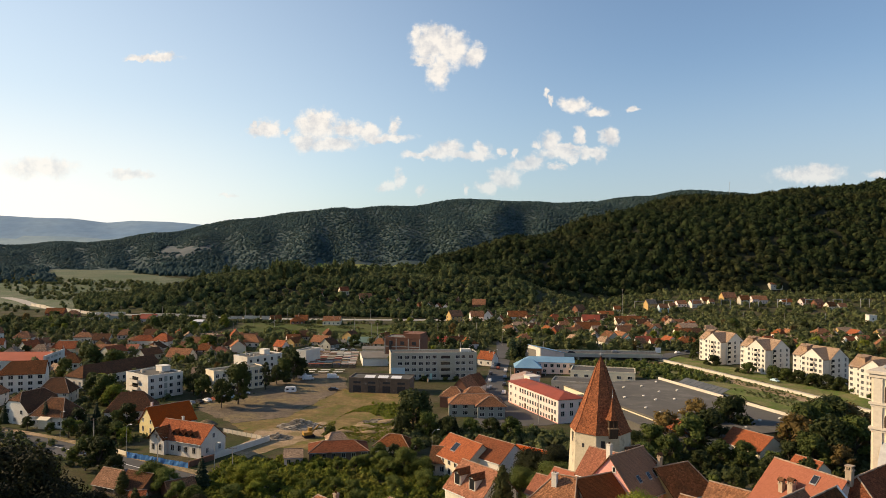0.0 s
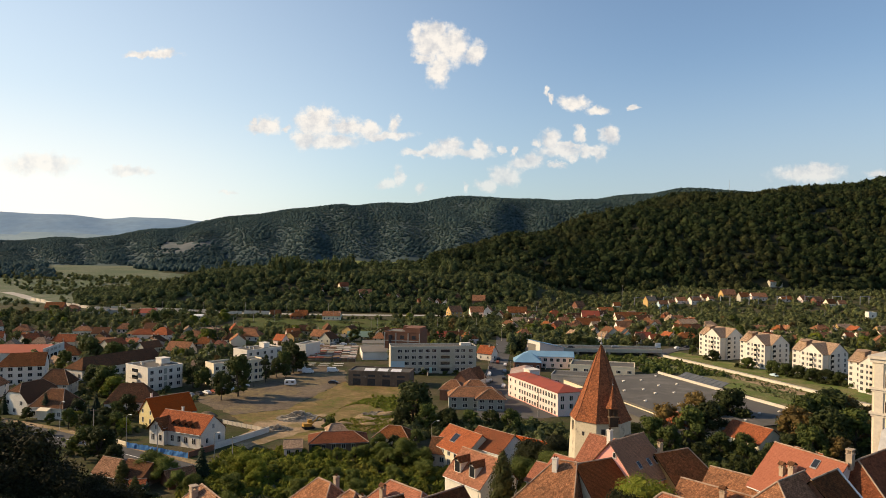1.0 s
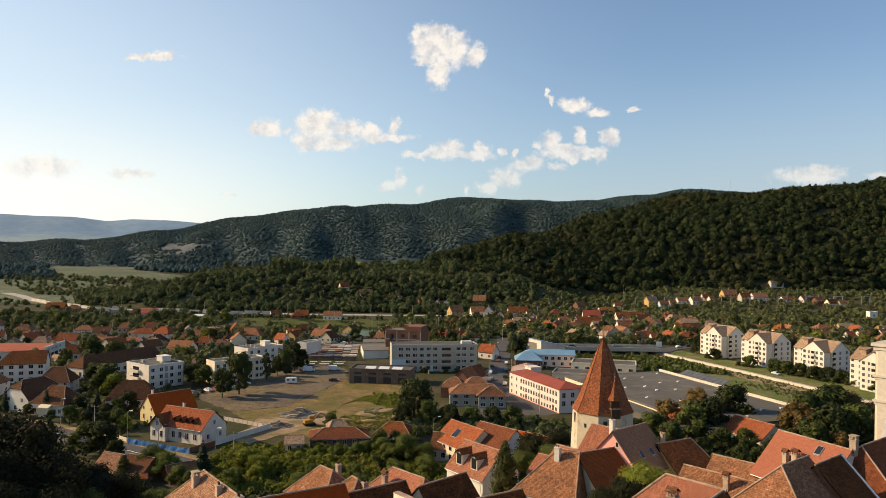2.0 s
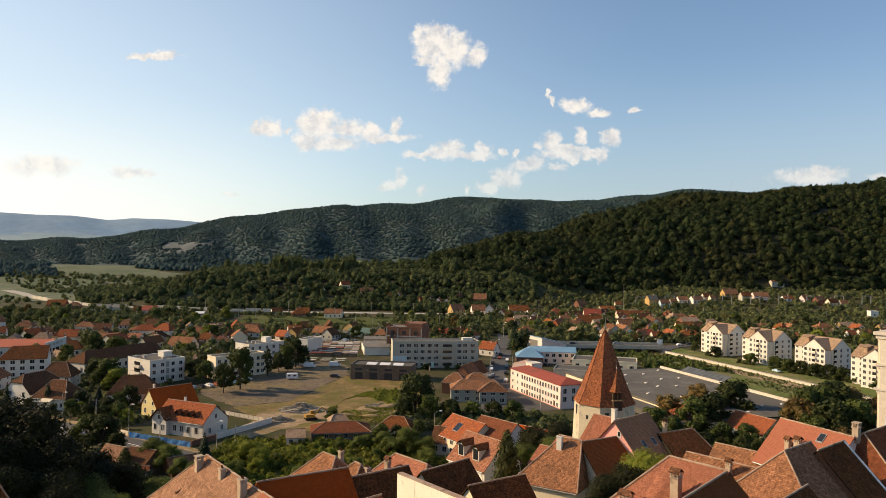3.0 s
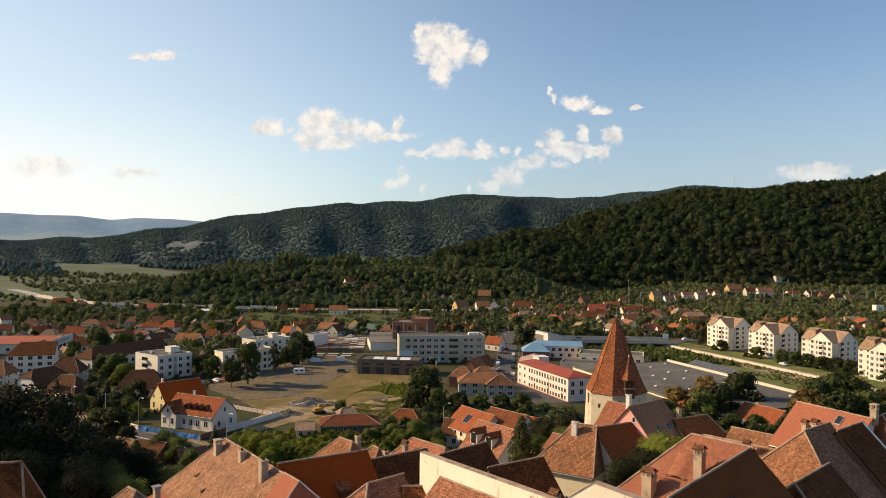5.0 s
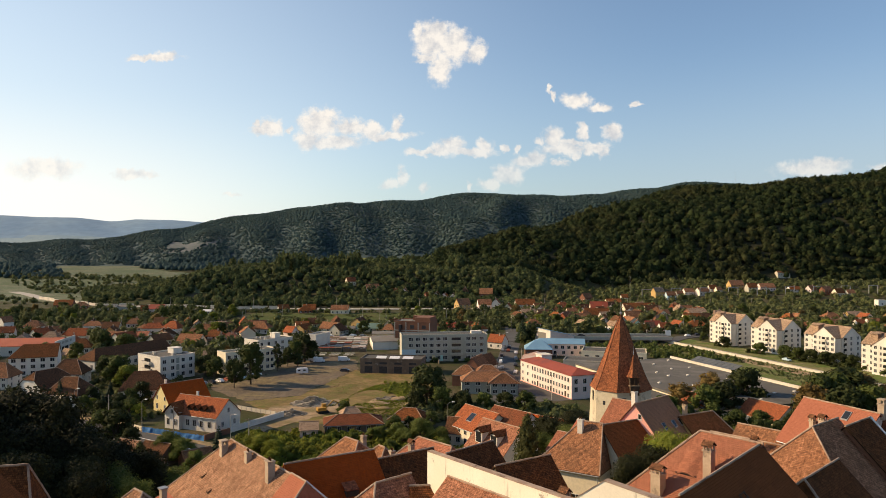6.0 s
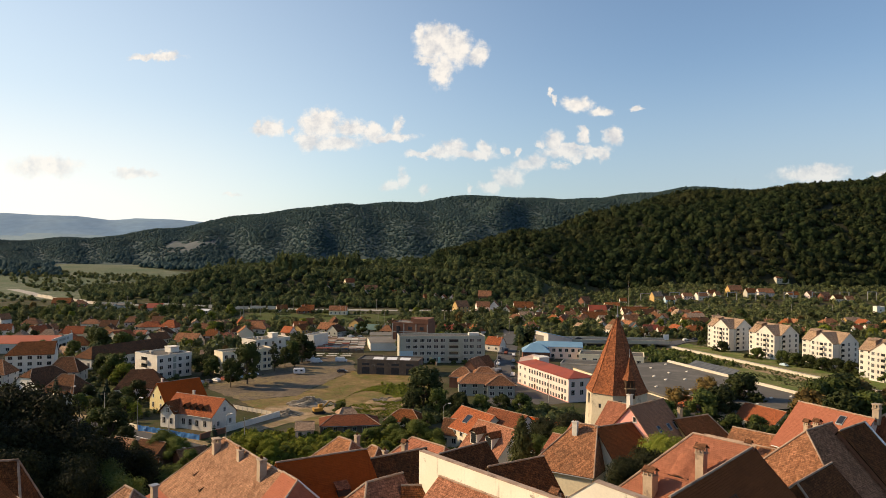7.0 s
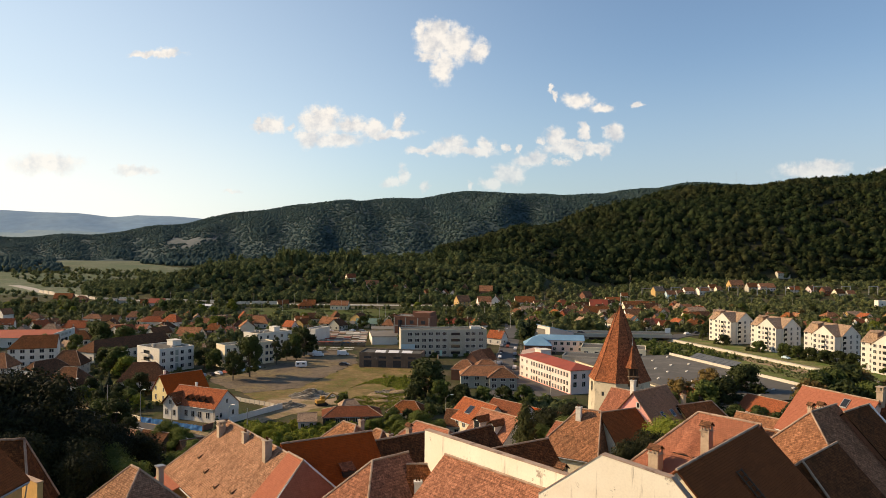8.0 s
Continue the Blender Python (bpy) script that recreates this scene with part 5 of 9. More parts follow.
# white blocks along the river
def cross_block(x, y, rz, label):
    top = empty("apartment_building", pose(x, y, 0, 0, 0, rz) @ Matrix.Diagonal((.87, .87, 1, 1)), label, "apartment building", "white blocks along the river")
    H, dz = 12.4, 2.5
    part("wall", Geo().box(-12, -5.5, -1.5, 12, 8.5, H), WHITE, top)
    part("wing_wall", Geo().box(-3, -10, -1.5, 11, -5.5, H), WHITE, top)
    for xx, pts in ((12, ((-5.5, H), (8.5, H), (1.5, H + 4.6))), (-12, ((-5.5, H), (8.5, H), (1.5, H + 4.6)))):
        s = 1 if xx > 0 else -1
        g = Geo()
        o = [(xx, a, b) for a, b in pts]
        i2 = [(xx - s * .4, a, b) for a, b in pts]
        if s < 0:
            o, i2 = o[::-1], i2[::-1]
        g.poly(o)
        g.poly(i2[::-1])
        part("gable", g, WHITE, top)
    g = Geo()
    g.poly(((-3, -10, H), (11, -10, H), (4, -10, H + 4.4)))
    g.poly(((11, -9.6, H), (-3, -9.6, H), (4, -9.6, H + 4.4)))
    part("gable", g, WHITE, top)
    rg, lines = roof_shape(24, 14, H, 4.7, (0, 0), .5)
    part("roof", rg, TILE_TAN, top, "", pose(0, 1.5, 0))
    rg2, l2 = roof_shape(14, 14, H, 4.5, (0, 0), .5)
    part("wing_roof", rg2, TILE_TAN, top, "", pose(4, -3.0, .02, 0, 0, 90))
    part("dormer", Geo().box(-9, -3, H + 1, -5, 2, H + 4.2).slab(((-9.3, -3.3, H + 4.1), (-4.7, -3.3, H + 4.1), (-4.7, 2, H + 4.9), (-9.3, 2, H + 4.9)), .2), TILE_TAN, top)
    for r in range(5):
        zz = 1.0 + r * dz
        for u in (-1.2, 1.6, 6.5, 9.4):
            window(top, pose(u, -10, zz), 1.5 if u != 1.6 else .9, 1.3, 2 if u != 1.6 else 1)
        for u in (-10.5, -6.4):
            window(top, pose(u, -5.5, zz), 1.5, 1.3, 2)
        b = part("balcony", Geo().box(-1.5, -1.0, -.15, 1.5, 0, 0).box(-1.5, -1.0, 0, 1.5, -.9, 1.0), WHITE, top, "", pose(4, -10, zz - .9))
        part("balcony_door", Geo().box(-1.1, -.03, 0, 1.1, .015, 2.0), GLASS, b)
        b = part("balcony", Geo().box(-1.6, -1.0, -.15, 1.6, 0, 0).box(-1.6, -1.0, 0, 1.6, -.9, 1.0), WHITE, top, "", pose(12, -3.6, zz - .9, 0, 0, 90))
        part("balcony_door", Geo().box(-1.2, -.03, 0, 1.2, .015, 2.0), GLASS, b)
        for v in (1.0, 6.0):
            window(top, pose(12, v, zz, 0, 0, 90), 1.3, 1.4, 2)
    return top


for bx, by, br in ((155.1, 415.2, -66), (166.6, 385.4, -66), (179.8, 354.3, -66), (187.5, 318.3, -66), (202, 284, -66)):
    cross_block(bx, by, br, "white five-storey block of flats with steep tan gabled roofs")

# left of the yard
wfl = flat_block("white flat-roofed block of flats with lit end wall", -120.3, 306.4, -38, 17, 15.5, 9.2, WHITE, BITUMEN, hut=False)
for r in range(3):
    for u in (-6.0, -2.3, 2.4, 5.9):
        window(wfl, wall_pose("r", 17, 15.5, u, 1.2 + r * 2.8), 1.35, 1.4, 1)
    part("stair_glazing", Geo().box(-.7, -.05, 0, .7, .02, 2.2), SAGE, wfl, "dull glazed stair strip", wall_pose("r", 17, 15.5, 0, .9 + r * 2.75))
balcony_stack(wfl, "f", 17, 15.5, -1.2, 6.4, .5, 2.85, 3, WHITE)
part("stair_hut", Geo().box(-3, 2.4, 9.2, 1.4, 6.4, 11.4).box(-3.2, 2.2, 11.4, 1.6, 6.6, 11.6), WHITE, wfl, "small rooftop stair hut")
part("roof_clutter", Geo().box(-6, -3, 9.2, -4.6, -2, 10).box(-2.5, -4.5, 9.2, -1.7, -3.6, 10.1).box(3.4, 0, 9.2, 5, 1.2, 9.9).tube((4.6, 2, 9.2), (4.6, 2, 12), .05), CONCRETE, wfl, "vent stacks and an aerial")
cfl = flat_block("cream flat-roofed block of flats with yellow side wall", -90.2, 318.9, -46, 7.6, 23.5, 9.2, CREAM, BITUMEN, hut=False)
for r in range(3):
    for u in (-10.2, -7.2, 5.0, 8.0, 10.2):
        window(cfl, wall_pose("r", 7.6, 23.5, u, 1.1 + r * 2.8), 1.3, 1.4, 1)
balcony_stack(cfl, "r", 7.6, 23.5, -3.2, 4.6, .4, 2.8, 3, CREAM)
flat_block("white flat-roofed block behind the cream one", -89.8, 356.2, -40, 11, 20, 9.6, WHITE, BITUMEN, (("r", 5, 3, 1.5, 2.9, 1.3, 1.4, 1),))
flat_block("tall narrow white end-wall building beside the market", -71.4, 388, -22, 6, 14, 8, WHITE, FELT)
house("white three-storey house with a big red-brown tiled roof", -177.8, 311.1, 20, 18, 11, 8.1, 4.6, (4.5, 0), roof=TILE_BROWN, wall=WHITE, wins=(("f", 5, 3, .7, 2.6, 1.6, 1.4, 1), ("r", 2, 2, 1.2, 2.9, .9, 1.2, 1)), z=0)
lh = house("long low hall with orange sheet roof and white end facade", -233.5, 370, 8, 70, 26, 5.0, 2.4, (0, 0), roof=SHEET_ORANGE, wall=WHITE, z=0, category="hall", wins=(("f", 12, 1, 1.4, 3, 1.6, 1.4, 1),), name="hall")
part("facade", Geo().box(35.1, -13.4, -.5, 35.6, 13.4, 7.0), WHITE, lh, "white false front")
for k, (u, w_) in enumerate(((-9, 4), (-3.6, 3.2), (1.2, 4.4), (6.6, 2.6))):
    part("lettering", Geo().box(35.6, u - w_ / 2, 4.7, 35.66, u + w_ / 2, 5.9), GREYWALL, lh, "faded grey lettering bar")
    part("shop_window", Geo().box(35.6, u - w_ / 2, .6, 35.65, u + w_ / 2, 3.2), GLASS, lh, "dark shop window")
house("narrow white house with a steep brown hipped roof", -178.5, 353, 20, 8, 8, 6.2, 3.6, (2.8, 2.8), roof=TILE_BROWN, wall=WHITE, z=0, wins=(("f", 2, 2, .9, 2.7, 1.2, 1.3, 1), ("r", 2, 2, .9, 2.7, 1.2, 1.3, 1)))
house("long white building with a brown hipped tile roof", -150.5, 337.7, 64, 43, 11, 5.0, 4.2, (4.5, 0), roof=TILE_DARK, wall=WHITE, z=0, wins=(("f", 13, 1, 1.2, 3, 1.3, 1.6, 1), ("l", 3, 1, 1.2, 3, 1.2, 1.6, 1)))

# white house with the orange roof, and its neighbours
wh = house("white house with orange tiled roof and pointed dormers", -76.5, 222.5, -24, 18.5, 10.4, 4.7, 4.3, (0, 0), roof=TILE_ORANGE, wall=WHITE, z=0, caps=True,
           wins=(("r", 2, 1, 1.3, 3, .9, 1.4, 1),), chims=((-3.5, 1.0, .9, .6, "white"),))
for u in (-1.6, 1.0, 3.6, 6.6):
    window(wh, wall_pose("f", 18.5, 10.4, u, 1.3), 1.15, 1.7, 1)
window(wh, wall_pose("r", 18.5, 10.4, 0, 5.2), .8, 1.2, 1)
part("wing_wall", Geo().box(-9.25, -6.6, -1, -3.6, -5.2, 5.0), WHITE, wh)
g = Geo()
g.poly(((-9.25, -6.6, 5.0), (-3.6, -6.6, 5.0), (-6.42, -6.6, 7.6)))
part("gable", g, WHITE, wh)
rg, ln = roof_shape(6.4, 5.7, 4.9, 2.9, (0, 0), .4)
part("wing_roof", rg, TILE_BROWN, wh, "", pose(-6.42, -4.0, 0, 0, 0, 90))
for u in (-7.9, -5.0):
    window(wh, pose(u, -6.6, 1.3), .95, 1.7, 1)
window(wh, pose(-6.42, -6.6, 4.6), .9, 1.2, 1)
for i in range(4):
    u = -1.7 + i * 2.35
    d = part("dormer", Geo().box(u - .8, -4.2, 5.4, u + .8, -1.5, 6.3), DARKWOOD, wh, "dark wooden dormer")
    q = Geo()
    q.slab(((u - 1.15, -4.5, 6.1), (u, -4.7, 7.25), (u, -1.2, 7.25), (u - 1.15, -1.2, 6.1)), .1)
    q.slab(((u + 1.15, -4.5, 6.1), (u + 1.15, -1.2, 6.1), (u, -1.2, 7.25), (u, -4.7, 7.25)), .1)
    part("dormer_roof", q, TILE_BROWN, d)
house("yellow gabled house with a steep red-brown roof", -92, 246.5, 50, 15, 9.6, 3.9, 5.2, (0, 0), roof=TILE_RED, wall=YELLOW, z=0, caps=True, gable=YELLOW,
      wins=(("l", 2, 1, 1.0, 3, 1.0, 1.6, 1), ("l", 2, 1, 4.1, 3, .7, 1.1, 0)), chims=((-5, 1.5, 1.0, .6, "white"),))
house("white house with a dark brown hipped tile roof", -111.5, 264, 16, 16.5, 12, 4.2, 5.4, (4.5, 4.5), roof=TILE_DARK, wall=WHITE, z=0, wins=(("f", 4, 1, .8, 3, 1.1, 1.4, 1), ("l", 2, 1, .8, 3, 1.1, 1.4, 1)))
house("grey-green two-storey house with a hipped tile roof", 12.2, 276.5, 1, 20, 9, 4.9, 2.8, (4, 4), roof=TILE_OLD, wall=SAGE, z=0, caps=True, wins=(("f", 5, 2, .8, 2.4, 1.6, 1.3, 2),))
house("rear house with a rosy-brown hipped tile roof", 12.5, 288.5, 4, 11, 8.5, 5.0, 3.2, (4, 4), roof=TILE_OLD, wall=SAGE, z=0, caps=True)
house("low house with a brown hipped tile roof", 4.2, 291, -10, 9.5, 8.5, 4.6, 3.0, (3.8, 3.8), roof=TILE_OLD, wall=BRICKWALL, z=0, caps=True)
house("narrow house with a steep tile roof and brick gable", 9.0, 306, 68, 12, 7.5, 4.6, 4.4, (0, 0), roof=TILE_OLD, wall=BRICKWALL, z=0, caps=True, wins=(("l", 2, 1, 1.5, 2.5, .9, 1.2, 1),))
house("grey-green front wing with its own hipped roof", 17.6, 271.6, 1, 10, 4.4, 5.0, 2.7, (4.2, 4.2), roof=TILE_OLD, wall=SAGE, z=0, caps=True, wins=(("f", 3, 2, .8, 2.4, 1.6, 1.3, 2),))


# ---- houses of the town and of the village under the hill ----
TOWN = "houses of the town"
G = ground_at
house("white cottage with a weathered clay tile roof", -275.8, 452.8, 60, 6.3, 5.5, G(-275.8, 452.8) + 7.5, 3.0, (0, 0), roof=TILE_OLD, wall=WHITE, wins=(("f", 2, 2, .9, 2.6, .95, 1.2, 1), ("l", 1, 2, .9, 2.6, .9, 1.2, 1)), group=TOWN, fine=False)
house("white cottage with a bright orange tile roof", -256.5, 422.5, 15, 7.5, 5.5, G(-256.5, 422.5) + 4.6, 3.0, (0, 0), roof=TILE_ORANGE, wall=WHITE, wins=(("f", 2, 2, .9, 2.6, .95, 1.2, 1),), group=TOWN, fine=True)
house("pale rose cottage with a weathered clay tile roof", -266.9, 467.5, 10, 10.7, 7.7, G(-266.9, 467.5) + 3.2, 3.4, (3.5, 3.5), roof=TILE_OLD, wall=ROSE, wins=(("f", 3, 1, .9, 2.6, .95, 1.2, 1),), chims=((-1.8, -0.7, 0.7, .6, "block"),), group=TOWN, fine=False)
house("white cottage with a dark brown tile roof", -251.8, 442.9, 0, 11.0, 7.9, G(-251.8, 442.9) + 2.6, 2.2, (3.6, 3.6), roof=TILE_BROWN, wall=WHITE, wins=(("f", 3, 1, .9, 2.6, .95, 1.2, 1),), chims=((1.6, 0.4, 0.6, .6, "block"),), group=TOWN, fine=False)
house("pale rose cottage with a weathered clay tile roof", -242.3, 445.9, 40, 9.9, 7.1, G(-242.3, 445.9) + 2.6, 2.8, (0, 0), roof=TILE_OLD, wall=ROSE, wins=(("f", 3, 1, .9, 2.6, .95, 1.2, 1), ("l", 2, 1, .9, 2.6, .9, 1.2, 1)), chims=((-1.1, -0.5, 0.5, .6, "block"),), group=TOWN, fine=False)
house("pale rose cottage with a green sheet roof", -226.4, 442.1, 5, 9.8, 7.1, G(-226.4, 442.1) + 2.6, 1.9, (0, 0), roof=SHEET_GREEN, wall=ROSE, wins=(("f", 3, 1, .9, 2.6, .95, 1.2, 1),), group=TOWN, fine=False)
house("white cottage with a dark brown tile roof", -181.5, 357.1, 20, 5.8, 5.5, G(-181.5, 357.1) + 4.1, 3.0, (2.5, 2.5), roof=TILE_BROWN, wall=WHITE, wins=(("f", 2, 1, .9, 2.6, .95, 1.2, 1), ("r", 1, 1, .9, 2.6, .9, 1.2, 1)), group=TOWN, fine=True)
house("ochre cottage with a faded tan tile roof", -185.6, 353.3, -30, 5.6, 5.5, G(-185.6, 353.3) + 2.6, 2.3, (0, 0), roof=TILE_TAN, wall=OCHRE, wins=(("f", 2, 1, .9, 2.6, .95, 1.2, 1), ("r", 1, 1, .9, 2.6, .9, 1.2, 1)), chims=((0.9, 0.5, 0.8, .6, "block"),), group=TOWN, fine=True)
house("white house with a weathered clay tile roof", -229.1, 468.8, 12, 12.4, 9.0, G(-229.1, 468.8) + 3.7, 2.4, (4.0, 4.0), roof=TILE_OLD, wall=WHITE, wins=(("f", 3, 1, .9, 2.6, .95, 1.2, 1),), group=TOWN, fine=False)
house("cream house with a weathered clay tile roof", -195.3, 422.2, 6, 15.9, 10.0, G(-195.3, 422.2) + 2.6, 2.5, (0, 0), roof=TILE_OLD, wall=CREAM, wins=(("f", 4, 1, .9, 2.6, .95, 1.2, 1),), chims=((1.0, 0.4, 0.8, .6, "block"),), group=TOWN, fine=True)
house("white house with a rosy tile roof", -182.9, 427.3, 4, 12.2, 8.8, G(-182.9, 427.3) + 2.6, 1.9, (0, 0), roof=TILE_PINK, wall=WHITE, wins=(("f", 3, 1, .9, 2.6, .95, 1.2, 1),), chims=((-2.5, 0.2, 0.8, .6, "block"),), group=TOWN, fine=False)
house("cream cottage with a weathered clay tile roof", -193.8, 465.0, 0, 10.1, 7.3, G(-193.8, 465.0) + 2.6, 2.1, (3.3, 3.3), roof=TILE_OLD, wall=CREAM, wins=(("f", 3, 1, .9, 2.6, .95, 1.2, 1),), chims=((-1.6, -0.0, 0.5, .6, "block"),), group=TOWN, fine=False)
house("white house with a bright orange tile roof", -170.6, 447.9, -15, 11.1, 8.0, G(-170.6, 447.9) + 4.7, 3.7, (3.6, 3.6), roof=TILE_ORANGE, wall=WHITE, wins=(("f", 3, 2, .9, 2.6, .95, 1.2, 1),), chims=((2.0, 0.1, 0.6, .6, "block"),), group=TOWN, fine=False)
house("white house with a faded tan tile roof", -162.8, 412.4, -10, 12.8, 9.2, G(-162.8, 412.4) + 2.6, 3.4, (4.2, 4.2), roof=TILE_TAN, wall=WHITE, wins=(("f", 4, 1, .9, 2.6, .95, 1.2, 1),), chims=((0.5, 0.6, 0.8, .6, "block"),), group=TOWN, fine=True)
house("ochre cottage with a weathered clay tile roof", -155.3, 437.7, 15, 10.3, 7.4, G(-155.3, 437.7) + 2.6, 2.6, (3.3, 3.3), roof=TILE_OLD, wall=OCHRE, wins=(("f", 3, 1, .9, 2.6, .95, 1.2, 1),), chims=((-0.4, 0.2, 0.7, .6, "block"),), group=TOWN, fine=False)
house("cream house with a weathered clay tile roof", -141.8, 397.9, -12, 13.2, 9.5, G(-141.8, 397.9) + 2.6, 4.1, (0, 0), roof=TILE_OLD, wall=CREAM, wins=(("f", 4, 1, .9, 2.6, .95, 1.2, 1),), group=TOWN, fine=True)
house("pale rose house with a dark brown tile roof", -137.9, 425.5, 5, 11.5, 8.3, G(-137.9, 425.5) + 2.6, 3.2, (3.7, 3.7), roof=TILE_BROWN, wall=ROSE, wins=(("f", 3, 1, .9, 2.6, .95, 1.2, 1),), chims=((1.8, -0.7, 0.5, .6, "block"),), group=TOWN, fine=False)
house("ochre cottage with a faded tan tile roof", -112.8, 340.4, 10, 6.2, 5.5, G(-112.8, 340.4) + 3.7, 2.2, (0, 0), roof=TILE_TAN, wall=OCHRE, wins=(("f", 2, 1, .9, 2.6, .95, 1.2, 1),), chims=((-0.7, 0.1, 0.7, .6, "block"),), group=TOWN, fine=True)
house("cream house with a faded tan tile roof", -155.5, 486.0, 0, 11.7, 8.4, G(-155.5, 486.0) + 2.6, 1.8, (0, 0), roof=TILE_TAN, wall=CREAM, wins=(("f", 3, 1, .9, 2.6, .95, 1.2, 1),), chims=((2.9, -0.5, 0.7, .6, "block"),), group=TOWN, fine=False)
house("reddish brick house with a dark brown tile roof", -334.3, 633.4, 10, 14.9, 10.0, G(-334.3, 633.4) + 3.3, 3.9, (0, 0), roof=TILE_BROWN, wall=BRICKWALL, wins=(("f", 4, 1, .9, 2.6, .95, 1.2, 1),), group=TOWN, fine=False)
house("reddish brick house with a weathered clay tile roof", -318.2, 631.0, 20, 11.1, 8.0, G(-318.2, 631.0) + 2.6, 2.9, (3.6, 3.6), roof=TILE_OLD, wall=BRICKWALL, wins=(("f", 3, 1, .9, 2.6, .95, 1.2, 1), ("r", 2, 1, .9, 2.6, .9, 1.2, 1)), chims=((-1.2, -0.2, 0.8, .6, "block"),), group=TOWN, fine=False)
house("white house with a pale flat roof", -278.9, 594.3, 5, 13.9, 10.0, G(-278.9, 594.3) + 4.7, 1.2, (0, 0), roof=FELT, wall=WHITE, wins=(("f", 4, 2, .9, 2.6, .95, 1.2, 1),), group=TOWN, fine=False)
house("white house with a pale flat roof", -268.6, 601.2, 5, 11.1, 8.0, G(-268.6, 601.2) + 4.4, 1.2, (0, 0), roof=FELT, wall=WHITE, wins=(("f", 3, 1, .9, 2.6, .95, 1.2, 1),), group=TOWN, fine=False)
house("reddish brick cottage with a dark brown tile roof", -245.0, 589.6, 20, 9.1, 6.5, G(-245.0, 589.6) + 3.1, 3.1, (0, 0), roof=TILE_BROWN, wall=BRICKWALL, wins=(("f", 2, 1, .9, 2.6, .95, 1.2, 1), ("r", 1, 1, .9, 2.6, .9, 1.2, 1)), chims=((0.3, 0.6, 0.5, .6, "block"),), group=TOWN, fine=False)
house("pale rose house with a red sheet roof", -235.4, 587.4, 0, 12.0, 8.6, G(-235.4, 587.4) + 4.0, 3.1, (0, 0), roof=SHEET_RED, wall=ROSE, wins=(("f", 3, 1, .9, 2.6, .95, 1.2, 1),), group=TOWN, fine=False)
house("white cottage with a white sheet roof", -193.8, 580.4, 0, 8.2, 5.9, G(-193.8, 580.4) + 2.6, 1.2, (0, 0), roof=WHITEPAINT, wall=WHITE, wins=(("f", 2, 1, .9, 2.6, .95, 1.2, 1),), group=TOWN, fine=False)
house("white house with a weathered clay tile roof", -120.6, 458.1, -8, 15.8, 10.0, G(-120.6, 458.1) + 3.3, 3.9, (4.5, 4.5), roof=TILE_OLD, wall=WHITE, wins=(("f", 4, 1, .9, 2.6, .95, 1.2, 1),), group=TOWN, fine=False)
house("cream cottage with a rosy tile roof", -124.8, 412.4, 12, 9.5, 6.9, G(-124.8, 412.4) + 2.6, 3.2, (3.1, 3.1), roof=TILE_PINK, wall=CREAM, wins=(("f", 2, 1, .9, 2.6, .95, 1.2, 1),), chims=((0.5, -0.4, 0.6, .6, "block"),), group=TOWN, fine=True)
house("pale rose cottage with a bright orange tile roof", -94.8, 429.6, -35, 7.3, 5.5, G(-94.8, 429.6) + 4.5, 3.0, (0, 0), roof=TILE_ORANGE, wall=ROSE, wins=(("f", 2, 1, .9, 2.6, .95, 1.2, 1), ("r", 1, 1, .9, 2.6, .9, 1.2, 1)), group=TOWN, fine=False)
house("cream house with a weathered clay tile roof", -77.2, 466.4, -20, 11.8, 8.5, G(-77.2, 466.4) + 2.6, 3.6, (0, 0), roof=TILE_OLD, wall=CREAM, wins=(("f", 3, 1, .9, 2.6, .95, 1.2, 1), ("r", 2, 1, .9, 2.6, .9, 1.2, 1)), chims=((-2.7, 0.3, 0.9, .6, "block"),), group=TOWN, fine=False)
house("cream cottage with a faded tan tile roof", -151.2, 483.4, 0, 10.1, 7.3, G(-151.2, 483.4) + 2.6, 1.6, (0, 0), roof=TILE_TAN, wall=CREAM, wins=(("f", 3, 1, .9, 2.6, .95, 1.2, 1),), chims=((1.2, 0.7, 0.5, .6, "block"),), group=TOWN, fine=False)
house("cream house with a weathered clay tile roof", -141.4, 491.3, 4, 13.7, 9.8, G(-141.4, 491.3) + 2.6, 2.2, (0, 0), roof=TILE_OLD, wall=CREAM, wins=(("f", 4, 1, .9, 2.6, .95, 1.2, 1),), chims=((3.2, 0.4, 0.7, .6, "block"),), group=TOWN, fine=False)
house("cream house with a weathered clay tile roof", -89.6, 589.3, 0, 13.9, 10.0, G(-89.6, 589.3) + 3.7, 3.2, (0, 0), roof=TILE_OLD, wall=CREAM, wins=(("f", 4, 1, .9, 2.6, .95, 1.2, 1),), chims=((0.8, 0.5, 0.6, .6, "block"),), group=TOWN, fine=False)
house("white cottage with a dark brown tile roof", -138.4, 603.5, 25, 8.5, 6.1, G(-138.4, 603.5) + 2.8, 3.2, (0, 0), roof=TILE_BROWN, wall=WHITE, wins=(("f", 2, 1, .9, 2.6, .95, 1.2, 1), ("l", 1, 1, .9, 2.6, .9, 1.2, 1)), group=TOWN, fine=False)
house("reddish brick cottage with a dark brown tile roof", -118.2, 592.2, 15, 10.7, 7.7, G(-118.2, 592.2) + 2.6, 3.0, (3.5, 3.5), roof=TILE_BROWN, wall=BRICKWALL, wins=(("f", 3, 1, .9, 2.6, .95, 1.2, 1),), chims=((-2.0, -0.2, 0.9, .6, "block"),), group=TOWN, fine=False)
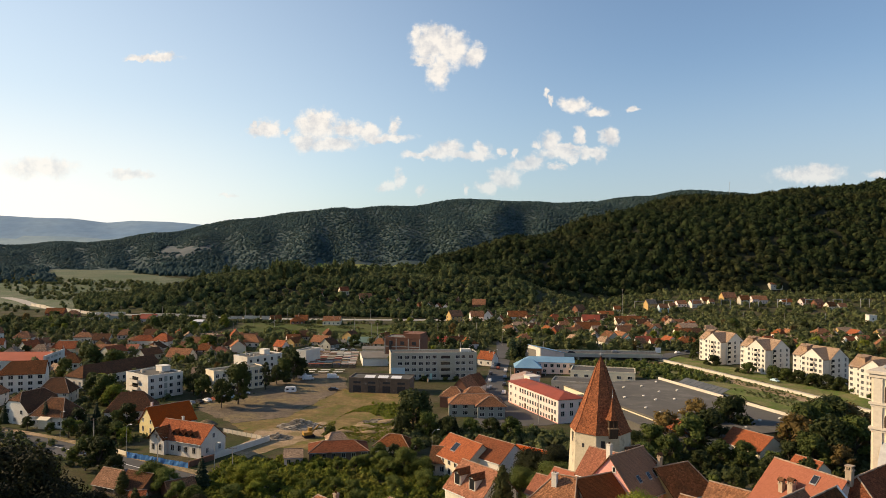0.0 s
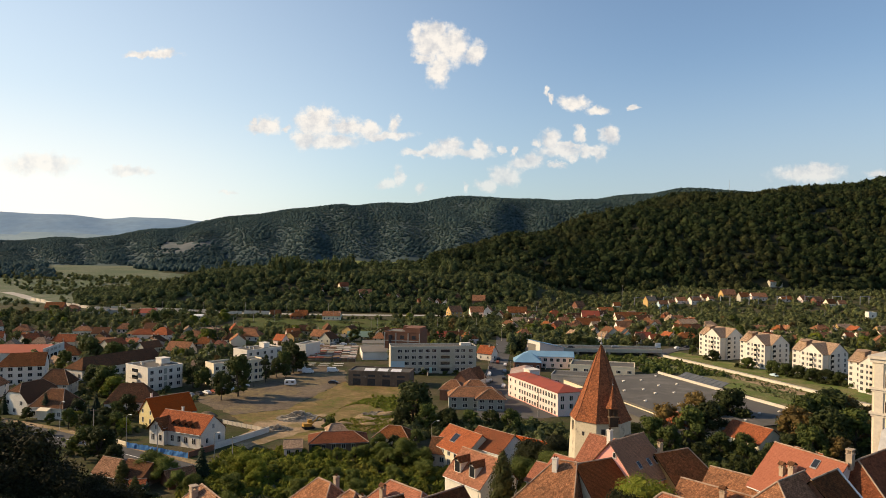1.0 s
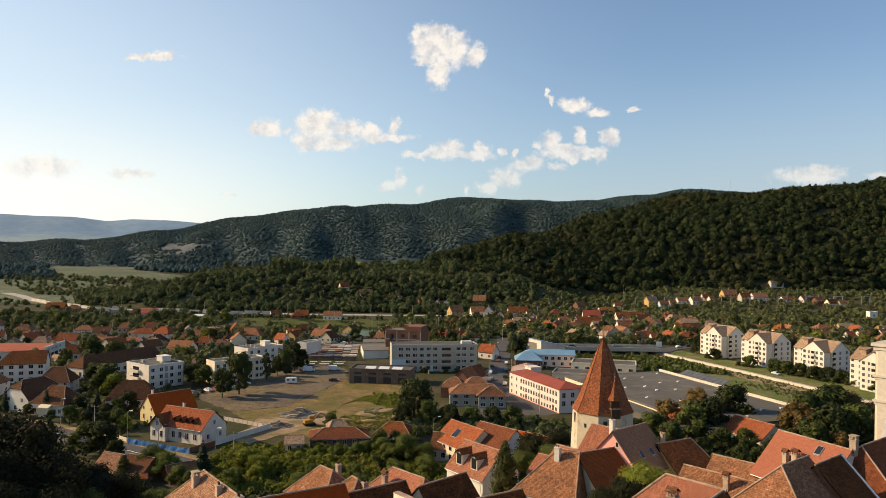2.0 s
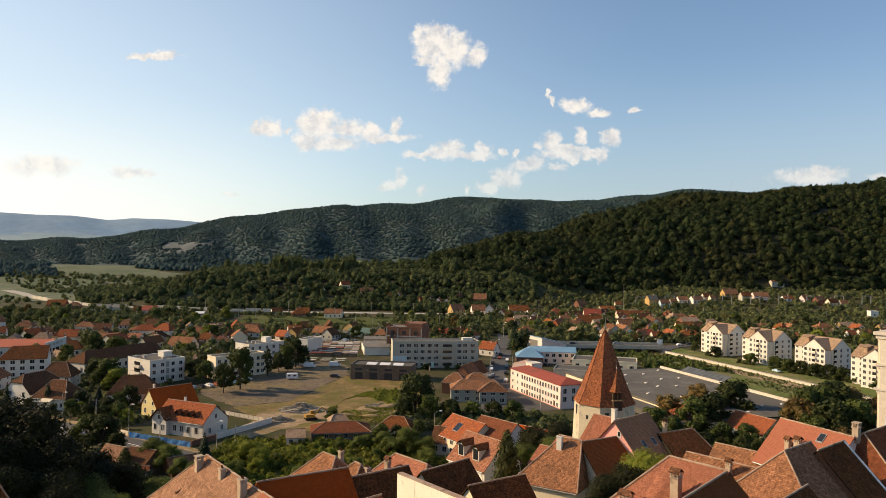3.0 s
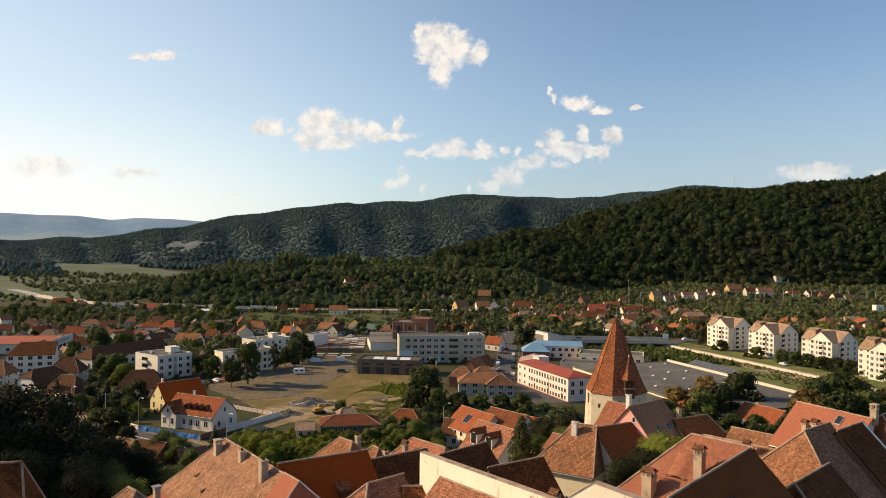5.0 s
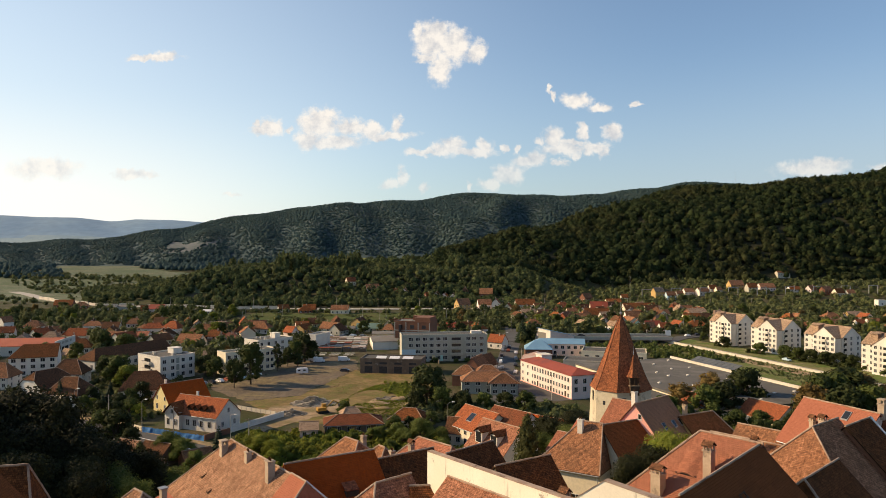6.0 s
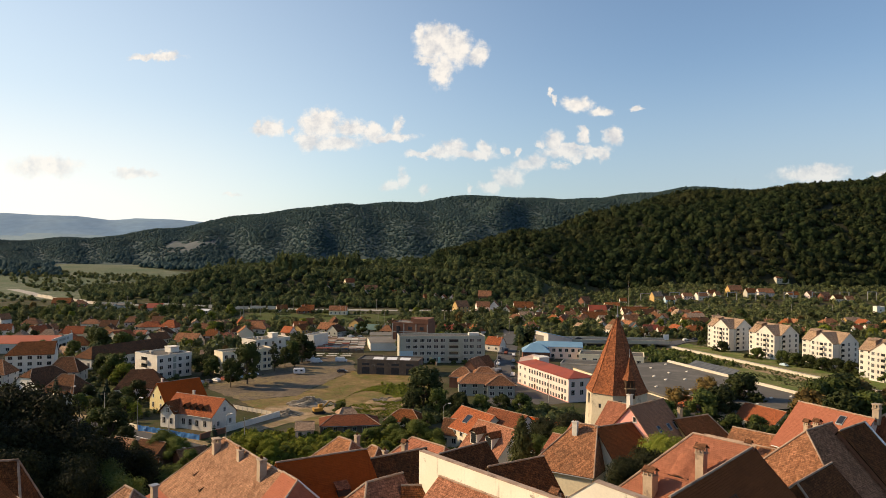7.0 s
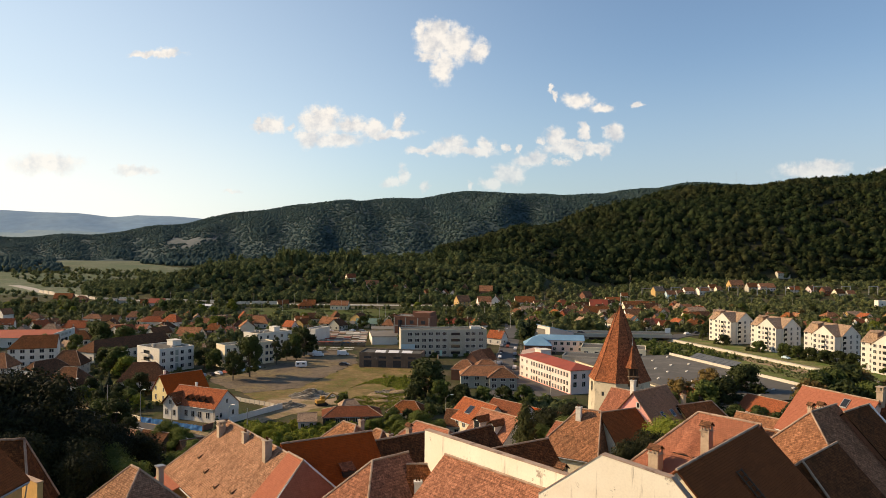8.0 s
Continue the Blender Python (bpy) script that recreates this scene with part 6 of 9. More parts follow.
house("reddish brick cottage with a dark brown tile roof", -116.5, 601.8, 0, 10.2, 7.4, G(-116.5, 601.8) + 2.6, 3.8, (0, 0), roof=TILE_BROWN, wall=BRICKWALL, wins=(("f", 3, 1, .9, 2.6, .95, 1.2, 1),), chims=((-2.5, -0.7, 0.6, .6, "block"),), group=TOWN, fine=False)
house("cream house with a green sheet roof", -53.3, 467.7, 0, 15.2, 10.0, G(-53.3, 467.7) + 2.6, 2.7, (0, 0), roof=SHEET_GREEN, wall=CREAM, wins=(("f", 4, 1, .9, 2.6, .95, 1.2, 1),), group=TOWN, fine=False)
house("white cottage with a pale flat roof", -64.7, 464.3, 0, 6.3, 5.5, G(-64.7, 464.3) + 2.6, 1.2, (0, 0), roof=FELT, wall=WHITE, wins=(("f", 2, 1, .9, 2.6, .95, 1.2, 1),), group=TOWN, fine=False)
house("pale rose cottage with a weathered clay tile roof", -45.5, 720.5, 80, 8.5, 6.2, G(-45.5, 720.5) + 3.0, 3.4, (0, 0), roof=TILE_OLD, wall=ROSE, wins=(("f", 2, 1, .9, 2.6, .95, 1.2, 1), ("l", 1, 1, .9, 2.6, .9, 1.2, 1)), chims=((-0.6, -0.3, 0.5, .6, "block"),), group=TOWN, fine=False)
house("reddish brick cottage with a dark brown tile roof", -22.5, 714.3, 30, 7.6, 5.5, G(-22.5, 714.3) + 2.6, 3.0, (0, 0), roof=TILE_BROWN, wall=BRICKWALL, wins=(("f", 2, 1, .9, 2.6, .95, 1.2, 1), ("l", 1, 1, .9, 2.6, .9, 1.2, 1)), chims=((-0.3, -0.5, 0.5, .6, "block"),), group=TOWN, fine=False)
house("white cottage with a weathered clay tile roof", -14.4, 712.8, 75, 8.2, 5.9, G(-14.4, 712.8) + 3.4, 3.3, (0, 0), roof=TILE_OLD, wall=WHITE, wins=(("f", 2, 1, .9, 2.6, .95, 1.2, 1), ("l", 1, 1, .9, 2.6, .9, 1.2, 1)), group=TOWN, fine=False)
house("cream cottage with a bright orange tile roof", -101.3, 738.7, 30, 9.5, 6.8, G(-101.3, 738.7) + 4.2, 3.7, (0, 0), roof=TILE_ORANGE, wall=CREAM, wins=(("f", 2, 1, .9, 2.6, .95, 1.2, 1), ("l", 1, 1, .9, 2.6, .9, 1.2, 1)), group=TOWN, fine=False)
house("pale rose cottage with a weathered clay tile roof", -124.7, 733.8, 10, 8.3, 6.0, G(-124.7, 733.8) + 2.7, 2.9, (0, 0), roof=TILE_OLD, wall=ROSE, wins=(("f", 2, 1, .9, 2.6, .95, 1.2, 1),), chims=((-1.5, -0.7, 0.7, .6, "block"),), group=TOWN, fine=False)
house("pale rose house with a weathered clay tile roof", -78.5, 726.0, 20, 12.8, 9.2, G(-78.5, 726.0) + 3.4, 3.9, (0, 0), roof=TILE_OLD, wall=ROSE, wins=(("f", 3, 1, .9, 2.6, .95, 1.2, 1), ("r", 2, 1, .9, 2.6, .9, 1.2, 1)), group=TOWN, fine=False)
house("reddish brick cottage with a dark brown tile roof", -53.3, 720.5, 20, 6.7, 5.5, G(-53.3, 720.5) + 3.0, 2.8, (0, 0), roof=TILE_BROWN, wall=BRICKWALL, wins=(("f", 2, 1, .9, 2.6, .95, 1.2, 1), ("r", 1, 1, .9, 2.6, .9, 1.2, 1)), chims=((-1.3, 0.0, 0.8, .6, "block"),), group=TOWN, fine=False)
house("cream cottage with a weathered clay tile roof", -40.0, 460.2, -10, 7.6, 5.5, G(-40.0, 460.2) + 2.6, 3.0, (2.5, 2.5), roof=TILE_OLD, wall=CREAM, wins=(("f", 2, 1, .9, 2.6, .95, 1.2, 1),), chims=((1.9, -0.0, 0.6, .6, "block"),), group=TOWN, fine=False)
house("ochre cottage with a dark brown tile roof", -12.3, 474.6, 60, 5.0, 5.5, G(-12.3, 474.6) + 2.6, 3.0, (0, 0), roof=TILE_BROWN, wall=OCHRE, wins=(("f", 2, 1, .9, 2.6, .95, 1.2, 1), ("l", 1, 1, .9, 2.6, .9, 1.2, 1)), chims=((-1.2, -0.1, 0.6, .6, "block"),), group=TOWN, fine=False)
house("grey cottage with a weathered clay tile roof", -14.8, 710.6, 80, 6.3, 5.5, G(-14.8, 710.6) + 4.1, 3.0, (0, 0), roof=TILE_OLD, wall=GREYWALL, wins=(("f", 2, 1, .9, 2.6, .95, 1.2, 1), ("l", 1, 1, .9, 2.6, .9, 1.2, 1)), chims=((1.0, -0.0, 0.5, .6, "block"),), group=TOWN, fine=False)
house("pale rose cottage with a dark brown tile roof", -6.5, 708.4, 75, 7.4, 5.5, G(-6.5, 708.4) + 4.1, 3.0, (0, 0), roof=TILE_BROWN, wall=ROSE, wins=(("f", 2, 1, .9, 2.6, .95, 1.2, 1), ("l", 1, 1, .9, 2.6, .9, 1.2, 1)), chims=((-1.0, -0.5, 0.6, .6, "block"),), group=TOWN, fine=False)
house("pale rose cottage with a dark brown tile roof", 1.7, 704.6, 80, 7.9, 5.7, G(1.7, 704.6) + 4.8, 3.1, (0, 0), roof=TILE_BROWN, wall=ROSE, wins=(("f", 2, 2, .9, 2.6, .95, 1.2, 1), ("l", 1, 2, .9, 2.6, .9, 1.2, 1)), chims=((-1.4, -0.7, 0.9, .6, "block"),), group=TOWN, fine=False)
house("reddish brick cottage with a weathered clay tile roof", 12.8, 727.3, 80, 9.1, 6.5, G(12.8, 727.3) + 3.0, 3.6, (0, 0), roof=TILE_OLD, wall=BRICKWALL, wins=(("f", 2, 1, .9, 2.6, .95, 1.2, 1), ("l", 1, 1, .9, 2.6, .9, 1.2, 1)), chims=((2.2, -0.2, 0.9, .6, "block"),), group=TOWN, fine=False)
house("reddish brick house with a weathered clay tile roof", 33.4, 716.5, -5, 12.4, 8.9, G(33.4, 716.5) + 4.5, 4.9, (0, 0), roof=TILE_OLD, wall=BRICKWALL, wins=(("f", 3, 1, .9, 2.6, .95, 1.2, 1),), chims=((1.8, 0.4, 0.7, .6, "block"),), group=TOWN, fine=False)
house("ochre house with a weathered clay tile roof", 8.7, 620.7, 30, 11.5, 8.3, G(8.7, 620.7) + 5.5, 4.5, (0, 0), roof=TILE_OLD, wall=OCHRE, wins=(("f", 3, 2, .9, 2.6, .95, 1.2, 1), ("l", 2, 2, .9, 2.6, .9, 1.2, 1)), group=TOWN, fine=False)
house("pale rose house with a weathered clay tile roof", 27.7, 633.5, 10, 11.6, 8.4, G(27.7, 633.5) + 4.3, 4.3, (0, 0), roof=TILE_OLD, wall=ROSE, wins=(("f", 3, 1, .9, 2.6, .95, 1.2, 1),), group=TOWN, fine=False)
house("white cottage with a weathered clay tile roof", 37.2, 623.4, 80, 8.9, 6.4, G(37.2, 623.4) + 6.5, 3.5, (0, 0), roof=TILE_OLD, wall=WHITE, wins=(("f", 2, 2, .9, 2.6, .95, 1.2, 1), ("l", 1, 2, .9, 2.6, .9, 1.2, 1)), chims=((1.8, 0.7, 0.6, .6, "block"),), group=TOWN, fine=False)
house("cream cottage with a bright orange tile roof", 46.1, 605.7, 75, 9.0, 6.4, G(46.1, 605.7) + 4.1, 3.2, (0, 0), roof=TILE_ORANGE, wall=CREAM, wins=(("f", 2, 1, .9, 2.6, .95, 1.2, 1), ("l", 1, 1, .9, 2.6, .9, 1.2, 1)), chims=((1.3, 0.2, 0.8, .6, "block"),), group=TOWN, fine=False)
house("white house with a dark brown tile roof", 62.9, 638.1, 3, 16.7, 10.0, G(62.9, 638.1) + 4.0, 4.6, (0, 0), roof=TILE_BROWN, wall=WHITE, wins=(("f", 5, 1, .9, 2.6, .95, 1.2, 1),), chims=((1.3, 0.3, 0.6, .6, "block"),), group=TOWN, fine=False)
house("cream house with a faded tan tile roof", 58.4, 573.8, 10, 11.6, 8.4, G(58.4, 573.8) + 2.6, 2.9, (0, 0), roof=TILE_TAN, wall=CREAM, wins=(("f", 3, 1, .9, 2.6, .95, 1.2, 1),), chims=((2.6, -0.7, 0.9, .6, "block"),), group=TOWN, fine=False)
house("cream cottage with a weathered clay tile roof", 68.7, 559.6, 20, 9.5, 6.8, G(68.7, 559.6) + 2.6, 3.8, (0, 0), roof=TILE_OLD, wall=CREAM, wins=(("f", 2, 1, .9, 2.6, .95, 1.2, 1), ("r", 1, 1, .9, 2.6, .9, 1.2, 1)), chims=((0.8, -0.7, 0.9, .6, "block"),), group=TOWN, fine=False)
house("white cottage with a dark brown tile roof", 78.2, 572.2, 75, 7.5, 5.5, G(78.2, 572.2) + 3.0, 2.7, (0, 0), roof=TILE_BROWN, wall=WHITE, wins=(("f", 2, 1, .9, 2.6, .95, 1.2, 1), ("l", 1, 1, .9, 2.6, .9, 1.2, 1)), group=TOWN, fine=False)
house("pale rose house with a weathered clay tile roof", 81.8, 534.9, 60, 11.5, 8.3, G(81.8, 534.9) + 3.6, 3.7, (0, 0), roof=TILE_OLD, wall=ROSE, wins=(("f", 3, 1, .9, 2.6, .95, 1.2, 1), ("l", 2, 1, .9, 2.6, .9, 1.2, 1)), chims=((1.0, -0.7, 0.6, .6, "block"),), group=TOWN, fine=False)
house("reddish brick cottage with a weathered clay tile roof", 91.6, 532.4, 5, 8.4, 6.1, G(91.6, 532.4) + 2.6, 3.3, (0, 0), roof=TILE_OLD, wall=BRICKWALL, wins=(("f", 2, 1, .9, 2.6, .95, 1.2, 1),), chims=((0.3, 0.4, 0.9, .6, "block"),), group=TOWN, fine=False)
house("cream house with a red sheet roof", 118.5, 597.6, -4, 13.7, 9.9, G(118.5, 597.6) + 5.0, 4.5, (0, 0), roof=SHEET_RED, wall=CREAM, wins=(("f", 4, 2, .9, 2.6, .95, 1.2, 1),), group=TOWN, fine=False)
house("reddish brick cottage with a weathered clay tile roof", 129.4, 711.3, 35, 10.3, 7.4, G(129.4, 711.3) + 4.1, 4.1, (0, 0), roof=TILE_OLD, wall=BRICKWALL, wins=(("f", 3, 1, .9, 2.6, .95, 1.2, 1), ("l", 2, 1, .9, 2.6, .9, 1.2, 1)), group=TOWN, fine=False)
house("pale rose house with a dark brown tile roof", 108.2, 555.9, 5, 18.5, 10.0, G(108.2, 555.9) + 3.2, 4.4, (0, 0), roof=TILE_BROWN, wall=ROSE, wins=(("f", 5, 1, .9, 2.6, .95, 1.2, 1),), chims=((-4.5, 0.6, 0.5, .6, "block"),), group=TOWN, fine=False)
house("cream cottage with a dark brown tile roof", 107.4, 525.7, 70, 9.4, 6.8, G(107.4, 525.7) + 2.6, 3.2, (0, 0), roof=TILE_BROWN, wall=CREAM, wins=(("f", 2, 1, .9, 2.6, .95, 1.2, 1), ("l", 1, 1, .9, 2.6, .9, 1.2, 1)), chims=((1.3, 0.6, 0.7, .6, "block"),), group=TOWN, fine=False)
house("pale rose cottage with a weathered clay tile roof", 129.4, 532.0, 8, 11.0, 7.9, G(129.4, 532.0) + 3.6, 4.3, (0, 0), roof=TILE_OLD, wall=ROSE, wins=(("f", 3, 1, .9, 2.6, .95, 1.2, 1),), chims=((-1.6, 0.3, 0.6, .6, "block"),), group=TOWN, fine=False)
house("mint green cottage with a weathered clay tile roof", 122.8, 491.3, 75, 7.0, 5.5, G(122.8, 491.3) + 2.8, 3.0, (0, 0), roof=TILE_OLD, wall=MINT, wins=(("f", 2, 1, .9, 2.6, .95, 1.2, 1), ("l", 1, 1, .9, 2.6, .9, 1.2, 1)), chims=((1.0, -0.0, 0.7, .6, "block"),), group=TOWN, fine=False)
house("white cottage with a weathered clay tile roof", 124.6, 470.0, 20, 6.6, 5.5, G(124.6, 470.0) + 3.4, 3.0, (0, 0), roof=TILE_OLD, wall=WHITE, wins=(("f", 2, 1, .9, 2.6, .95, 1.2, 1), ("r", 1, 1, .9, 2.6, .9, 1.2, 1)), group=TOWN, fine=False)
house("pale rose house with a dark brown tile roof", 154.9, 613.5, 4, 26.6, 10.0, G(154.9, 613.5) + 2.6, 4.7, (0, 0), roof=TILE_BROWN, wall=ROSE, wins=(("f", 8, 1, .9, 2.6, .95, 1.2, 1),), group=TOWN, fine=False)
house("cream house with a dark brown tile roof", 148.6, 680.8, 4, 13.6, 9.8, G(148.6, 680.8) + 3.0, 2.8, (0, 0), roof=TILE_BROWN, wall=CREAM, wins=(("f", 4, 1, .9, 2.6, .95, 1.2, 1),), chims=((-0.1, 0.6, 0.7, .6, "block"),), group=TOWN, fine=False)
house("white cottage with a dark brown tile roof", 170.6, 730.7, 4, 6.4, 5.5, G(170.6, 730.7) + 3.4, 3.0, (0, 0), roof=TILE_BROWN, wall=WHITE, wins=(("f", 2, 1, .9, 2.6, .95, 1.2, 1),), group=TOWN, fine=False)
house("cream cottage with a red sheet roof", 0.3, 471.4, 0, 9.0, 6.5, G(0.3, 471.4) + 3.0, 2.6, (0, 0), roof=SHEET_RED, wall=CREAM, wins=(("f", 2, 1, .9, 2.6, .95, 1.2, 1),), chims=((1.2, 0.0, 0.5, .6, "block"),), group=TOWN, fine=False)
house("ochre house with a dark brown tile roof", 7.6, 472.4, 40, 12.0, 8.6, G(7.6, 472.4) + 2.6, 3.4, (0, 0), roof=TILE_BROWN, wall=OCHRE, wins=(("f", 3, 1, .9, 2.6, .95, 1.2, 1), ("l", 2, 1, .9, 2.6, .9, 1.2, 1)), chims=((2.0, -0.7, 0.7, .6, "block"),), group=TOWN, fine=False)
house("white cottage with a bright orange tile roof", 23.5, 393.5, -35, 8.9, 6.4, G(23.5, 393.5) + 3.9, 3.5, (0, 0), roof=TILE_ORANGE, wall=WHITE, wins=(("f", 2, 1, .9, 2.6, .95, 1.2, 1), ("r", 1, 1, .9, 2.6, .9, 1.2, 1)), chims=((1.3, -0.3, 0.6, .6, "block"),), group=TOWN, fine=True)
house("small white house with a steep dark gable roof", 13.6, 318, 60, 8, 6.5, 4.0, 4.2, (0, 0), roof=TILE_DARK, wall=WHITE, z=0)

house("ochre cottage with a faded tan tile roof", 204.5, 733.5, 20, 10.7, 7.7, G(204.5, 733.5) + 7.4, 4.2, (0, 0), roof=TILE_TAN, wall=OCHRE, wins=(("f", 3, 2, .9, 2.6, .95, 1.2, 1), ("r", 2, 2, .9, 2.6, .9, 1.2, 1)), chims=((1.5, -0.7, 0.9, .6, "block"),), group=TOWN, fine=False)
house("pale blue cottage with a weathered clay tile roof", 214.7, 726.1, 10, 9.2, 6.6, G(214.7, 726.1) + 4.9, 3.4, (0, 0), roof=TILE_OLD, wall=PALEBLUE, wins=(("f", 2, 2, .9, 2.6, .95, 1.2, 1),), group=TOWN, fine=False)
house("grey cottage with a weathered clay tile roof", 229.4, 745.5, 10, 6.8, 5.5, G(229.4, 745.5) + 3.3, 3.0, (0, 0), roof=TILE_OLD, wall=GREYWALL, wins=(("f", 2, 1, .9, 2.6, .95, 1.2, 1),), chims=((1.1, -0.1, 0.8, .6, "block"),), group=TOWN, fine=False)
house("pale rose cottage with a weathered clay tile roof", 243.0, 760.0, 12, 10.2, 7.3, G(243.0, 760.0) + 3.4, 3.2, (0, 0), roof=TILE_OLD, wall=ROSE, wins=(("f", 3, 1, .9, 2.6, .95, 1.2, 1),), group=TOWN, fine=False)
house("white house with a weathered clay tile roof", 256.7, 757.1, 15, 11.8, 8.5, G(256.7, 757.1) + 4.2, 3.5, (0, 0), roof=TILE_OLD, wall=WHITE, wins=(("f", 3, 1, .9, 2.6, .95, 1.2, 1),), chims=((-1.9, -0.6, 0.7, .6, "block"),), group=TOWN, fine=False)
house("cream cottage with a dark brown tile roof", 275.4, 781.8, 15, 8.7, 6.3, G(275.4, 781.8) + 3.1, 3.5, (0, 0), roof=TILE_BROWN, wall=CREAM, wins=(("f", 2, 1, .9, 2.6, .95, 1.2, 1),), chims=((0.2, 0.6, 0.8, .6, "block"),), group=TOWN, fine=False)
house("cream cottage with a weathered clay tile roof", 279.0, 774.1, 15, 6.0, 5.5, G(279.0, 774.1) + 3.0, 3.0, (0, 0), roof=TILE_OLD, wall=CREAM, wins=(("f", 2, 1, .9, 2.6, .95, 1.2, 1),), group=TOWN, fine=False)
house("ochre house with a weathered clay tile roof", 303.3, 791.2, 10, 15.1, 10.0, G(303.3, 791.2) + 5.3, 5.0, (0, 0), roof=TILE_OLD, wall=OCHRE, wins=(("f", 4, 2, .9, 2.6, .95, 1.2, 1),), chims=((0.3, -0.0, 0.8, .6, "block"),), group=TOWN, fine=False)
house("grey cottage with a dark brown tile roof", 314.9, 777.7, 10, 10.6, 7.6, G(314.9, 777.7) + 5.2, 4.1, (0, 0), roof=TILE_BROWN, wall=GREYWALL, wins=(("f", 3, 2, .9, 2.6, .95, 1.2, 1),), chims=((-2.2, -0.4, 0.8, .6, "block"),), group=TOWN, fine=False)
house("pale rose house with a weathered clay tile roof", 333.4, 785.0, 6, 16.4, 10.0, G(333.4, 785.0) + 4.0, 4.1, (0, 0), roof=TILE_OLD, wall=ROSE, wins=(("f", 5, 1, .9, 2.6, .95, 1.2, 1),), chims=((2.2, 0.8, 0.8, .6, "block"),), group=TOWN, fine=False)
house("white house with a dark brown tile roof", 359.3, 777.9, 5, 11.1, 8.0, G(359.3, 777.9) + 3.1, 3.2, (0, 0), roof=TILE_BROWN, wall=WHITE, wins=(("f", 3, 1, .9, 2.6, .95, 1.2, 1),), chims=((0.6, -0.3, 0.9, .6, "block"),), group=TOWN, fine=False)
house("pale rose cottage with a weathered clay tile roof", 377.3, 777.4, 30, 10.3, 7.4, G(377.3, 777.4) + 3.0, 4.1, (0, 0), roof=TILE_OLD, wall=ROSE, wins=(("f", 3, 1, .9, 2.6, .95, 1.2, 1), ("l", 2, 1, .9, 2.6, .9, 1.2, 1)), chims=((2.1, -0.3, 0.8, .6, "block"),), group=TOWN, fine=False)
house("reddish brick cottage with a weathered clay tile roof", 384.8, 761.9, 20, 10.2, 7.4, G(384.8, 761.9) + 4.7, 4.0, (0, 0), roof=TILE_OLD, wall=BRICKWALL, wins=(("f", 3, 2, .9, 2.6, .95, 1.2, 1), ("r", 2, 2, .9, 2.6, .9, 1.2, 1)), chims=((0.6, -0.1, 0.6, .6, "block"),), group=TOWN, fine=False)
house("cream cottage with a dark brown tile roof", 392.8, 752.9, 20, 10.1, 7.3, G(392.8, 752.9) + 3.8, 4.0, (0, 0), roof=TILE_BROWN, wall=CREAM, wins=(("f", 3, 1, .9, 2.6, .95, 1.2, 1), ("r", 2, 1, .9, 2.6, .9, 1.2, 1)), chims=((-0.7, 0.3, 0.6, .6, "block"),), group=TOWN, fine=False)
house("grey cottage with a weathered clay tile roof", 404.5, 752.5, 10, 8.4, 6.0, G(404.5, 752.5) + 3.4, 3.3, (0, 0), roof=TILE_OLD, wall=GREYWALL, wins=(("f", 2, 1, .9, 2.6, .95, 1.2, 1),), group=TOWN, fine=False)
house("grey house with a dark tile roof on the hillside", 404.8, 904.9, 0, 15, 9.0, G(404.8, 904.9) + 4.4, 2.0, (0, 0), roof=TILE_DARK, wall=GREYWALL, wins=(("f", 5, 2, .9, 2.6, .95, 1.2, 1),), group=TOWN, fine=False)
house("reddish brick house with a faded tan tile roof", 182.1, 554.1, 12, 13.8, 10.0, G(182.1, 554.1) + 5.2, 2.6, (0, 0), roof=TILE_TAN, wall=BRICKWALL, wins=(("f", 4, 2, .9, 2.6, .95, 1.2, 1),), chims=((-2.2, 0.6, 0.6, .6, "block"),), group=TOWN, fine=False)
house("white cottage with a red sheet roof", 130.7, 484.2, 5, 9.7, 7.0, G(130.7, 484.2) + 2.6, 3.1, (0, 0), roof=SHEET_RED, wall=WHITE, wins=(("f", 3, 1, .9, 2.6, .95, 1.2, 1),), chims=((-0.7, 0.2, 0.5, .6, "block"),), group=TOWN, fine=False)
house("reddish brick cottage with a faded tan tile roof", 144.1, 512.1, 20, 9.2, 6.6, G(144.1, 512.1) + 3.1, 3.4, (0, 0), roof=TILE_TAN, wall=BRICKWALL, wins=(("f", 2, 1, .9, 2.6, .95, 1.2, 1), ("r", 1, 1, .9, 2.6, .9, 1.2, 1)), chims=((2.0, -0.5, 0.8, .6, "block"),), group=TOWN, fine=False)
house("reddish brick house with a dark brown tile roof", 158.5, 481.6, 0, 14.6, 10.0, G(158.5, 481.6) + 3.0, 3.2, (4.5, 4.5), roof=TILE_BROWN, wall=BRICKWALL, wins=(("f", 4, 1, .9, 2.6, .95, 1.2, 1),), chims=((-1.5, -0.8, 0.5, .6, "block"),), group=TOWN, fine=False)
house("white cottage with a bright orange tile roof", 136.6, 477.6, 8, 7.1, 5.5, G(136.6, 477.6) + 2.6, 2.6, (0, 0), roof=TILE_ORANGE, wall=WHITE, wins=(("f", 2, 1, .9, 2.6, .95, 1.2, 1),), chims=((1.2, 0.5, 0.8, .6, "block"),), group=TOWN, fine=False)
house("reddish brick house with a weathered clay tile roof", 277.5, 543.6, 10, 13.6, 9.8, G(277.5, 543.6) + 2.7, 3.4, (4.4, 4.4), roof=TILE_OLD, wall=BRICKWALL, wins=(("f", 4, 1, .9, 2.6, .95, 1.2, 1),), chims=((-2.3, 0.1, 0.7, .6, "block"),), group=TOWN, fine=False)
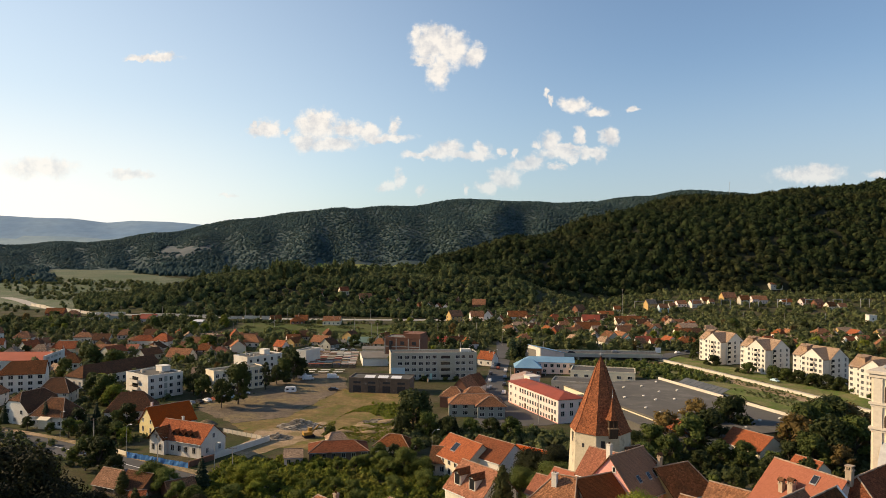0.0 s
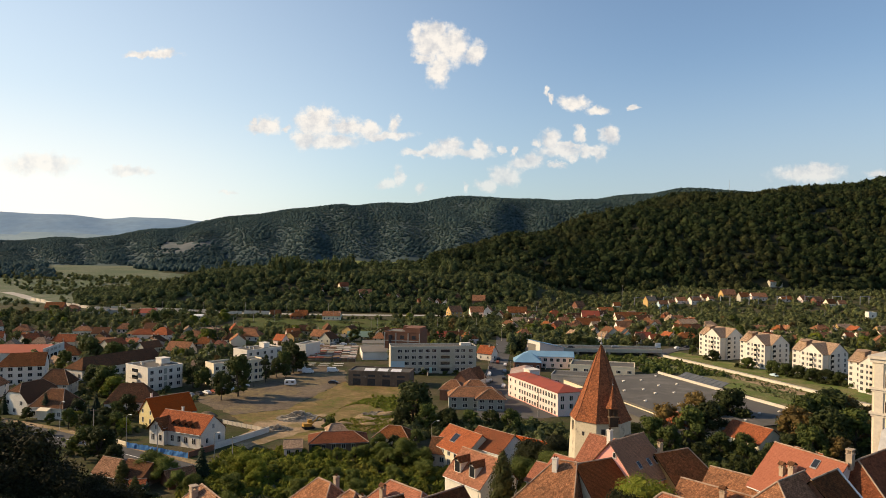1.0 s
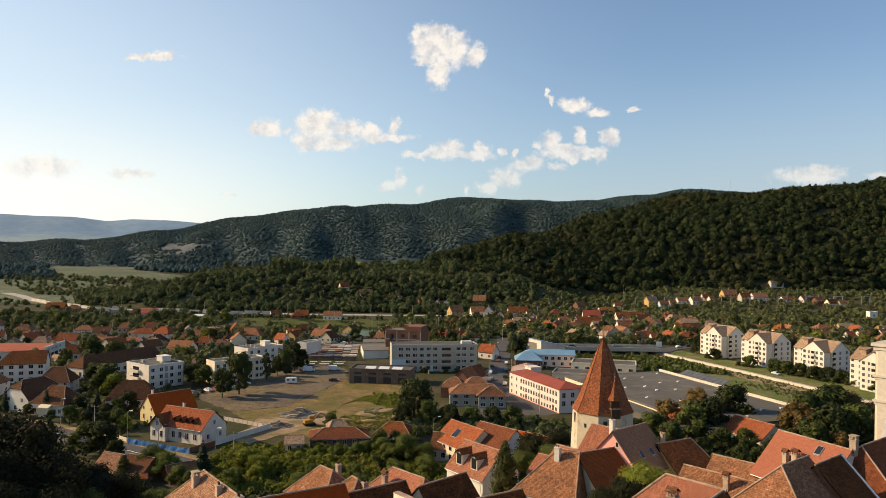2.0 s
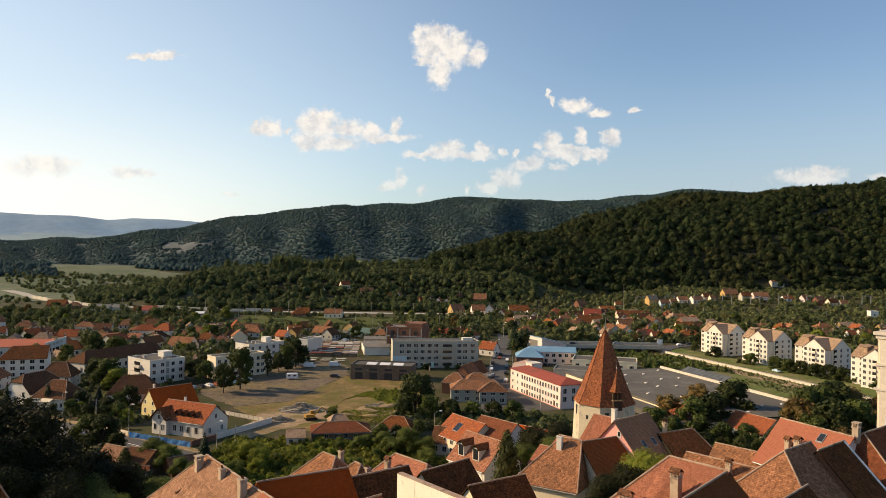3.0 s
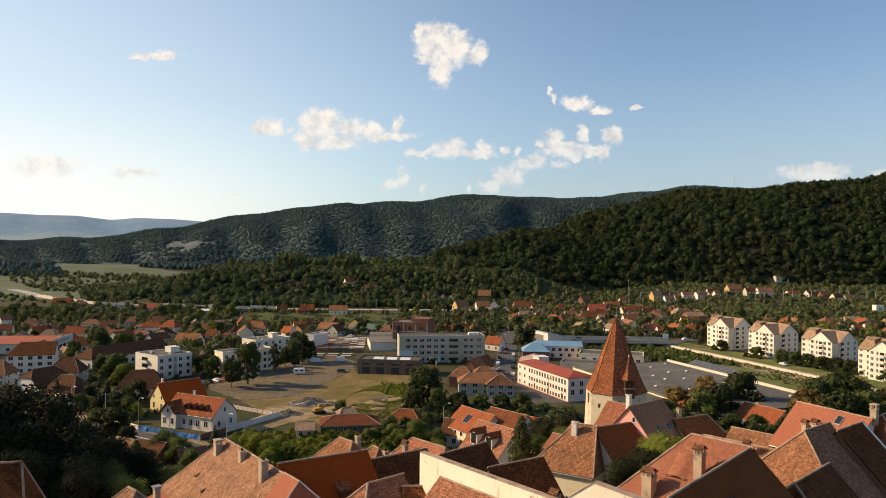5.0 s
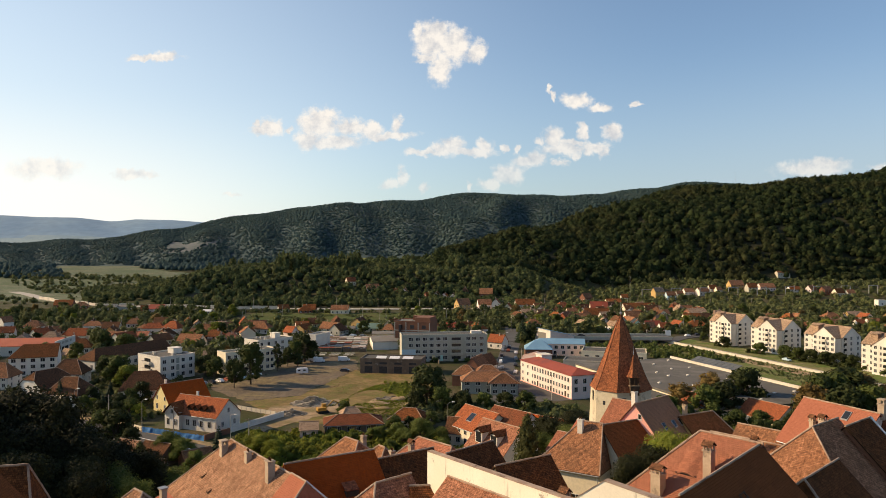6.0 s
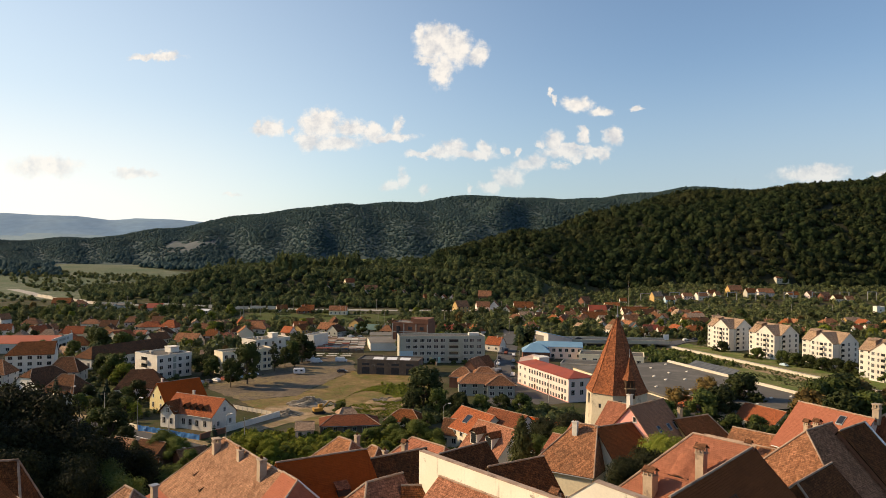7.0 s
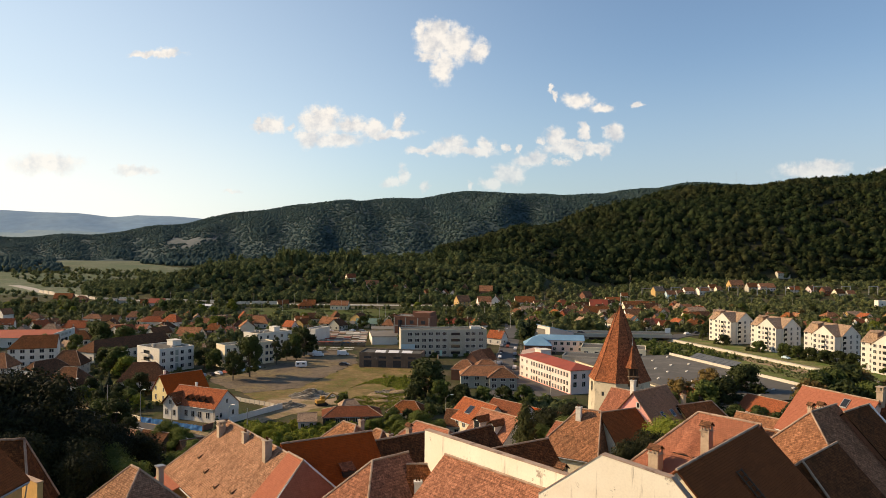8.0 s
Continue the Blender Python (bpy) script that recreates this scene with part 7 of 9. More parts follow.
house("white cottage with a bright orange tile roof", 269.2, 491.0, 15, 6.4, 5.5, G(269.2, 491.0) + 3.8, 2.7, (0, 0), roof=TILE_ORANGE, wall=WHITE, wins=(("f", 2, 1, .9, 2.6, .95, 1.2, 1),), chims=((1.4, 0.4, 0.9, .6, "block"),), group=TOWN, fine=False)
house("pale rose cottage with a weathered clay tile roof", 281.8, 495.1, 5, 11.0, 7.9, G(281.8, 495.1) + 4.1, 2.6, (0, 0), roof=TILE_OLD, wall=ROSE, wins=(("f", 3, 1, .9, 2.6, .95, 1.2, 1),), group=TOWN, fine=False)
house("cream house with a weathered clay tile roof", 232.1, 546.3, 10, 13.7, 9.9, G(232.1, 546.3) + 2.6, 2.2, (0, 0), roof=TILE_OLD, wall=CREAM, wins=(("f", 4, 1, .9, 2.6, .95, 1.2, 1),), chims=((1.2, 0.4, 0.7, .6, "block"),), group=TOWN, fine=False)
house("cream cottage with a faded tan tile roof", 268.6, 510.0, 12, 7.6, 5.5, G(268.6, 510.0) + 2.6, 2.0, (0, 0), roof=TILE_TAN, wall=CREAM, wins=(("f", 2, 1, .9, 2.6, .95, 1.2, 1),), chims=((-0.7, 0.7, 0.7, .6, "block"),), group=TOWN, fine=False)
house("cream cottage with a faded tan tile roof", 236.9, 507.8, 10, 10.2, 7.4, G(236.9, 507.8) + 2.6, 1.6, (0, 0), roof=TILE_TAN, wall=CREAM, wins=(("f", 3, 1, .9, 2.6, .95, 1.2, 1),), chims=((2.0, 0.3, 0.6, .6, "block"),), group=TOWN, fine=False)

# INFILL: further rows of small houses between the ones above
infill = random.Random(77)
PLACED = [(o.matrix_basis.translation.x, o.matrix_basis.translation.y) for o in scene.objects if o.parent is None and o.get("category") in ("house", "apartment building", "hall", "workshop", "factory", "school", "annex", "garage", "market hall")]
for zone, count_, gap in ((((40, 478), (136, 470), (205, 540), (200, 630), (60, 640), (28, 560)), 46, 11.5), (((-290, 480), (-232, 392), (-120, 392), (-110, 470), (-165, 500)), 26, 13), (((210, 480), (300, 470), (340, 540), (230, 560)), 14, 14), (((-100, 452), (22, 452), (24, 496), (-110, 494)), 10, 13)):
    xs_, ys_ = [p[0] for p in zone], [p[1] for p in zone]
    tries = 0
    while count_ and tries < 3000:
        tries += 1
        hx, hy = infill.uniform(min(xs_), max(xs_)), infill.uniform(min(ys_), max(ys_))
        hit = False
        for (xa, ya), (xb, yb) in zip(zone, zone[1:] + zone[:1]):
            if (ya > hy) != (yb > hy) and hx < (xb - xa) * (hy - ya) / (yb - ya) + xa:
                hit = not hit
        if not hit or any((hx - a) ** 2 + (hy - b) ** 2 < gap * gap for a, b in PLACED) or abs(hx - 33 - (hy - 430) * .06) < 8:
            continue
        PLACED.append((hx, hy))
        count_ -= 1
        roof_, rn = infill.choice(((TILE_OLD, "weathered clay tile"), (TILE_BROWN, "brown tile"), (TILE_DARK, "dark brown tile"), (TILE_DARK, "dark brown tile"), (TILE_TAN, "faded tan tile"), (TILE_ORANGE, "orange tile")))
        wall_, wn_ = infill.choice(((WHITE, "white"), (CREAM, "cream"), (ROSE, "pale rose"), (GREYWALL, "grey"), (OCHRE, "ochre")))
        ln_, hip_ = infill.uniform(8, 12.5), infill.choice(((0, 0), (0, 0), (2.6, 2.6), (0, 2.4)))
        house(wn_ + " cottage with a " + rn + " roof", hx, hy, infill.choice((-78, -70, 5, 12, 20, 65, 80)), ln_, infill.uniform(6.2, 8.4), G(hx, hy) + infill.uniform(2.7, 4.4), infill.uniform(2.4, 3.6), hip_, roof=roof_, wall=wall_,
              wins=(("f", 3, 1, .9, 2.6, .95, 1.2, 1), ("l", 2, 1, .9, 2.6, .9, 1.2, 1)), chims=((infill.uniform(-2, 2), .4, .6, .6, "block"),), group=TOWN, fine=False)


# ---- the citadel's slope: tower, church, old houses ----
def pointed_tower(x, y, z):
    """Eight-sided plastered tower under a tall flared tile spire, with a lookout turret on one slope."""
    top = empty("tower", pose(x, y, z), "old eight-sided tower with plastered walls and a tall tiled spire", "tower")
    eave = 27.5 - z
    a0 = radians(-109)
    part("wall", Geo().lathe([(6.3, -3), (6.0, 2), (5.72, eave - .3), (5.70, eave + .04)], 8, a0), TOWERWALL, top)
    rings = [(5.97, eave - .08), (5.95, eave), (5.35, eave + 1.0), (4.55, eave + 2.7), (3.4, eave + 5.6), (2.25, eave + 8.6), (1.1, eave + 11.8), (.1, eave + 13.9)]
    spire = part("spire", Geo().lathe(rings, 8, a0), TILE_TOWER, top, "tall flared clay tile spire")
    lines = []
    for k in range(8):
        w = a0 + k * math.pi / 4
        for (r0, z0), (r1, z1) in zip(rings[1:-1], rings[2:]):
            lines.append(((r0 * math.cos(w), r0 * math.sin(w), z0), (r1 * math.cos(w), r1 * math.sin(w), z1)))
    tagged(part("ridge_cap", ridge_caps(lines, .05, .5), TILE_TOWER, spire, "hip tiles down the spire's edges"), kind="stuff")
    fin = Geo().tube((0, 0, eave + 13.7), (0, 0, eave + 16.4), .07, .03)
    fin.lathe([(.05, eave + 14.0), (.25, eave + 14.2), (.25, eave + 14.4), (.05, eave + 14.6)], 8)
    part("finial", fin, METAL, spire, "metal ball and rod")
    # lookout turret on the shaded slope
    q = pose(1.25, -4.75, eave - .3, 0, 0, 8)
    tg = Geo().box(-.85, -.9, -.3, .85, 1.6, 1.5)
    t = part("turret", tg, DARKWOOD, top, "dark timber lookout turret", q)
    part("sill_board", Geo().box(-1.0, -1.05, 1.46, 1.0, 1.6, 1.6), WOOD, t)
    part("inner_wall", Geo().box(-.75, -.3, 1.6, .75, 1.6, 3.3), DARKWOOD, t)
    for px_ in (-.8, -.06, .68):
        part("post", Geo().box(px_, -.9, 1.6, px_ + .12, -.78, 3.3), DARKWOOD, t)
    part("turret_roof", Geo().lathe([(1.38, 3.1), (1.34, 3.25), (.82, 4.2), (.46, 5.4), (.06, 7.2)], 6), TILE_TOWER, t, "little pointed tile roof")
    part("turret_rod", Geo().tube((0, 0, 7.0), (0, 0, 8.9), .05, .02).lathe([(.03, 7.3), (.15, 7.5), (.03, 7.7)], 6), METAL, t)
    # openings
    d = 5.78 * math.cos(math.pi / 8)
    for ang, u, zz, w, h in ((-131.5, -.55, eave - 2.7, .42, .75), (-131.5, -.35, eave - 5.7, .95, 1.0), (-86.5, -.9, eave - 2.5, .75, 1.4), (-176.5, 0, eave - 2.4, .8, 1.8)):
        part("window_slit", Geo().box(-w / 2, -.06, 0, w / 2, .2, h), DARKPAINT, top, "dark slit opening", pose(0, 0, 0, 0, 0, ang + 90) @ pose(u, -d - .02, zz))
    return top


pointed_tower(30.75, 143.2, 18.5)



def church_tower(x, y, z, rz):
    top = empty("church_tower", pose(x, y, z, 0, 0, rz), "cream church tower with cornices, arched openings and a pale spire", "church tower")
    W = 9.2
    tall = 46.3 - z
    part("wall", Geo().box(-W / 2, -W / 2, -3, W / 2, W / 2, tall), CREAM, top)
    for zz, o, h in ((tall - .2, .55, .4), (tall - .7, .3, .5), (tall - 4.3, .35, .3), (tall - 4.6, .2, .3), (tall - 7.6, .35, .3), (tall - 7.9, .2, .3), (tall - 13.9, .4, .4)):
        part("cornice", Geo().box(-W / 2 - o, -W / 2 - o, zz, W / 2 + o, W / 2 + o, zz + h), PALESTONE, top)
    for sx in (-1, 1):
        for side in range(4):
            m = pose(0, 0, 0, 0, 0, 90 * side)
            part("pilaster", Geo().box(sx * (W / 2 - .75) - .55, -W / 2 - .18, tall - 13.4, sx * (W / 2 - .75) + .55, -W / 2 - .01, tall - .8), PALESTONE, top, "", m)
    for side in range(4):
        for k, zz in enumerate((tall - 3.9, tall - 7.2)):
            for u in (-2.5, 2.5):
                g = Geo()
                w, h = 1.15, 1.75 if k == 0 else 1.2
                pts = [(-w / 2, 0), (w / 2, 0), (w / 2, h)] + [(w / 2 * math.cos(t * math.pi / 8), h + w / 2 * math.sin(t * math.pi / 8)) for t in range(1, 8)] + [(-w / 2, h)]
                fr = [(px_ * 1.25, pz_ * 1.06 - .1) for px_, pz_ in pts]
                o = Geo()
                for shape, gg, d0 in ((pts, g, -.12), (fr, o, -.07)):
                    gg.poly([(px_, d0, pz_) for px_, pz_ in shape])
                    for i in range(len(shape)):
                        (xa, za), (xb, zb) = shape[i], shape[(i + 1) % len(shape)]
                        gg.poly(((xb, d0, zb), (xa, d0, za), (xa, .05, za), (xb, .05, zb)))
                m = pose(0, 0, 0, 0, 0, 90 * side) @ pose(u, -W / 2, zz)
                f2 = part("window_surround", o, PALESTONE, top, "", m)
                part("louvre", g, DARKWOOD, f2, "dark arched opening")
    part("spire", Geo().lathe([(4.6, tall + .3), (4.0, tall + 1.2), (3.3, tall + 3.0), (2.4, tall + 8), (.1, tall + 20)], 8, math.pi / 8), METAL, top, "pale sheet-metal spire")
    part("porch_roof", Geo().slab(((-W / 2 + 1.2, -W / 2 - 1.6, tall - 12.2), (W / 2, -W / 2 - 1.6, tall - 12.2), (W / 2, -W / 2, tall - 9.2), (-W / 2 + 1.2, -W / 2, tall - 9.2)), .2), METAL, top, "pale metal lean-to roof")
    return top


church_tower(64.1, 98.2, 20.5, -49)

OLD = "old houses below the citadel"


def roof_hatch(parent, u, v, L, W, H, R, w=.9, d=1.2, material=None, lift=.28):
    """A small lidded opening on the front slope."""
    k = R / (W / 2)
    z = H + R - abs(v) * k
    s = 1 if v < 0 else -1
    g = Geo().slab(((u - w / 2, v - s * d / 2, z - d / 2 * k + lift + .25), (u + w / 2, v - s * d / 2, z - d / 2 * k + lift + .25), (u + w / 2, v + s * d / 2, z + d / 2 * k + lift * .4), (u - w / 2, v + s * d / 2, z + d / 2 * k + lift * .4)), .1)
    ob = part("roof_hatch", g, material or TILE_RED, parent, "small hinged roof hatch")
    part("hatch_frame", Geo().box(u - w / 2 + .05, v - s * d / 2 if s > 0 else v, z - d / 2 * k - .2, u + w / 2 - .05, v if s > 0 else v - s * d / 2, z - d / 2 * k + lift + .1), DARKWOOD, ob)
    return ob


def skylight(parent, u, v, W, H, R, w=.8, d=1.2):
    k = R / (W / 2)
    z = H + R - abs(v) * k
    s = 1 if v < 0 else -1
    dd = d / 2 / math.sqrt(1 + k * k)

    def quad(a, b, up):
        return ((u - a, v - s * b, z - b * k + up), (u + a, v - s * b, z - b * k + up), (u + a, v + s * b, z + b * k + up), (u - a, v + s * b, z + b * k + up))
    ob = part("skylight", Geo().slab(quad(w / 2 + .08, dd + .06, .13), .2), METAL, parent, "metal skylight frame")
    part("pane", Geo().slab(quad(w / 2, dd, .16), .06), GLASS, ob)


def dormer(parent, u, v, W, H, R, w=1.3, h=1.3, roof=None, wall=None):
    """A gabled dormer with a window on the front slope."""
    k = R / (W / 2)
    z = H + R - abs(v) * k
    dep = h / k + .5
    d = part("dormer", Geo().box(u - w / 2, v, z - .3, u + w / 2, v + dep, z + h), wall or WHITE, parent, "small white dormer")
    q = Geo()
    a = w / 2 + .25
    q.slab(((u - a, v - .35, z + h - .15), (u, v - .35, z + h + .75), (u, v + dep + 1.4, z + h + .75), (u - a, v + dep + .6, z + h - .15)), .1)
    q.slab(((u + a, v - .35, z + h - .15), (u + a, v + dep + .6, z + h - .15), (u, v + dep + 1.4, z + h + .75), (u, v - .35, z + h + .75)), .1)
    part("dormer_roof", q, roof or TILE_OLD, d)
    part("pane", Geo().box(u - w / 2 + .2, v - .05, z + .15, u + w / 2 - .2, v + .02, z + h - .12), GLASS, d)


def old(label, x, y, rz, L, W, ridge, R, hip=(0, 0), roof=None, wall=None, **more):
    """An old house given by its ridge height."""
    return house(label, x, y, rz, L, W, ridge - R, R, hip, roof=roof or TILE_OLD, wall=wall or CREAM, caps=True, group=OLD, **more)


# corner house with the rosy roof, and its shaded wing
rosy = old("corner house with a rosy tile roof, tall chimney and eyebrow window", 20.7, 66.4, -49, 9.5, 9.4, 38.2, 4.6, (4, 0), roof=TILE_PINK, chims=((1.8, -3.0, -.75, .75, "hood"), (-1.9, -4.9, -3.2, .95, "hood")))
eb = Geo()
n = 14
for i in range(n):
    a, b = -1.25 + 2.5 * i / n, -1.25 + 2.5 * (i + 1) / n
    ha, hb = (.42 * math.cos(t / 1.25 * math.pi / 2) ** 1.5 for t in (a * .999, b * .999))
    eb.slab(((a, -3.55, ha), (b, -3.55, hb), (b, -1.9, hb + 1.6), (a, -1.9, ha + 1.6)), .1)
eyebrow = part("eyebrow_window", eb, TILE_PINK, rosy, "low curved eyebrow dormer", pose(-.2, .2, 38.2 - 4.6 - ground_at(20.7, 66.4) + 1.22))
part("pane", Geo().box(-1.0, -3.5, -.25, 1.0, -3.35, .26), GLASS, eyebrow)
old("shaded wing of the corner house under brown tiles darkened for shade", 18.5, 56.5, 50, 16.5, 9.2, 38.1, 4.6, (0, 0), roof=TILE_UMBER_SHADE)
lad = empty("roof_ladder", pose(18.5, 56.5, ground_at(18.5, 56.5), 0, 0, 50), "long dark wooden roof ladder lying on the tiles", "ladder", OLD)
lz = 38.1 - ground_at(18.5, 56.5)
for k, u in enumerate((-1.6, -.7)):
    part("board", Geo().slab(((u, -4.2, lz - 3.95), (u + .16, -4.2, lz - 3.95), (u + .16, -1.6, lz - 1.35), (u, -1.6, lz - 1.35)), .07), DARKWOOD, lad)
for k in range(9):
    v = -4.1 + k * .3
    part("rung", Geo().box(-1.5, v - .03, lz + v * 1.0 + .30, -.6, v + .03, lz + v * 1.0 + .35), DARKWOOD, lad)
# cream fire walls
def fire_wall(x, y, rz, prof, base, label, thick=.5, cope=True, material=None):
    g = Geo()
    pts = [(prof[0][0], base)] + list(prof) + [(prof[-1][0], base)]
    fr, bk = [(u, -thick / 2, zz) for u, zz in pts], [(u, thick / 2, zz) for u, zz in pts]
    g.poly(fr[::-1])
    g.poly(bk)
    for i in range(len(pts)):
        j = (i + 1) % len(pts)
        g.poly((fr[i], fr[j], bk[j], bk[i]))
    ob = empty("fire_wall", pose(x, y, 0, 0, 0, rz), label, "wall", OLD)
    part("wall", g, material or LIMEWASH, ob)
    if cope:
        c = Geo()
        for (ua, za), (ub, zb) in zip(prof[:-1], prof[1:]):
            c.slab(((ua, -thick / 2 - .05, za + .06), (ub, -thick / 2 - .05, zb + .06), (ub, thick / 2 + .05, zb + .06), (ua, thick / 2 + .05, za + .06)), .06)
        part("coping", c, RIDGE, ob, "thin mortar coping")
    return ob


fire_wall(8.1, 50.0, -39.7, ((-4.9, 35.4), (0, 39.1), (4.9, 38.55), (6.6, 36.9)), 22, "tall stained cream gable wall of an old house")
fw = fire_wall(-4.2, 66, -49.6, ((0, 36.55), (17.5, 36.55)), 22, "long cream fire wall standing above the roofs")
old("old house with large rosy tiles below the cream wall", 3.1, 57.0, -49.6, 17, 10, 35.05, 4.3, roof=TILE_ROSEBROWN)
cc = empty("chimney_stack", pose(6.1, 54.8, 34.4, 0, 0, -49), "grey chimney with open lantern head beside the cream wall", "chimney", OLD)
chimney(cc, 0, 0, -4, 1.8, .62, .55, STACK, True, "hood")
# roofs in the middle foreground
sw = old("house end under fresh salmon tiles with a white verge", -16.28, 69.44, -53, 4.2, 10.9, 32.85, 5.3, (0, 1.2), roof=TILE_SALMON, wall=CREAM)
sz = 32.85 - ground_at(-16.28, 69.44)
part("verge", Geo().tube((.9, 0, sz + .05), (2.4, 5.75, sz - 5.6), .09).tube((.9, 0, sz + .05), (2.4, -5.75, sz - 5.6), .05), WHITEPAINT, sw, "white mortared verge")
old("old house with a hipped brown tile roof", -8.9, 63.9, 44, 7.8, 8.2, 34.3, 4.5, (4, 0), roof=TILE_ROSEBROWN)
old("low wing with brown tiles and a white chimney", -3.9, 65.6, 4, 3.6, 6, 33.6, 3.6, (0, 0), roof=TILE_BROWN, chims=((-1.1, -2.2, -.9, .6, "white"),))
red = old("house with a big even dark-red tile roof", -14.8, 76.8, 33, 9.6, 13, 32.9, 6.3, roof=TILE_RED)
roof_hatch(red, 0.9, -2.9, 9.6, 13, 32.9 - 6.3 - ground_at(-14.8, 76.8), 6.3, 1.5, 1.1, TILE_ORANGE, .42)
big = old("large old house with weathered tiles, chimneys and roof hatches", -23.6, 79.2, -53, 21.2, 10.9, 32.7, 5.3, (4.4, 0), roof=TILE_PALE, chims=((-5.3, -1.2, -.35, .8, "lantern"), (.6, -.7, .15, .65, "block"), (7.0, -1.0, .75, .8, "block")), over_eave=.6)
hb = 32.7 - 5.3 - ground_at(-23.6, 79.2)
for u, v in ((-5.5, -3.4), (-1.8, -4.0), (2.4, -4.4), (6, -4.0)):
    roof_hatch(big, u, v, 21.2, 10.9, hb, 5.3, .6, .55, TILE_PALE, .02)
g = Geo()
for i in range(6):
    g.box(-9 + i * 2.2, -7.6, hb - 4.5, -8.86 + i * 2.2, -7.46, hb - 1.2)
g.box(-9.2, -7.7, hb - 3.2, 2.4, -7.4, hb - 3.05)
part("gallery", g, DARKWOOD, big, "dark wooden gallery posts and rail")
part("gallery_wall", Geo().box(-8.5, -5.6, hb - 5, 6, -5.46, hb - .4), OCHRE, big, "ochre wall behind the gallery")
part("gallery_roof", Geo().slab(((-10.2, -8.4, hb - 1.4), (-4.2, -8.4, hb - 1.4), (-4.2, -5.6, hb - .4), (-10.2, -5.6, hb - .4)), .12), TILE_SALMON, big, "red lean-to roof of the gallery")
old("small house with a hipped weathered tile roof", -30.6, 66.8, -42, 8.4, 8.2, 32.6, 4.1, (3.4, 3.4), roof=TILE_PALE)
cc = empty("chimney_stack", pose(-30.0, 71, 28.7, 0, 0, -42), "tall grey chimney between the roofs", "chimney", OLD)
chimney(cc, 0, 0, -6, 2.6, .52, .52, STACK, False)
part("chimney_lid", Geo().box(-.4, -.4, 2.74, .4, .4, 2.82), METAL, cc)
# roof takes the darkened tile in place of tree shade falling on it
old("dark hipped house at the foot of the slope", -42.7, 62.2, 14, 11.4, 7.5, 36.0, 5.6, (0, 1.5), roof=TILE_LICHEN_SHADE)
old("near brown-tiled house with ochre walls", -37.5, 50.5, 90, 7, 8.1, 40, 4.05, (0, 0), roof=TILE_UMBER_SHADE, wall=OCHRE)
fire_wall(-34.75, 56.75, -40, ((-2.7, 34.7), (2.7, 35.0)), 27, "low ochre house wall under a tiled coping", .4, True, OCHRE)
old("small lit house with rosy tiles", -4.2, 89.2, -47, 10.8, 6.6, 31.2, 3.0, (2.4, 2.4), roof=TILE_PINK, chims=((-2.0, -2.0, -.6, .6, "hood"),))
old("house with a dark shaded tile roof", -7.3, 82.0, 38, 7.2, 9, 31.8, 4.6, roof=TILE_LICHEN_SHADE)
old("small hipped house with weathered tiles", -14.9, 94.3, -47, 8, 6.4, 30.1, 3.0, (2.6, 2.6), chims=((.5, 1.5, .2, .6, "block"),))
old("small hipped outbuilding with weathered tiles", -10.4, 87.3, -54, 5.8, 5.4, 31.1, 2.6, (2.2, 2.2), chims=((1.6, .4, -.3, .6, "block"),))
old("house with a steep lichened tile roof darkened for shade", 0.0, 86.2, 45, 7.4, 9.5, 31.4, 4.9, roof=TILE_LICHEN_SHADE)
old("house with a long lichened tile roof darkened for shade", 5.7, 81.3, 34, 7.4, 9, 31.3, 4.6, roof=TILE_LICHEN_SHADE)
brown = old("house with a sunlit weathered roof and a white chimney", 16.9, 108.0, -31, 9.4, 10.8, 29.3, 5.3, (4.7, 1.5), chims=((.3, -1.2, .4, .75, "white"),), wins=(("f", 4, 1, -.9, 2.8, 1, 1.3, 1),))
old("wing with even red-brown tiles darkened for shade", 22.6, 108.2, 30, 7.2, 10.4, 29.1, 5.1, roof=TILE_UMBER_SHADE)
pink = old("steep-roofed house with a pink gable and skylights", 28.43, 113.0, 42, 8.6, 9.2, 31.4, 5.1, roof=TILE_DUSK, wall=PINK, chims=((-3.75, .5, 1.5, .7, "white"),))
hp = 31.4 - 5.1 - ground_at(28.43, 113.0)
for u in (-1.2, 1.4, 3.2):
    skylight(pink, u, -3.1, 9.2, hp, 5.1, .6, 1.0)
window(pink, wall_pose("l", 8.6, 9.2, .8, hp + 2.9), .45, .7, 0)
old("low house with rosy tiles beside the pink gable", 26.2, 118.8, -48, 5.2, 7, 30.0, 3.4, (0, 0), roof=TILE_PINK)
old("low house with salmon tiles at the tower's foot", 21.6, 119.0, -48, 8, 6, 26.2, 2.4, (0, 0), roof=TILE_SALMON)
old("low brown-tiled outbuilding behind the pink house", 36.6, 115.2, 29, 8.5, 8.2, 28.9, 3.4, (0, 1.5), roof=TILE_BROWN, wall=OCHRE, wins=(("f", 4, 1, -1.6, 2.8, .9, 1.2, 1),), chims=((-3.0, .3, 1.2, .6, "hood"),))
old("low dark-roofed house against the tower", 37.0, 140.5, 30, 5, 5.5, 25.0, 2.6, (0, 1.5), roof=TILE_DARK, wall=OCHRE)
two = old("house with weathered tiles and two white dormers", 7.3, 136.8, -51, 10, 8.8, 22.0, 4.2, roof=TILE_ROSEBROWN, wall=WHITE)
hd = 22.0 - 4.2 - ground_at(7.3, 136.8)
for u in (-2.3, 1.8):
    dormer(two, u, -3.7, 8.8, hd, 4.2, 1.7, 2.2, TILE_BROWN)
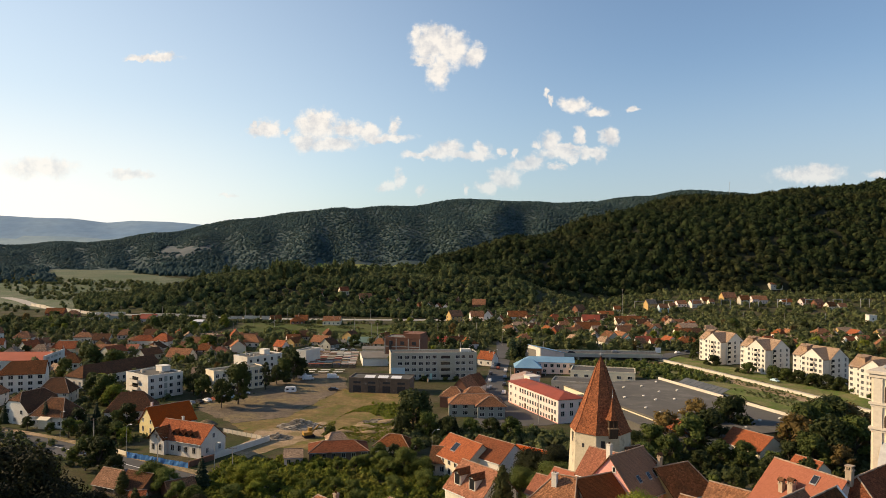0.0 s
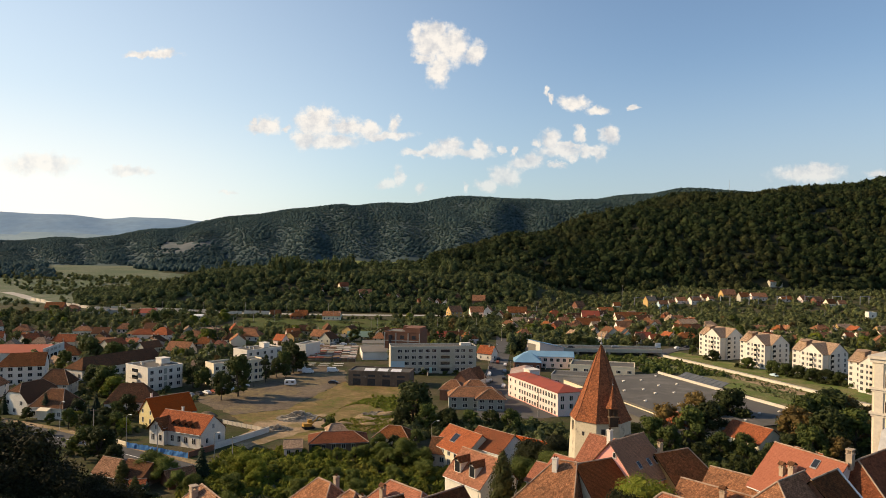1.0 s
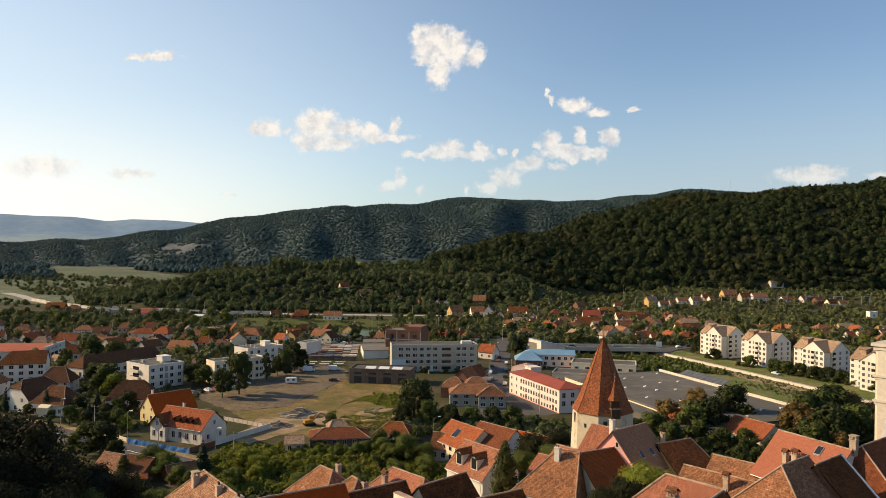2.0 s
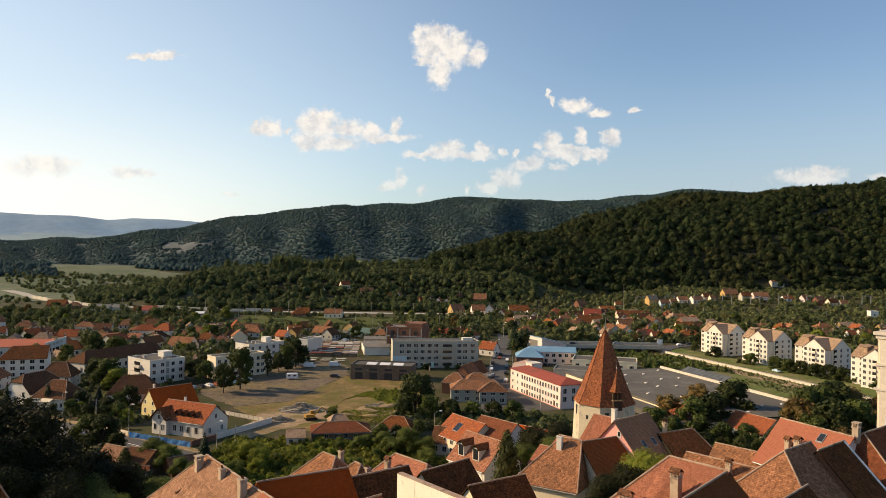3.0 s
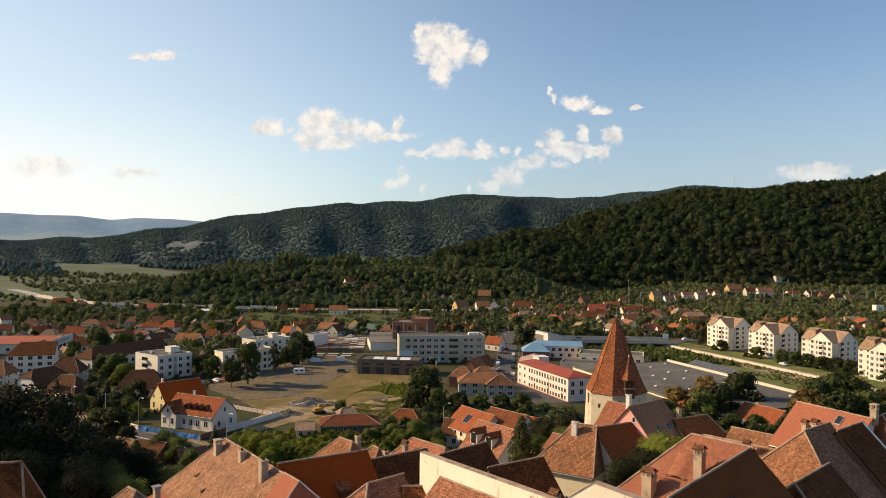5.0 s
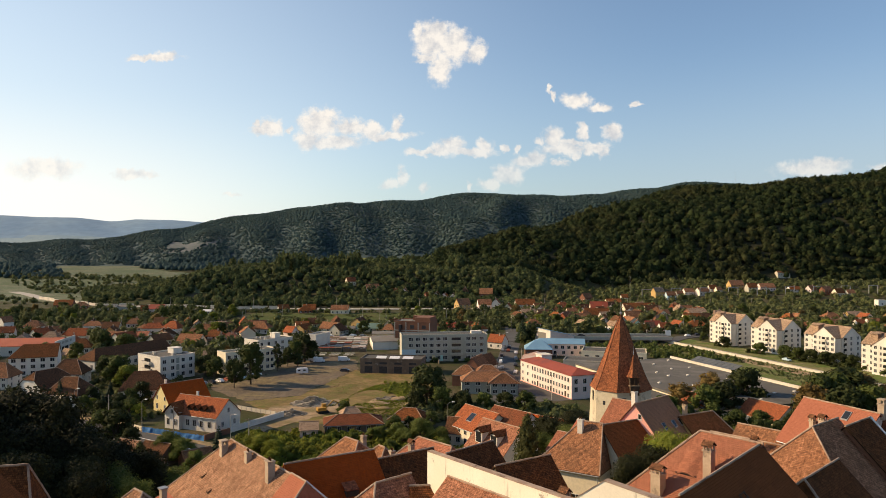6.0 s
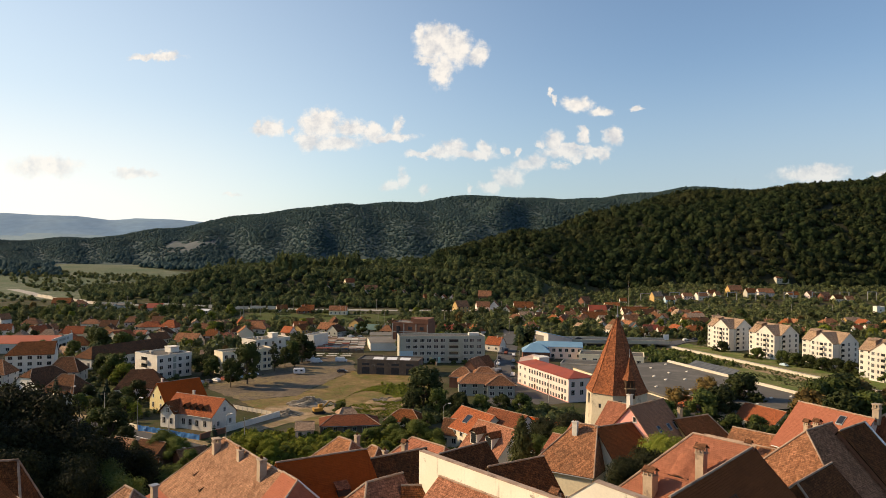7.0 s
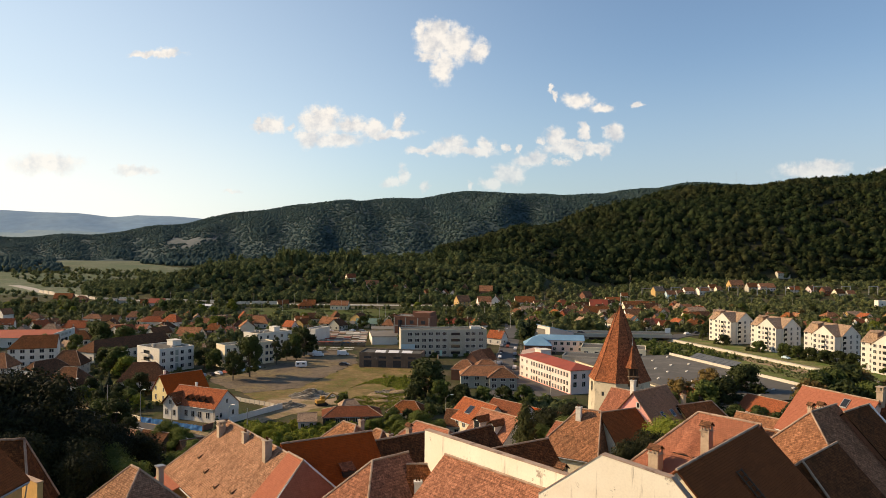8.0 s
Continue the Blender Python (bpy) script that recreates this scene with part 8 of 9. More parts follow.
sl = old("pale house with a fresh orange tile roof and a skylight", 6.4, 200.6, -55, 14.5, 11, 10.5, 4.5, roof=TILE_ORANGE, wall=CREAM, wins=(("f", 5, 1, 1.6, 2.8, 1.1, 1.5, 1), ("r", 3, 1, 1.6, 2.8, 1.0, 1.4, 1), ("f", 5, 1, 4.2, 2.8, 1.1, 1.3, 1)))
skylight(sl, -1.0, -2.8, 11, 10.5 - 4.5 - ground_at(6.4, 200.6), 4.5, 2.0, 2.6)
old("house with a plain red-brown tile roof", 14.5, 197, -48, 13, 10.5, 11.2, 3.8, roof=TILE_DARKRED, wall=WHITE)
old("low annex with a red roof", 25, 196, -40, 12, 8, 9.2, 2.2, roof=TILE_RED, wall=ROSE)
old("low shed with rosy tiles between the houses", 20.8, 134, -42, 8, 7, 20.6, 2.4, roof=TILE_PINK, wall=CREAM)
old("small white gabled house with a brown roof", -.2, 203, -20, 5, 6, 7.6, 3.4, roof=TILE_DARK, wall=WHITE, wins=(("f", 2, 1, 1.6, 2.8, 1.0, 1.3, 1), ("l", 2, 2, 1.4, 2.6, .9, 1.2, 1), ("r", 2, 2, 1.4, 2.6, .9, 1.2, 1)))
ored = old("house with a smooth orange tile roof, skylight and chimneys", 46.2, 92.4, -65, 10, 9.4, 35.1, 4.6, roof=TILE_SALMON, wall=ROSE, chims=((-1.6, -2.9, -2.1, .6, "hood"), (-.3, -2.7, -1.8, .75, "hood")))
skylight(ored, 1.6, -1.0, 9.4, 35.1 - 4.6 - ground_at(46.2, 92.4), 4.6, .75, 1.1)
old("old house with lichened tiles and a sunlit hip", 35.7, 78.0, 40, 12.0, 16, 35.9, 8.0, (6, 0), roof=TILE_PATCHED)
dk = old("lichened roof darkened for shade, white verge, stepping up the slope", 42.8, 82.2, 40, 6.2, 16, 35.45, 8.0, roof=TILE_LICHEN_SHADE, wall=BRICKWALL)
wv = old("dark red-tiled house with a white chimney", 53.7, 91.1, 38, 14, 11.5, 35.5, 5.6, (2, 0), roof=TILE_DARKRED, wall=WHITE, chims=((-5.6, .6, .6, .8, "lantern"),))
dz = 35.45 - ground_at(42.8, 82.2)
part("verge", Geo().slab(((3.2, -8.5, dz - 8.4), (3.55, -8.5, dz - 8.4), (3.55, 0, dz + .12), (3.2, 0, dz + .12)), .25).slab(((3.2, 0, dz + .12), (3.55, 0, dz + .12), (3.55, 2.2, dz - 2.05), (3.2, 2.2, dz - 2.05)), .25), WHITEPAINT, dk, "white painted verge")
old("near roof with lichened tiles darkened for shade, a patched slope", 30.6, 66.6, 45, 10.5, 12, 34.7, 6.0, (2, 0), roof=TILE_LICHEN_SHADE)
old("low sunlit house with faded tiles", 39.6, 97.0, -48, 8.4, 6.5, 30.9, 2.9, (0, 2))
old("low house with faded tiles and little chimneys", 33.0, 88.0, -48, 9, 7, 32.0, 3.0, (0, 0), chims=((1.5, -1.4, .0, .6, "hood"),))
# below the slope
old("long low house with a reddish-brown hipped roof", -31, 219.5, 10, 17, 10, 4.6, 1.9, (4, 4), roof=TILE_DARKRED, wall=RUIN, wins=(("f", 6, 1, .8, 3, 1.0, 1.3, 1), ("l", 2, 1, .8, 3, 1.0, 1.3, 1)))
old("small pink-walled wing with faded tiles", -42.5, 210.5, 10, 5, 6, 4.4, 1.5, (0, 0), roof=TILE_TAN, wall=ROSE, wins=(("f", 2, 1, .8, 3, .9, 1.3, 1),))
old("small brown-roofed house in the gardens", -14.5, 226, -12, 11, 9, 5.0, 2.6, (3.5, 3.5), roof=TILE_BROWN, wall=CREAM)
old("low outbuilding with faded tiles", -33.5, 232.5, 20, 6, 5, 3.8, 1.6, (1.5, 1.5), roof=TILE_TAN, wall=WHITE)
old("house with weathered tiles beside the street", -83, 187, -24, 8, 7, 5.2, 3.0, (0, 1), roof=TILE_PALE, wall=RUIN)
old("low house with dark red tiles beside the street", -75.5, 184.5, -24, 8, 7.5, 5.4, 3.0, (0, 0), roof=TILE_DARK, wall=RUIN)
old("small shed with a brown roof beside the street", -65.5, 183.5, 40, 7, 6, 4.0, 2.2, roof=TILE_OLD, wall=BRICKWALL)
old("tiny shed with an orange roof among the trees", -73, 177, 10, 3.6, 3, 3.2, 1.0, roof=TILE_ORANGE, wall=CREAM)
villa = old("pale villa with a steep dark roof and clipped gable", -145, 260, 68, 14, 12.5, 10.6, 5.8, (2.6, 2.6), half=(.45, .45), roof=TILE_DARK, wall=WHITE, wins=(("l", 3, 1, .9, 2.6, 1.0, 1.3, 1), ("l", 2, 1, 3.6, 2.6, 1.0, 1.3, 1), ("f", 4, 1, 1.0, 2.4, 1.0, 1.3, 1)))
villa = old("pale villa with a dark hipped roof and porch", -133, 254, -10, 12.5, 11, 9.2, 5.0, (3.6, 3.6), roof=TILE_DARK, wall=WHITE, wins=(("f", 4, 1, 1.0, 2.4, .9, 1.3, 1), ("r", 2, 1, 1.0, 2.4, .9, 1.3, 1)))
part("porch", Geo().box(-1.8, -7.4, -.5, 1.8, -5.5, 3.1).slab(((-2.1, -7.8, 3.1), (2.1, -7.8, 3.1), (2.1, -5.0, 4.2), (-2.1, -5.0, 4.2)), .15), CREAM, villa, "small front porch")
for hx, hy, hr, hl, roof_, nm in ((-176, 282, 5, 13, TILE_OLD, "pale house with weathered tiles and a small gable"), (-152, 290, 8, 12, TILE_DARK, "house with dark tiles behind the villas")):
    old(nm, hx, hy, hr, hl, 11, 9.6, 4.8, (3.5, 3.5), roof=roof_, wall=WHITE, wins=(("f", 4, 2, .9, 2.4, 1.0, 1.3, 1), ("r", 2, 2, .9, 2.4, .9, 1.3, 1)))
for hx, hy, roof_ in ((78, 236, TILE_ORANGE),):
    old("orange-roofed house among the trees by the factory", hx, hy, -62, 13, 9, 7.6, 3.6, roof=roof_, wall=CREAM)


# ---- trees ----
for tx, ty, th, tk, tw in (
        (-84.7, 281.4, 11.6, "dark", .8), (-80.4, 289, 16.4, "broad", .9), (-70, 344, 13.5, "tall", 1.5), (-67, 347, 10, "dark", .9), (-73.5, 339, 11, "broad", .8), (-77, 319, 12, "tall", .9), (-75, 331, 9, "dark", .8), (-70.5, 330, 6.5, "dark", .9), (-155, 346, 13, "broad", 1.2), (-174, 362, 13, "broad", 1.3), (-104, 318, 10, "dark", 1.1), (-101, 310, 8, "broad", 1.0),
        (-10, 247, 15, "dark", 1.15), (-5, 240, 9, "broad", 1.1), (2, 238, 8, "dark", 1.2), (9, 240, 7, "broad", 1.2), (16, 241, 7, "dark", 1.2), (22, 238, 8, "broad", 1.1),
        (-13, 238, 8, "dark", 1.0), (39, 417, 14, "fir", 1.4), (43, 420, 13, "fir", 1.4), (46, 416, 12, "tall", 1.2)):
    tree(tx, ty, th, tk, tw)
for tx, ty, th, tk in (
        (141, 418, 6, "broad"), (152, 440, 9, "dark"), (168, 440, 9, "broad"), (196, 296, 7, "broad")):
    tree(tx, ty, th, tk, 1.05)
for tx, ty, th, tk in (
        (70, 232, 12, "brown"), (86, 250, 12.5, "brown"), (95, 246, 14, "dark"), (89, 243, 10, "broad"), (64, 226, 9, "broad"), (76, 226, 12, "broad"), (82, 228, 13, "dark"), (106, 222, 14, "brown"), (112, 228, 15.5, "broad"),
        (118, 232, 15.5, "broad"), (124, 236, 16.5, "dark"), (131, 238, 14, "brown"), (137, 234, 12, "brown"), (142, 238, 11, "brown"), (80, 212, 8, "broad"),
        (66, 214, 9, "broad"), (58, 222, 8, "dark"), (112, 214, 14.5, "dark"), (122, 218, 14, "broad"), (130, 222, 10, "brown"), (56, 205, 9, "broad"), (72, 204, 7, "dark"), (84, 204, 7, "broad"), (86, 211, 8, "broad"), (92, 206, 6.5, "broad"), (99, 210, 8.5, "dark"), (93, 199, 5, "lush"), (104, 208, 11, "broad"), (110, 204, 9, "brown"), (86, 196, 5, "bright")):
    tree(tx, ty, th, tk, 1.15)
house("pale house with a large orange tiled roof among trees", 93, 221, -62, 14, 11, 4.6, 3.6, (0, 0), roof=TILE_ORANGE, wall=CREAM, z=0, caps=True)
house("small house with an orange tiled roof among trees", 99, 199, -62, 8, 7, 4.0, 2.6, (0, 0), roof=TILE_ORANGE, wall=CREAM, z=0, caps=True)
# by the white block and the villas
for tx, ty, th, tk in (
        (-174, 338, 10, "broad"), (-137, 291, 11, "dark"), (-131, 285, 12, "broad"), (-126, 281, 9, "bright"), (-104, 306, 9, "dark"), (-99, 302, 8, "broad"), (-124, 250, 6.5, "dark"), (-117, 243, 6.5, "fir"),
        (-109, 237, 7, "dark"), (-103, 232, 6.5, "broad"), (-113, 232, 6, "dark"), (-120, 236, 6.5, "broad"), (-152, 255, 8, "fir"), (-135, 250, 10, "fir"), (-168, 265, 9, "fir"), (-107, 230, 6, "dark"), (-98, 224, 3.2, "broad"),
        (-108, 252, 8, "dark"), (-105, 236.5, 6, "dark"), (-93, 199.5, 10.5, "dark"), (-98, 202, 9.5, "broad"), (-87, 195, 6.5, "dark"), (-128, 240, 4, "broad"), (-139, 246, 4.5, "dark"), (-119, 239, 5, "bright"), (-150, 247, 4, "broad"), (-100, 231, 5, "bright"), (-110, 248, 6.5, "broad"), (-121, 257, 8, "fir"), (-144, 310, 8, "bright"), (-152, 318, 7, "broad")):
    tree(tx, ty, th, tk, 1.1)
# round bushy trees before the white blocks
for bx_, by_, bh_, bk_ in ((146.5, 401, 8, "dark"), (143.5, 404, 3.6, "broad"), (155, 375, 8, "broad"), (151, 379, 3, "dark"), (161, 360, 9, "broad"), (164.5, 354, 9, "broad"), (168.5, 350, 8.5, "dark"), (171.5, 342, 8.5, "dark"), (175, 337, 9, "dark"), (178.5, 331, 8.5, "dark"), (181.5, 325, 6, "broad"), (184, 318, 5, "dark"), (182.5, 311, 6.5, "broad"), (186, 303, 8.5, "dark")):
    bush(bx_, by_, bh_, bk_, 1.25)
# gardens under the houses
for tx, ty, th, tk in (
        (-50, 188, 5.0, "sunny"), (-53, 191, 4.2, "sunny"), (-47, 186, 4.4, "sunny"), (-56, 192, 2.8, "lush"), (-44, 192, 2.0, "lush"), (-38, 189, 2.2, "sunny"), (-33, 185, 2.8, "lush"), (-27, 187, 2.8, "lush"), (-22, 184, 3.2, "grand"),
        (-18, 196, 2.4, "lush"), (-10, 200, 6.0, "lush"), (-5, 198, 4.4, "lush"), (-15, 201, 3.8, "grand"), (-12, 186, 3.4, "lush"), (-46, 182, 3.0, "sunny"), (-4, 188, 4.2, "grand"), (-17, 206, 4, "grand"), (-24, 205, 3, "lush"),
        (-36, 204, 1.8, "sunny"), (-29, 204.5, 2.2, "lush"), (-22, 207, 3.0, "lush"), (-18, 213, 4.4, "broad"), (-36, 236, 5, "broad"), (-14, 214, 4, "dark"), (-8, 222, 5, "broad"), (-50, 176, 4, "lush"), (-34, 174, 3.6, "lush"), (-20, 173, 4, "grand"),
        (22, 178, 12, "grand"), (27, 172, 11, "grand"), (19, 168, 9, "lush"), (30, 182, 10, "brown"), (24, 160, 8, "lush")):
    tree(tx, ty, th * (1.3 if ty < 215 and th < 7 else 1), "lush" if tk == "grand" and tx < 5 else tk, 1.15)
for bx_, bh_ in ((-19, 2.6), (-14, 2.0), (-9, 3.4), (1, 2.4), (6, 2.8), (11, 2.0)):
    bush(bx_, 345.5 + bx_ * .16, bh_, "broad")
tree(-73.5, 186, 7.5, "lush", 1.1)
tree(-69.5, 184, 6.5, "lush", 1.2)
tree(-61, 187, 9.5, "fir", 1.25)
tree(-79, 182, 6.5, "cypress", 1.3)
tree(9.3, 111.5, 13.2, "cypress", .75)
tree(13, 170, 7, "grand", 1.0)
for tx, ty, th in ((46, 124, 4.0), (50.5, 126, 5.0), (55, 129, 4.5), (60, 133, 6.5), (65, 131, 6.0), (43, 127, 3.5)):
    tree(tx, ty, th, "dark" if th > 4.2 else "broad", .95)
for tx, ty, th, tk in ((19.3, 88, 8.8, "grand"), (22.3, 89, 9.8, "grand"), (25.6, 91, 10.6, "sunny"), (20.8, 86, 7.5, "grand")):
    tree(tx, ty, th, tk, .9)
# the trees on the near slope; the grand ones carry shade in their leaf colour
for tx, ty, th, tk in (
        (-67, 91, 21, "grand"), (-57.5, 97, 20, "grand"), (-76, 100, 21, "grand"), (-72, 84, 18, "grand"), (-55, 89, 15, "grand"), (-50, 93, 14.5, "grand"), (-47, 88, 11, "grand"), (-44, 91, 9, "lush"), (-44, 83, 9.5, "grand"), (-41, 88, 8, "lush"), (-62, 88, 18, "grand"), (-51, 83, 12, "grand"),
        # x -90, -99, -96: tall trees added out of view to cast shade
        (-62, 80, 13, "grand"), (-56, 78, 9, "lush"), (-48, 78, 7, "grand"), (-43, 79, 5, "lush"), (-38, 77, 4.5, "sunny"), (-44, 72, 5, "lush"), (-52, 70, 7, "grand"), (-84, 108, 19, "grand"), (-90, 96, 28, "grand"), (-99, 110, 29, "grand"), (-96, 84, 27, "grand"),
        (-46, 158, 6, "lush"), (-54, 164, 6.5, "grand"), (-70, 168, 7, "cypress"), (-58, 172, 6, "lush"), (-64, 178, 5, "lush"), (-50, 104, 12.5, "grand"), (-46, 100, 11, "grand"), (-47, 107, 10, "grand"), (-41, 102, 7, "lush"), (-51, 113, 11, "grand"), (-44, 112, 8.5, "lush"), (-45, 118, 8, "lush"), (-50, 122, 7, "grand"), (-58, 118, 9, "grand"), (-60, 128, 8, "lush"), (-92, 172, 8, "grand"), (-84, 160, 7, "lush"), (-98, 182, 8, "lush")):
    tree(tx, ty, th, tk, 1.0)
# town greenery: strewn garden trees between the houses
trng = random.Random(21)
count = 0
TAKEN = [(o.matrix_basis.translation.x, o.matrix_basis.translation.y) for o in scene.objects if o.parent is None and o.get("category") in ("house", "apartment building", "hall", "workshop", "factory", "school", "annex", "garage")]


def free(x, y, d):
    return all((x - a) ** 2 + (y - b) ** 2 > d * d for a, b in TAKEN)


while count < 130:
    y = trng.uniform(345, 600)
    x = y * trng.uniform(-.63, .62)
    if -98 < x < 5 and y < 372 or (-85 < x < -30 and y < 450) or (-165 < x < -38 and 498 < y < 600) or (60 < x < 200 and y < 450) or (15 < x < 75 and y < 480):
        continue
    if not free(x, y, 7):
        continue
    tree(x, y, trng.uniform(4.5, 9.5), trng.choice(("broad", "broad", "bright", "dark", "bright", "tall", "brown", "broad")), trng.uniform(.9, 1.3))
    count += 1
# hedges and thickets
rng = np.random.default_rng(12)


def thicket(name, spots, r0, r1, label, material):
    spots = np.array(spots)
    rad_ = rng.uniform(r0, r1, len(spots))
    z = terrain(spots[:, 0], spots[:, 1]) + rad_ * .45
    return mass(name, np.stack([spots[:, 0], spots[:, 1], z], 1), rad_, CLUMP, material, label, "shrubs")


pts = []
for _ in range(2600):
    y = rng.uniform(530, 604)
    x = y * rng.uniform(-.66, .40)
    if (-165 < x < -38 and y < 592) or not free(x, y, 6) or (-92 < x < 20 and rng.random() < .5):
        continue
    pts.append((x, y))
pts += [(x, y) for x, y in zip(rng.uniform(-40, 75, 420), rng.uniform(500, 600, 420)) if free(x, y, 7)]
thicket("railway_thicket", pts, .9, 2.3, "green thicket of bushes along the railway", GARDEN)
pts = []
for _ in range(5200):
    y = math.sqrt(rng.uniform(330 ** 2, 600 ** 2))
    x = y * rng.uniform(-.64, .62)
    if -98 < x < 8 and y < 372 or (-85 < x < -30 and y < 450) or (-165 < x < -38 and 498 < y < 600) or (60 < x < 205 and y < 455) or (8 < x < 75 and y < 400) or abs(x - 20 - (y - 300) * .1) < 7 or not free(x, y, 5.5):
        continue
    pts.append((x, y))
thicket("town_gardens", pts, .7, 2.3, "hedges, vines and fruit bushes in the town gardens", GARDEN)
tops = np.array([p for p in pts if rng.random() < .16])
lift = rng.uniform(1.6, 3.4, len(tops))
mass("garden_trees", np.stack([tops[:, 0], tops[:, 1], lift * 1.5], 1), lift, CLUMP, GARDEN, "many garden trees between the town houses", "trees")
pts = [(x, y) for x, y in zip(rng.uniform(60, 620, 2600), rng.uniform(560, 900, 2600)) if free(x, y, 8) and x / y < .66]
pts += [(x, y) for x, y in zip(rng.uniform(35, 330, 1500), rng.uniform(455, 650, 1500)) if free(x, y, 6.5) and not (60 < x < 210 and y < 458) and .07 < x / y < .62]
thicket("village_gardens", pts, 1.4, 4.0, "bushes and fruit trees between the village houses", GARDEN)
pts = [(x, y) for x, y in zip(rng.uniform(-640, -120, 2600), rng.uniform(690, 1060, 2600)) if x < -180 - (y - 690) * .5 and math.sin(y * .045 + .012 * x) > .15 and abs(x + 461 + (800 - y) * -.85) > 22]
pts += [(x, y) for x, y in zip(rng.uniform(-640, -200, 1600), rng.uniform(660, 1030, 1600)) if x < -215 - (y - 660) * .55 and abs(x + 461 + (800 - y) * -.85) > 18 and math.sin(x * .03) + math.sin(y * .021 + 1) > -.2]
thicket("meadow_thicket", pts, .7, 3.4, "scattered bushes on the riverside meadow", GARDEN)
pts = [(x, y) for x, y in zip(rng.uniform(62, 135, 420), rng.uniform(350, 408, 420)) if abs(x - 92 - (408 - y) * .42) < 24 and not (x < 96 and y < 368)]
thicket("willow_thicket", [(x, y) for x, y in zip(rng.uniform(8, 62, 150), rng.uniform(478, 520, 150)) if abs(x - 38) > 5], 1.6, 3.2, "pale green willow bushes along the old channel", GARDEN)
thicket("river_thicket", pts, .6, 1.7, "reeds and willow scrub in the river bed", LEAF)
pts = [(x, y) for x, y in zip(rng.uniform(-14, 40, 260), rng.uniform(228, 252, 260)) if y < 250 - .1 * x]
thicket("garden_thicket", pts, 1.0, 2.3, "dense garden bushes", GARDEN)
pts = [(x, y) for x, y in zip(rng.uniform(-205, -92, 1500), rng.uniform(205, 345, 1500)) if free(x, y, 9.5) and -.70 < x / y < -.33 and abs((x + 86) * .62 + (y - 214)) > 8 and not (-110 < x and y > 283)]
thicket("villa_gardens", pts, .5, 1.7, "hedges and shrubs round the villas", GARDEN)
pts = [(x, y) for x, y in zip(rng.uniform(-62, 2, 1300), rng.uniform(168, 213, 1300)) if not (-46 < x < -19 and y > 204)]
pts += [(x, y) for x, y in zip(rng.uniform(-46, -19, 90), rng.uniform(207, 212.5, 90))]
thicket("slope_thicket", pts, .6, 1.5, "bushes covering the slope under the houses", SUNNY_GREEN)
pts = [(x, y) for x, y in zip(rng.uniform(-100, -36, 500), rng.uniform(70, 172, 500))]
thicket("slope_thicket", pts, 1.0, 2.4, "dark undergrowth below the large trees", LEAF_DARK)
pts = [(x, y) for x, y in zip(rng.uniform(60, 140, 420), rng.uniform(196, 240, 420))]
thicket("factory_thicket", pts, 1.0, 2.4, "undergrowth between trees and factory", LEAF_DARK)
pts = [(x, y) for x, y in zip(rng.uniform(-28, -8, 60), rng.uniform(272, 292, 60))]
thicket("weeds", pts, .4, 1.0, "yellow-flowering weeds on the waste ground", LEAF_YELLOW)


# rough grass and weeds on the open ground
def inside(x, y, poly):
    hit = False
    for (xa, ya), (xb, yb) in zip(poly, poly[1:] + poly[:1]):
        if (ya > y) != (yb > y) and x < (xb - xa) * (y - ya) / (yb - ya) + xa:
            hit = not hit
    return hit


def tufts(name, poly, n, r0, r1, material, label, clump=.02):
    xs, ys = [p[0] for p in poly], [p[1] for p in poly]
    got = []
    for x, y in zip(rng.uniform(min(xs), max(xs), n), rng.uniform(min(ys), max(ys), n)):
        if inside(x, y, poly) and math.sin(x * .23 + 1.3 * math.sin(y * .11)) + math.sin(y * .19 + x * .07) > clump:
            got.append((x, y, .02))
    rad_ = rng.uniform(r0, r1, len(got))
    return mass(name, np.array(got), rad_, TUFT, material, label, "grass")


tufts("dry_weeds", [(-52, 296), (-44, 324), (-12, 314), (-9, 290), (-13, 250), (-38, 262), (-46, 270)], 2200, .06, .17, DRYLEAF, "dry weeds and grass tufts on the waste ground", -.5)
tufts("green_weeds", [(-33, 258), (-38, 270), (-31, 288), (-13, 294), (-9, 278), (-12, 256)], 5200, .14, .42, LEAF_YELLOW, "yellow-green weeds overgrowing the waste ground", -.55)
tufts("low_weeds", [(-40, 232), (-46, 246), (-38, 264), (-12, 264), (-10, 244), (-24, 234)], 2600, .12, .42, SUNNY_GREEN, "low green weeds spreading over the waste ground", .1)
tufts("river_grass", [(96, 440), (128, 420), (146, 366), (172, 288), (200, 200), (158, 200), (140, 290), (112, 400)], 8000, .2, .7, GARDEN, "rough grass on the river's banks", -.6)
tufts("river_shrubs", [(96, 440), (112, 425), (150, 300), (175, 215), (160, 215), (138, 300), (108, 405)], 500, .6, 1.6, LEAF, "low shrubs along the river channel", .1)
tufts("meadow_grass", [(-155, 590), (-40, 590), (-46, 524), (-62, 506), (-148, 514)], 3200, .3, 1.0, GARDEN, "tussocks of the valley meadow", .5)
tufts("yard_weeds", [(-97, 287), (-90, 318), (-76, 330), (-80, 306), (-90, 284)], 500, .15, .5, GARDEN, "weeds along the yard's edge", .3)


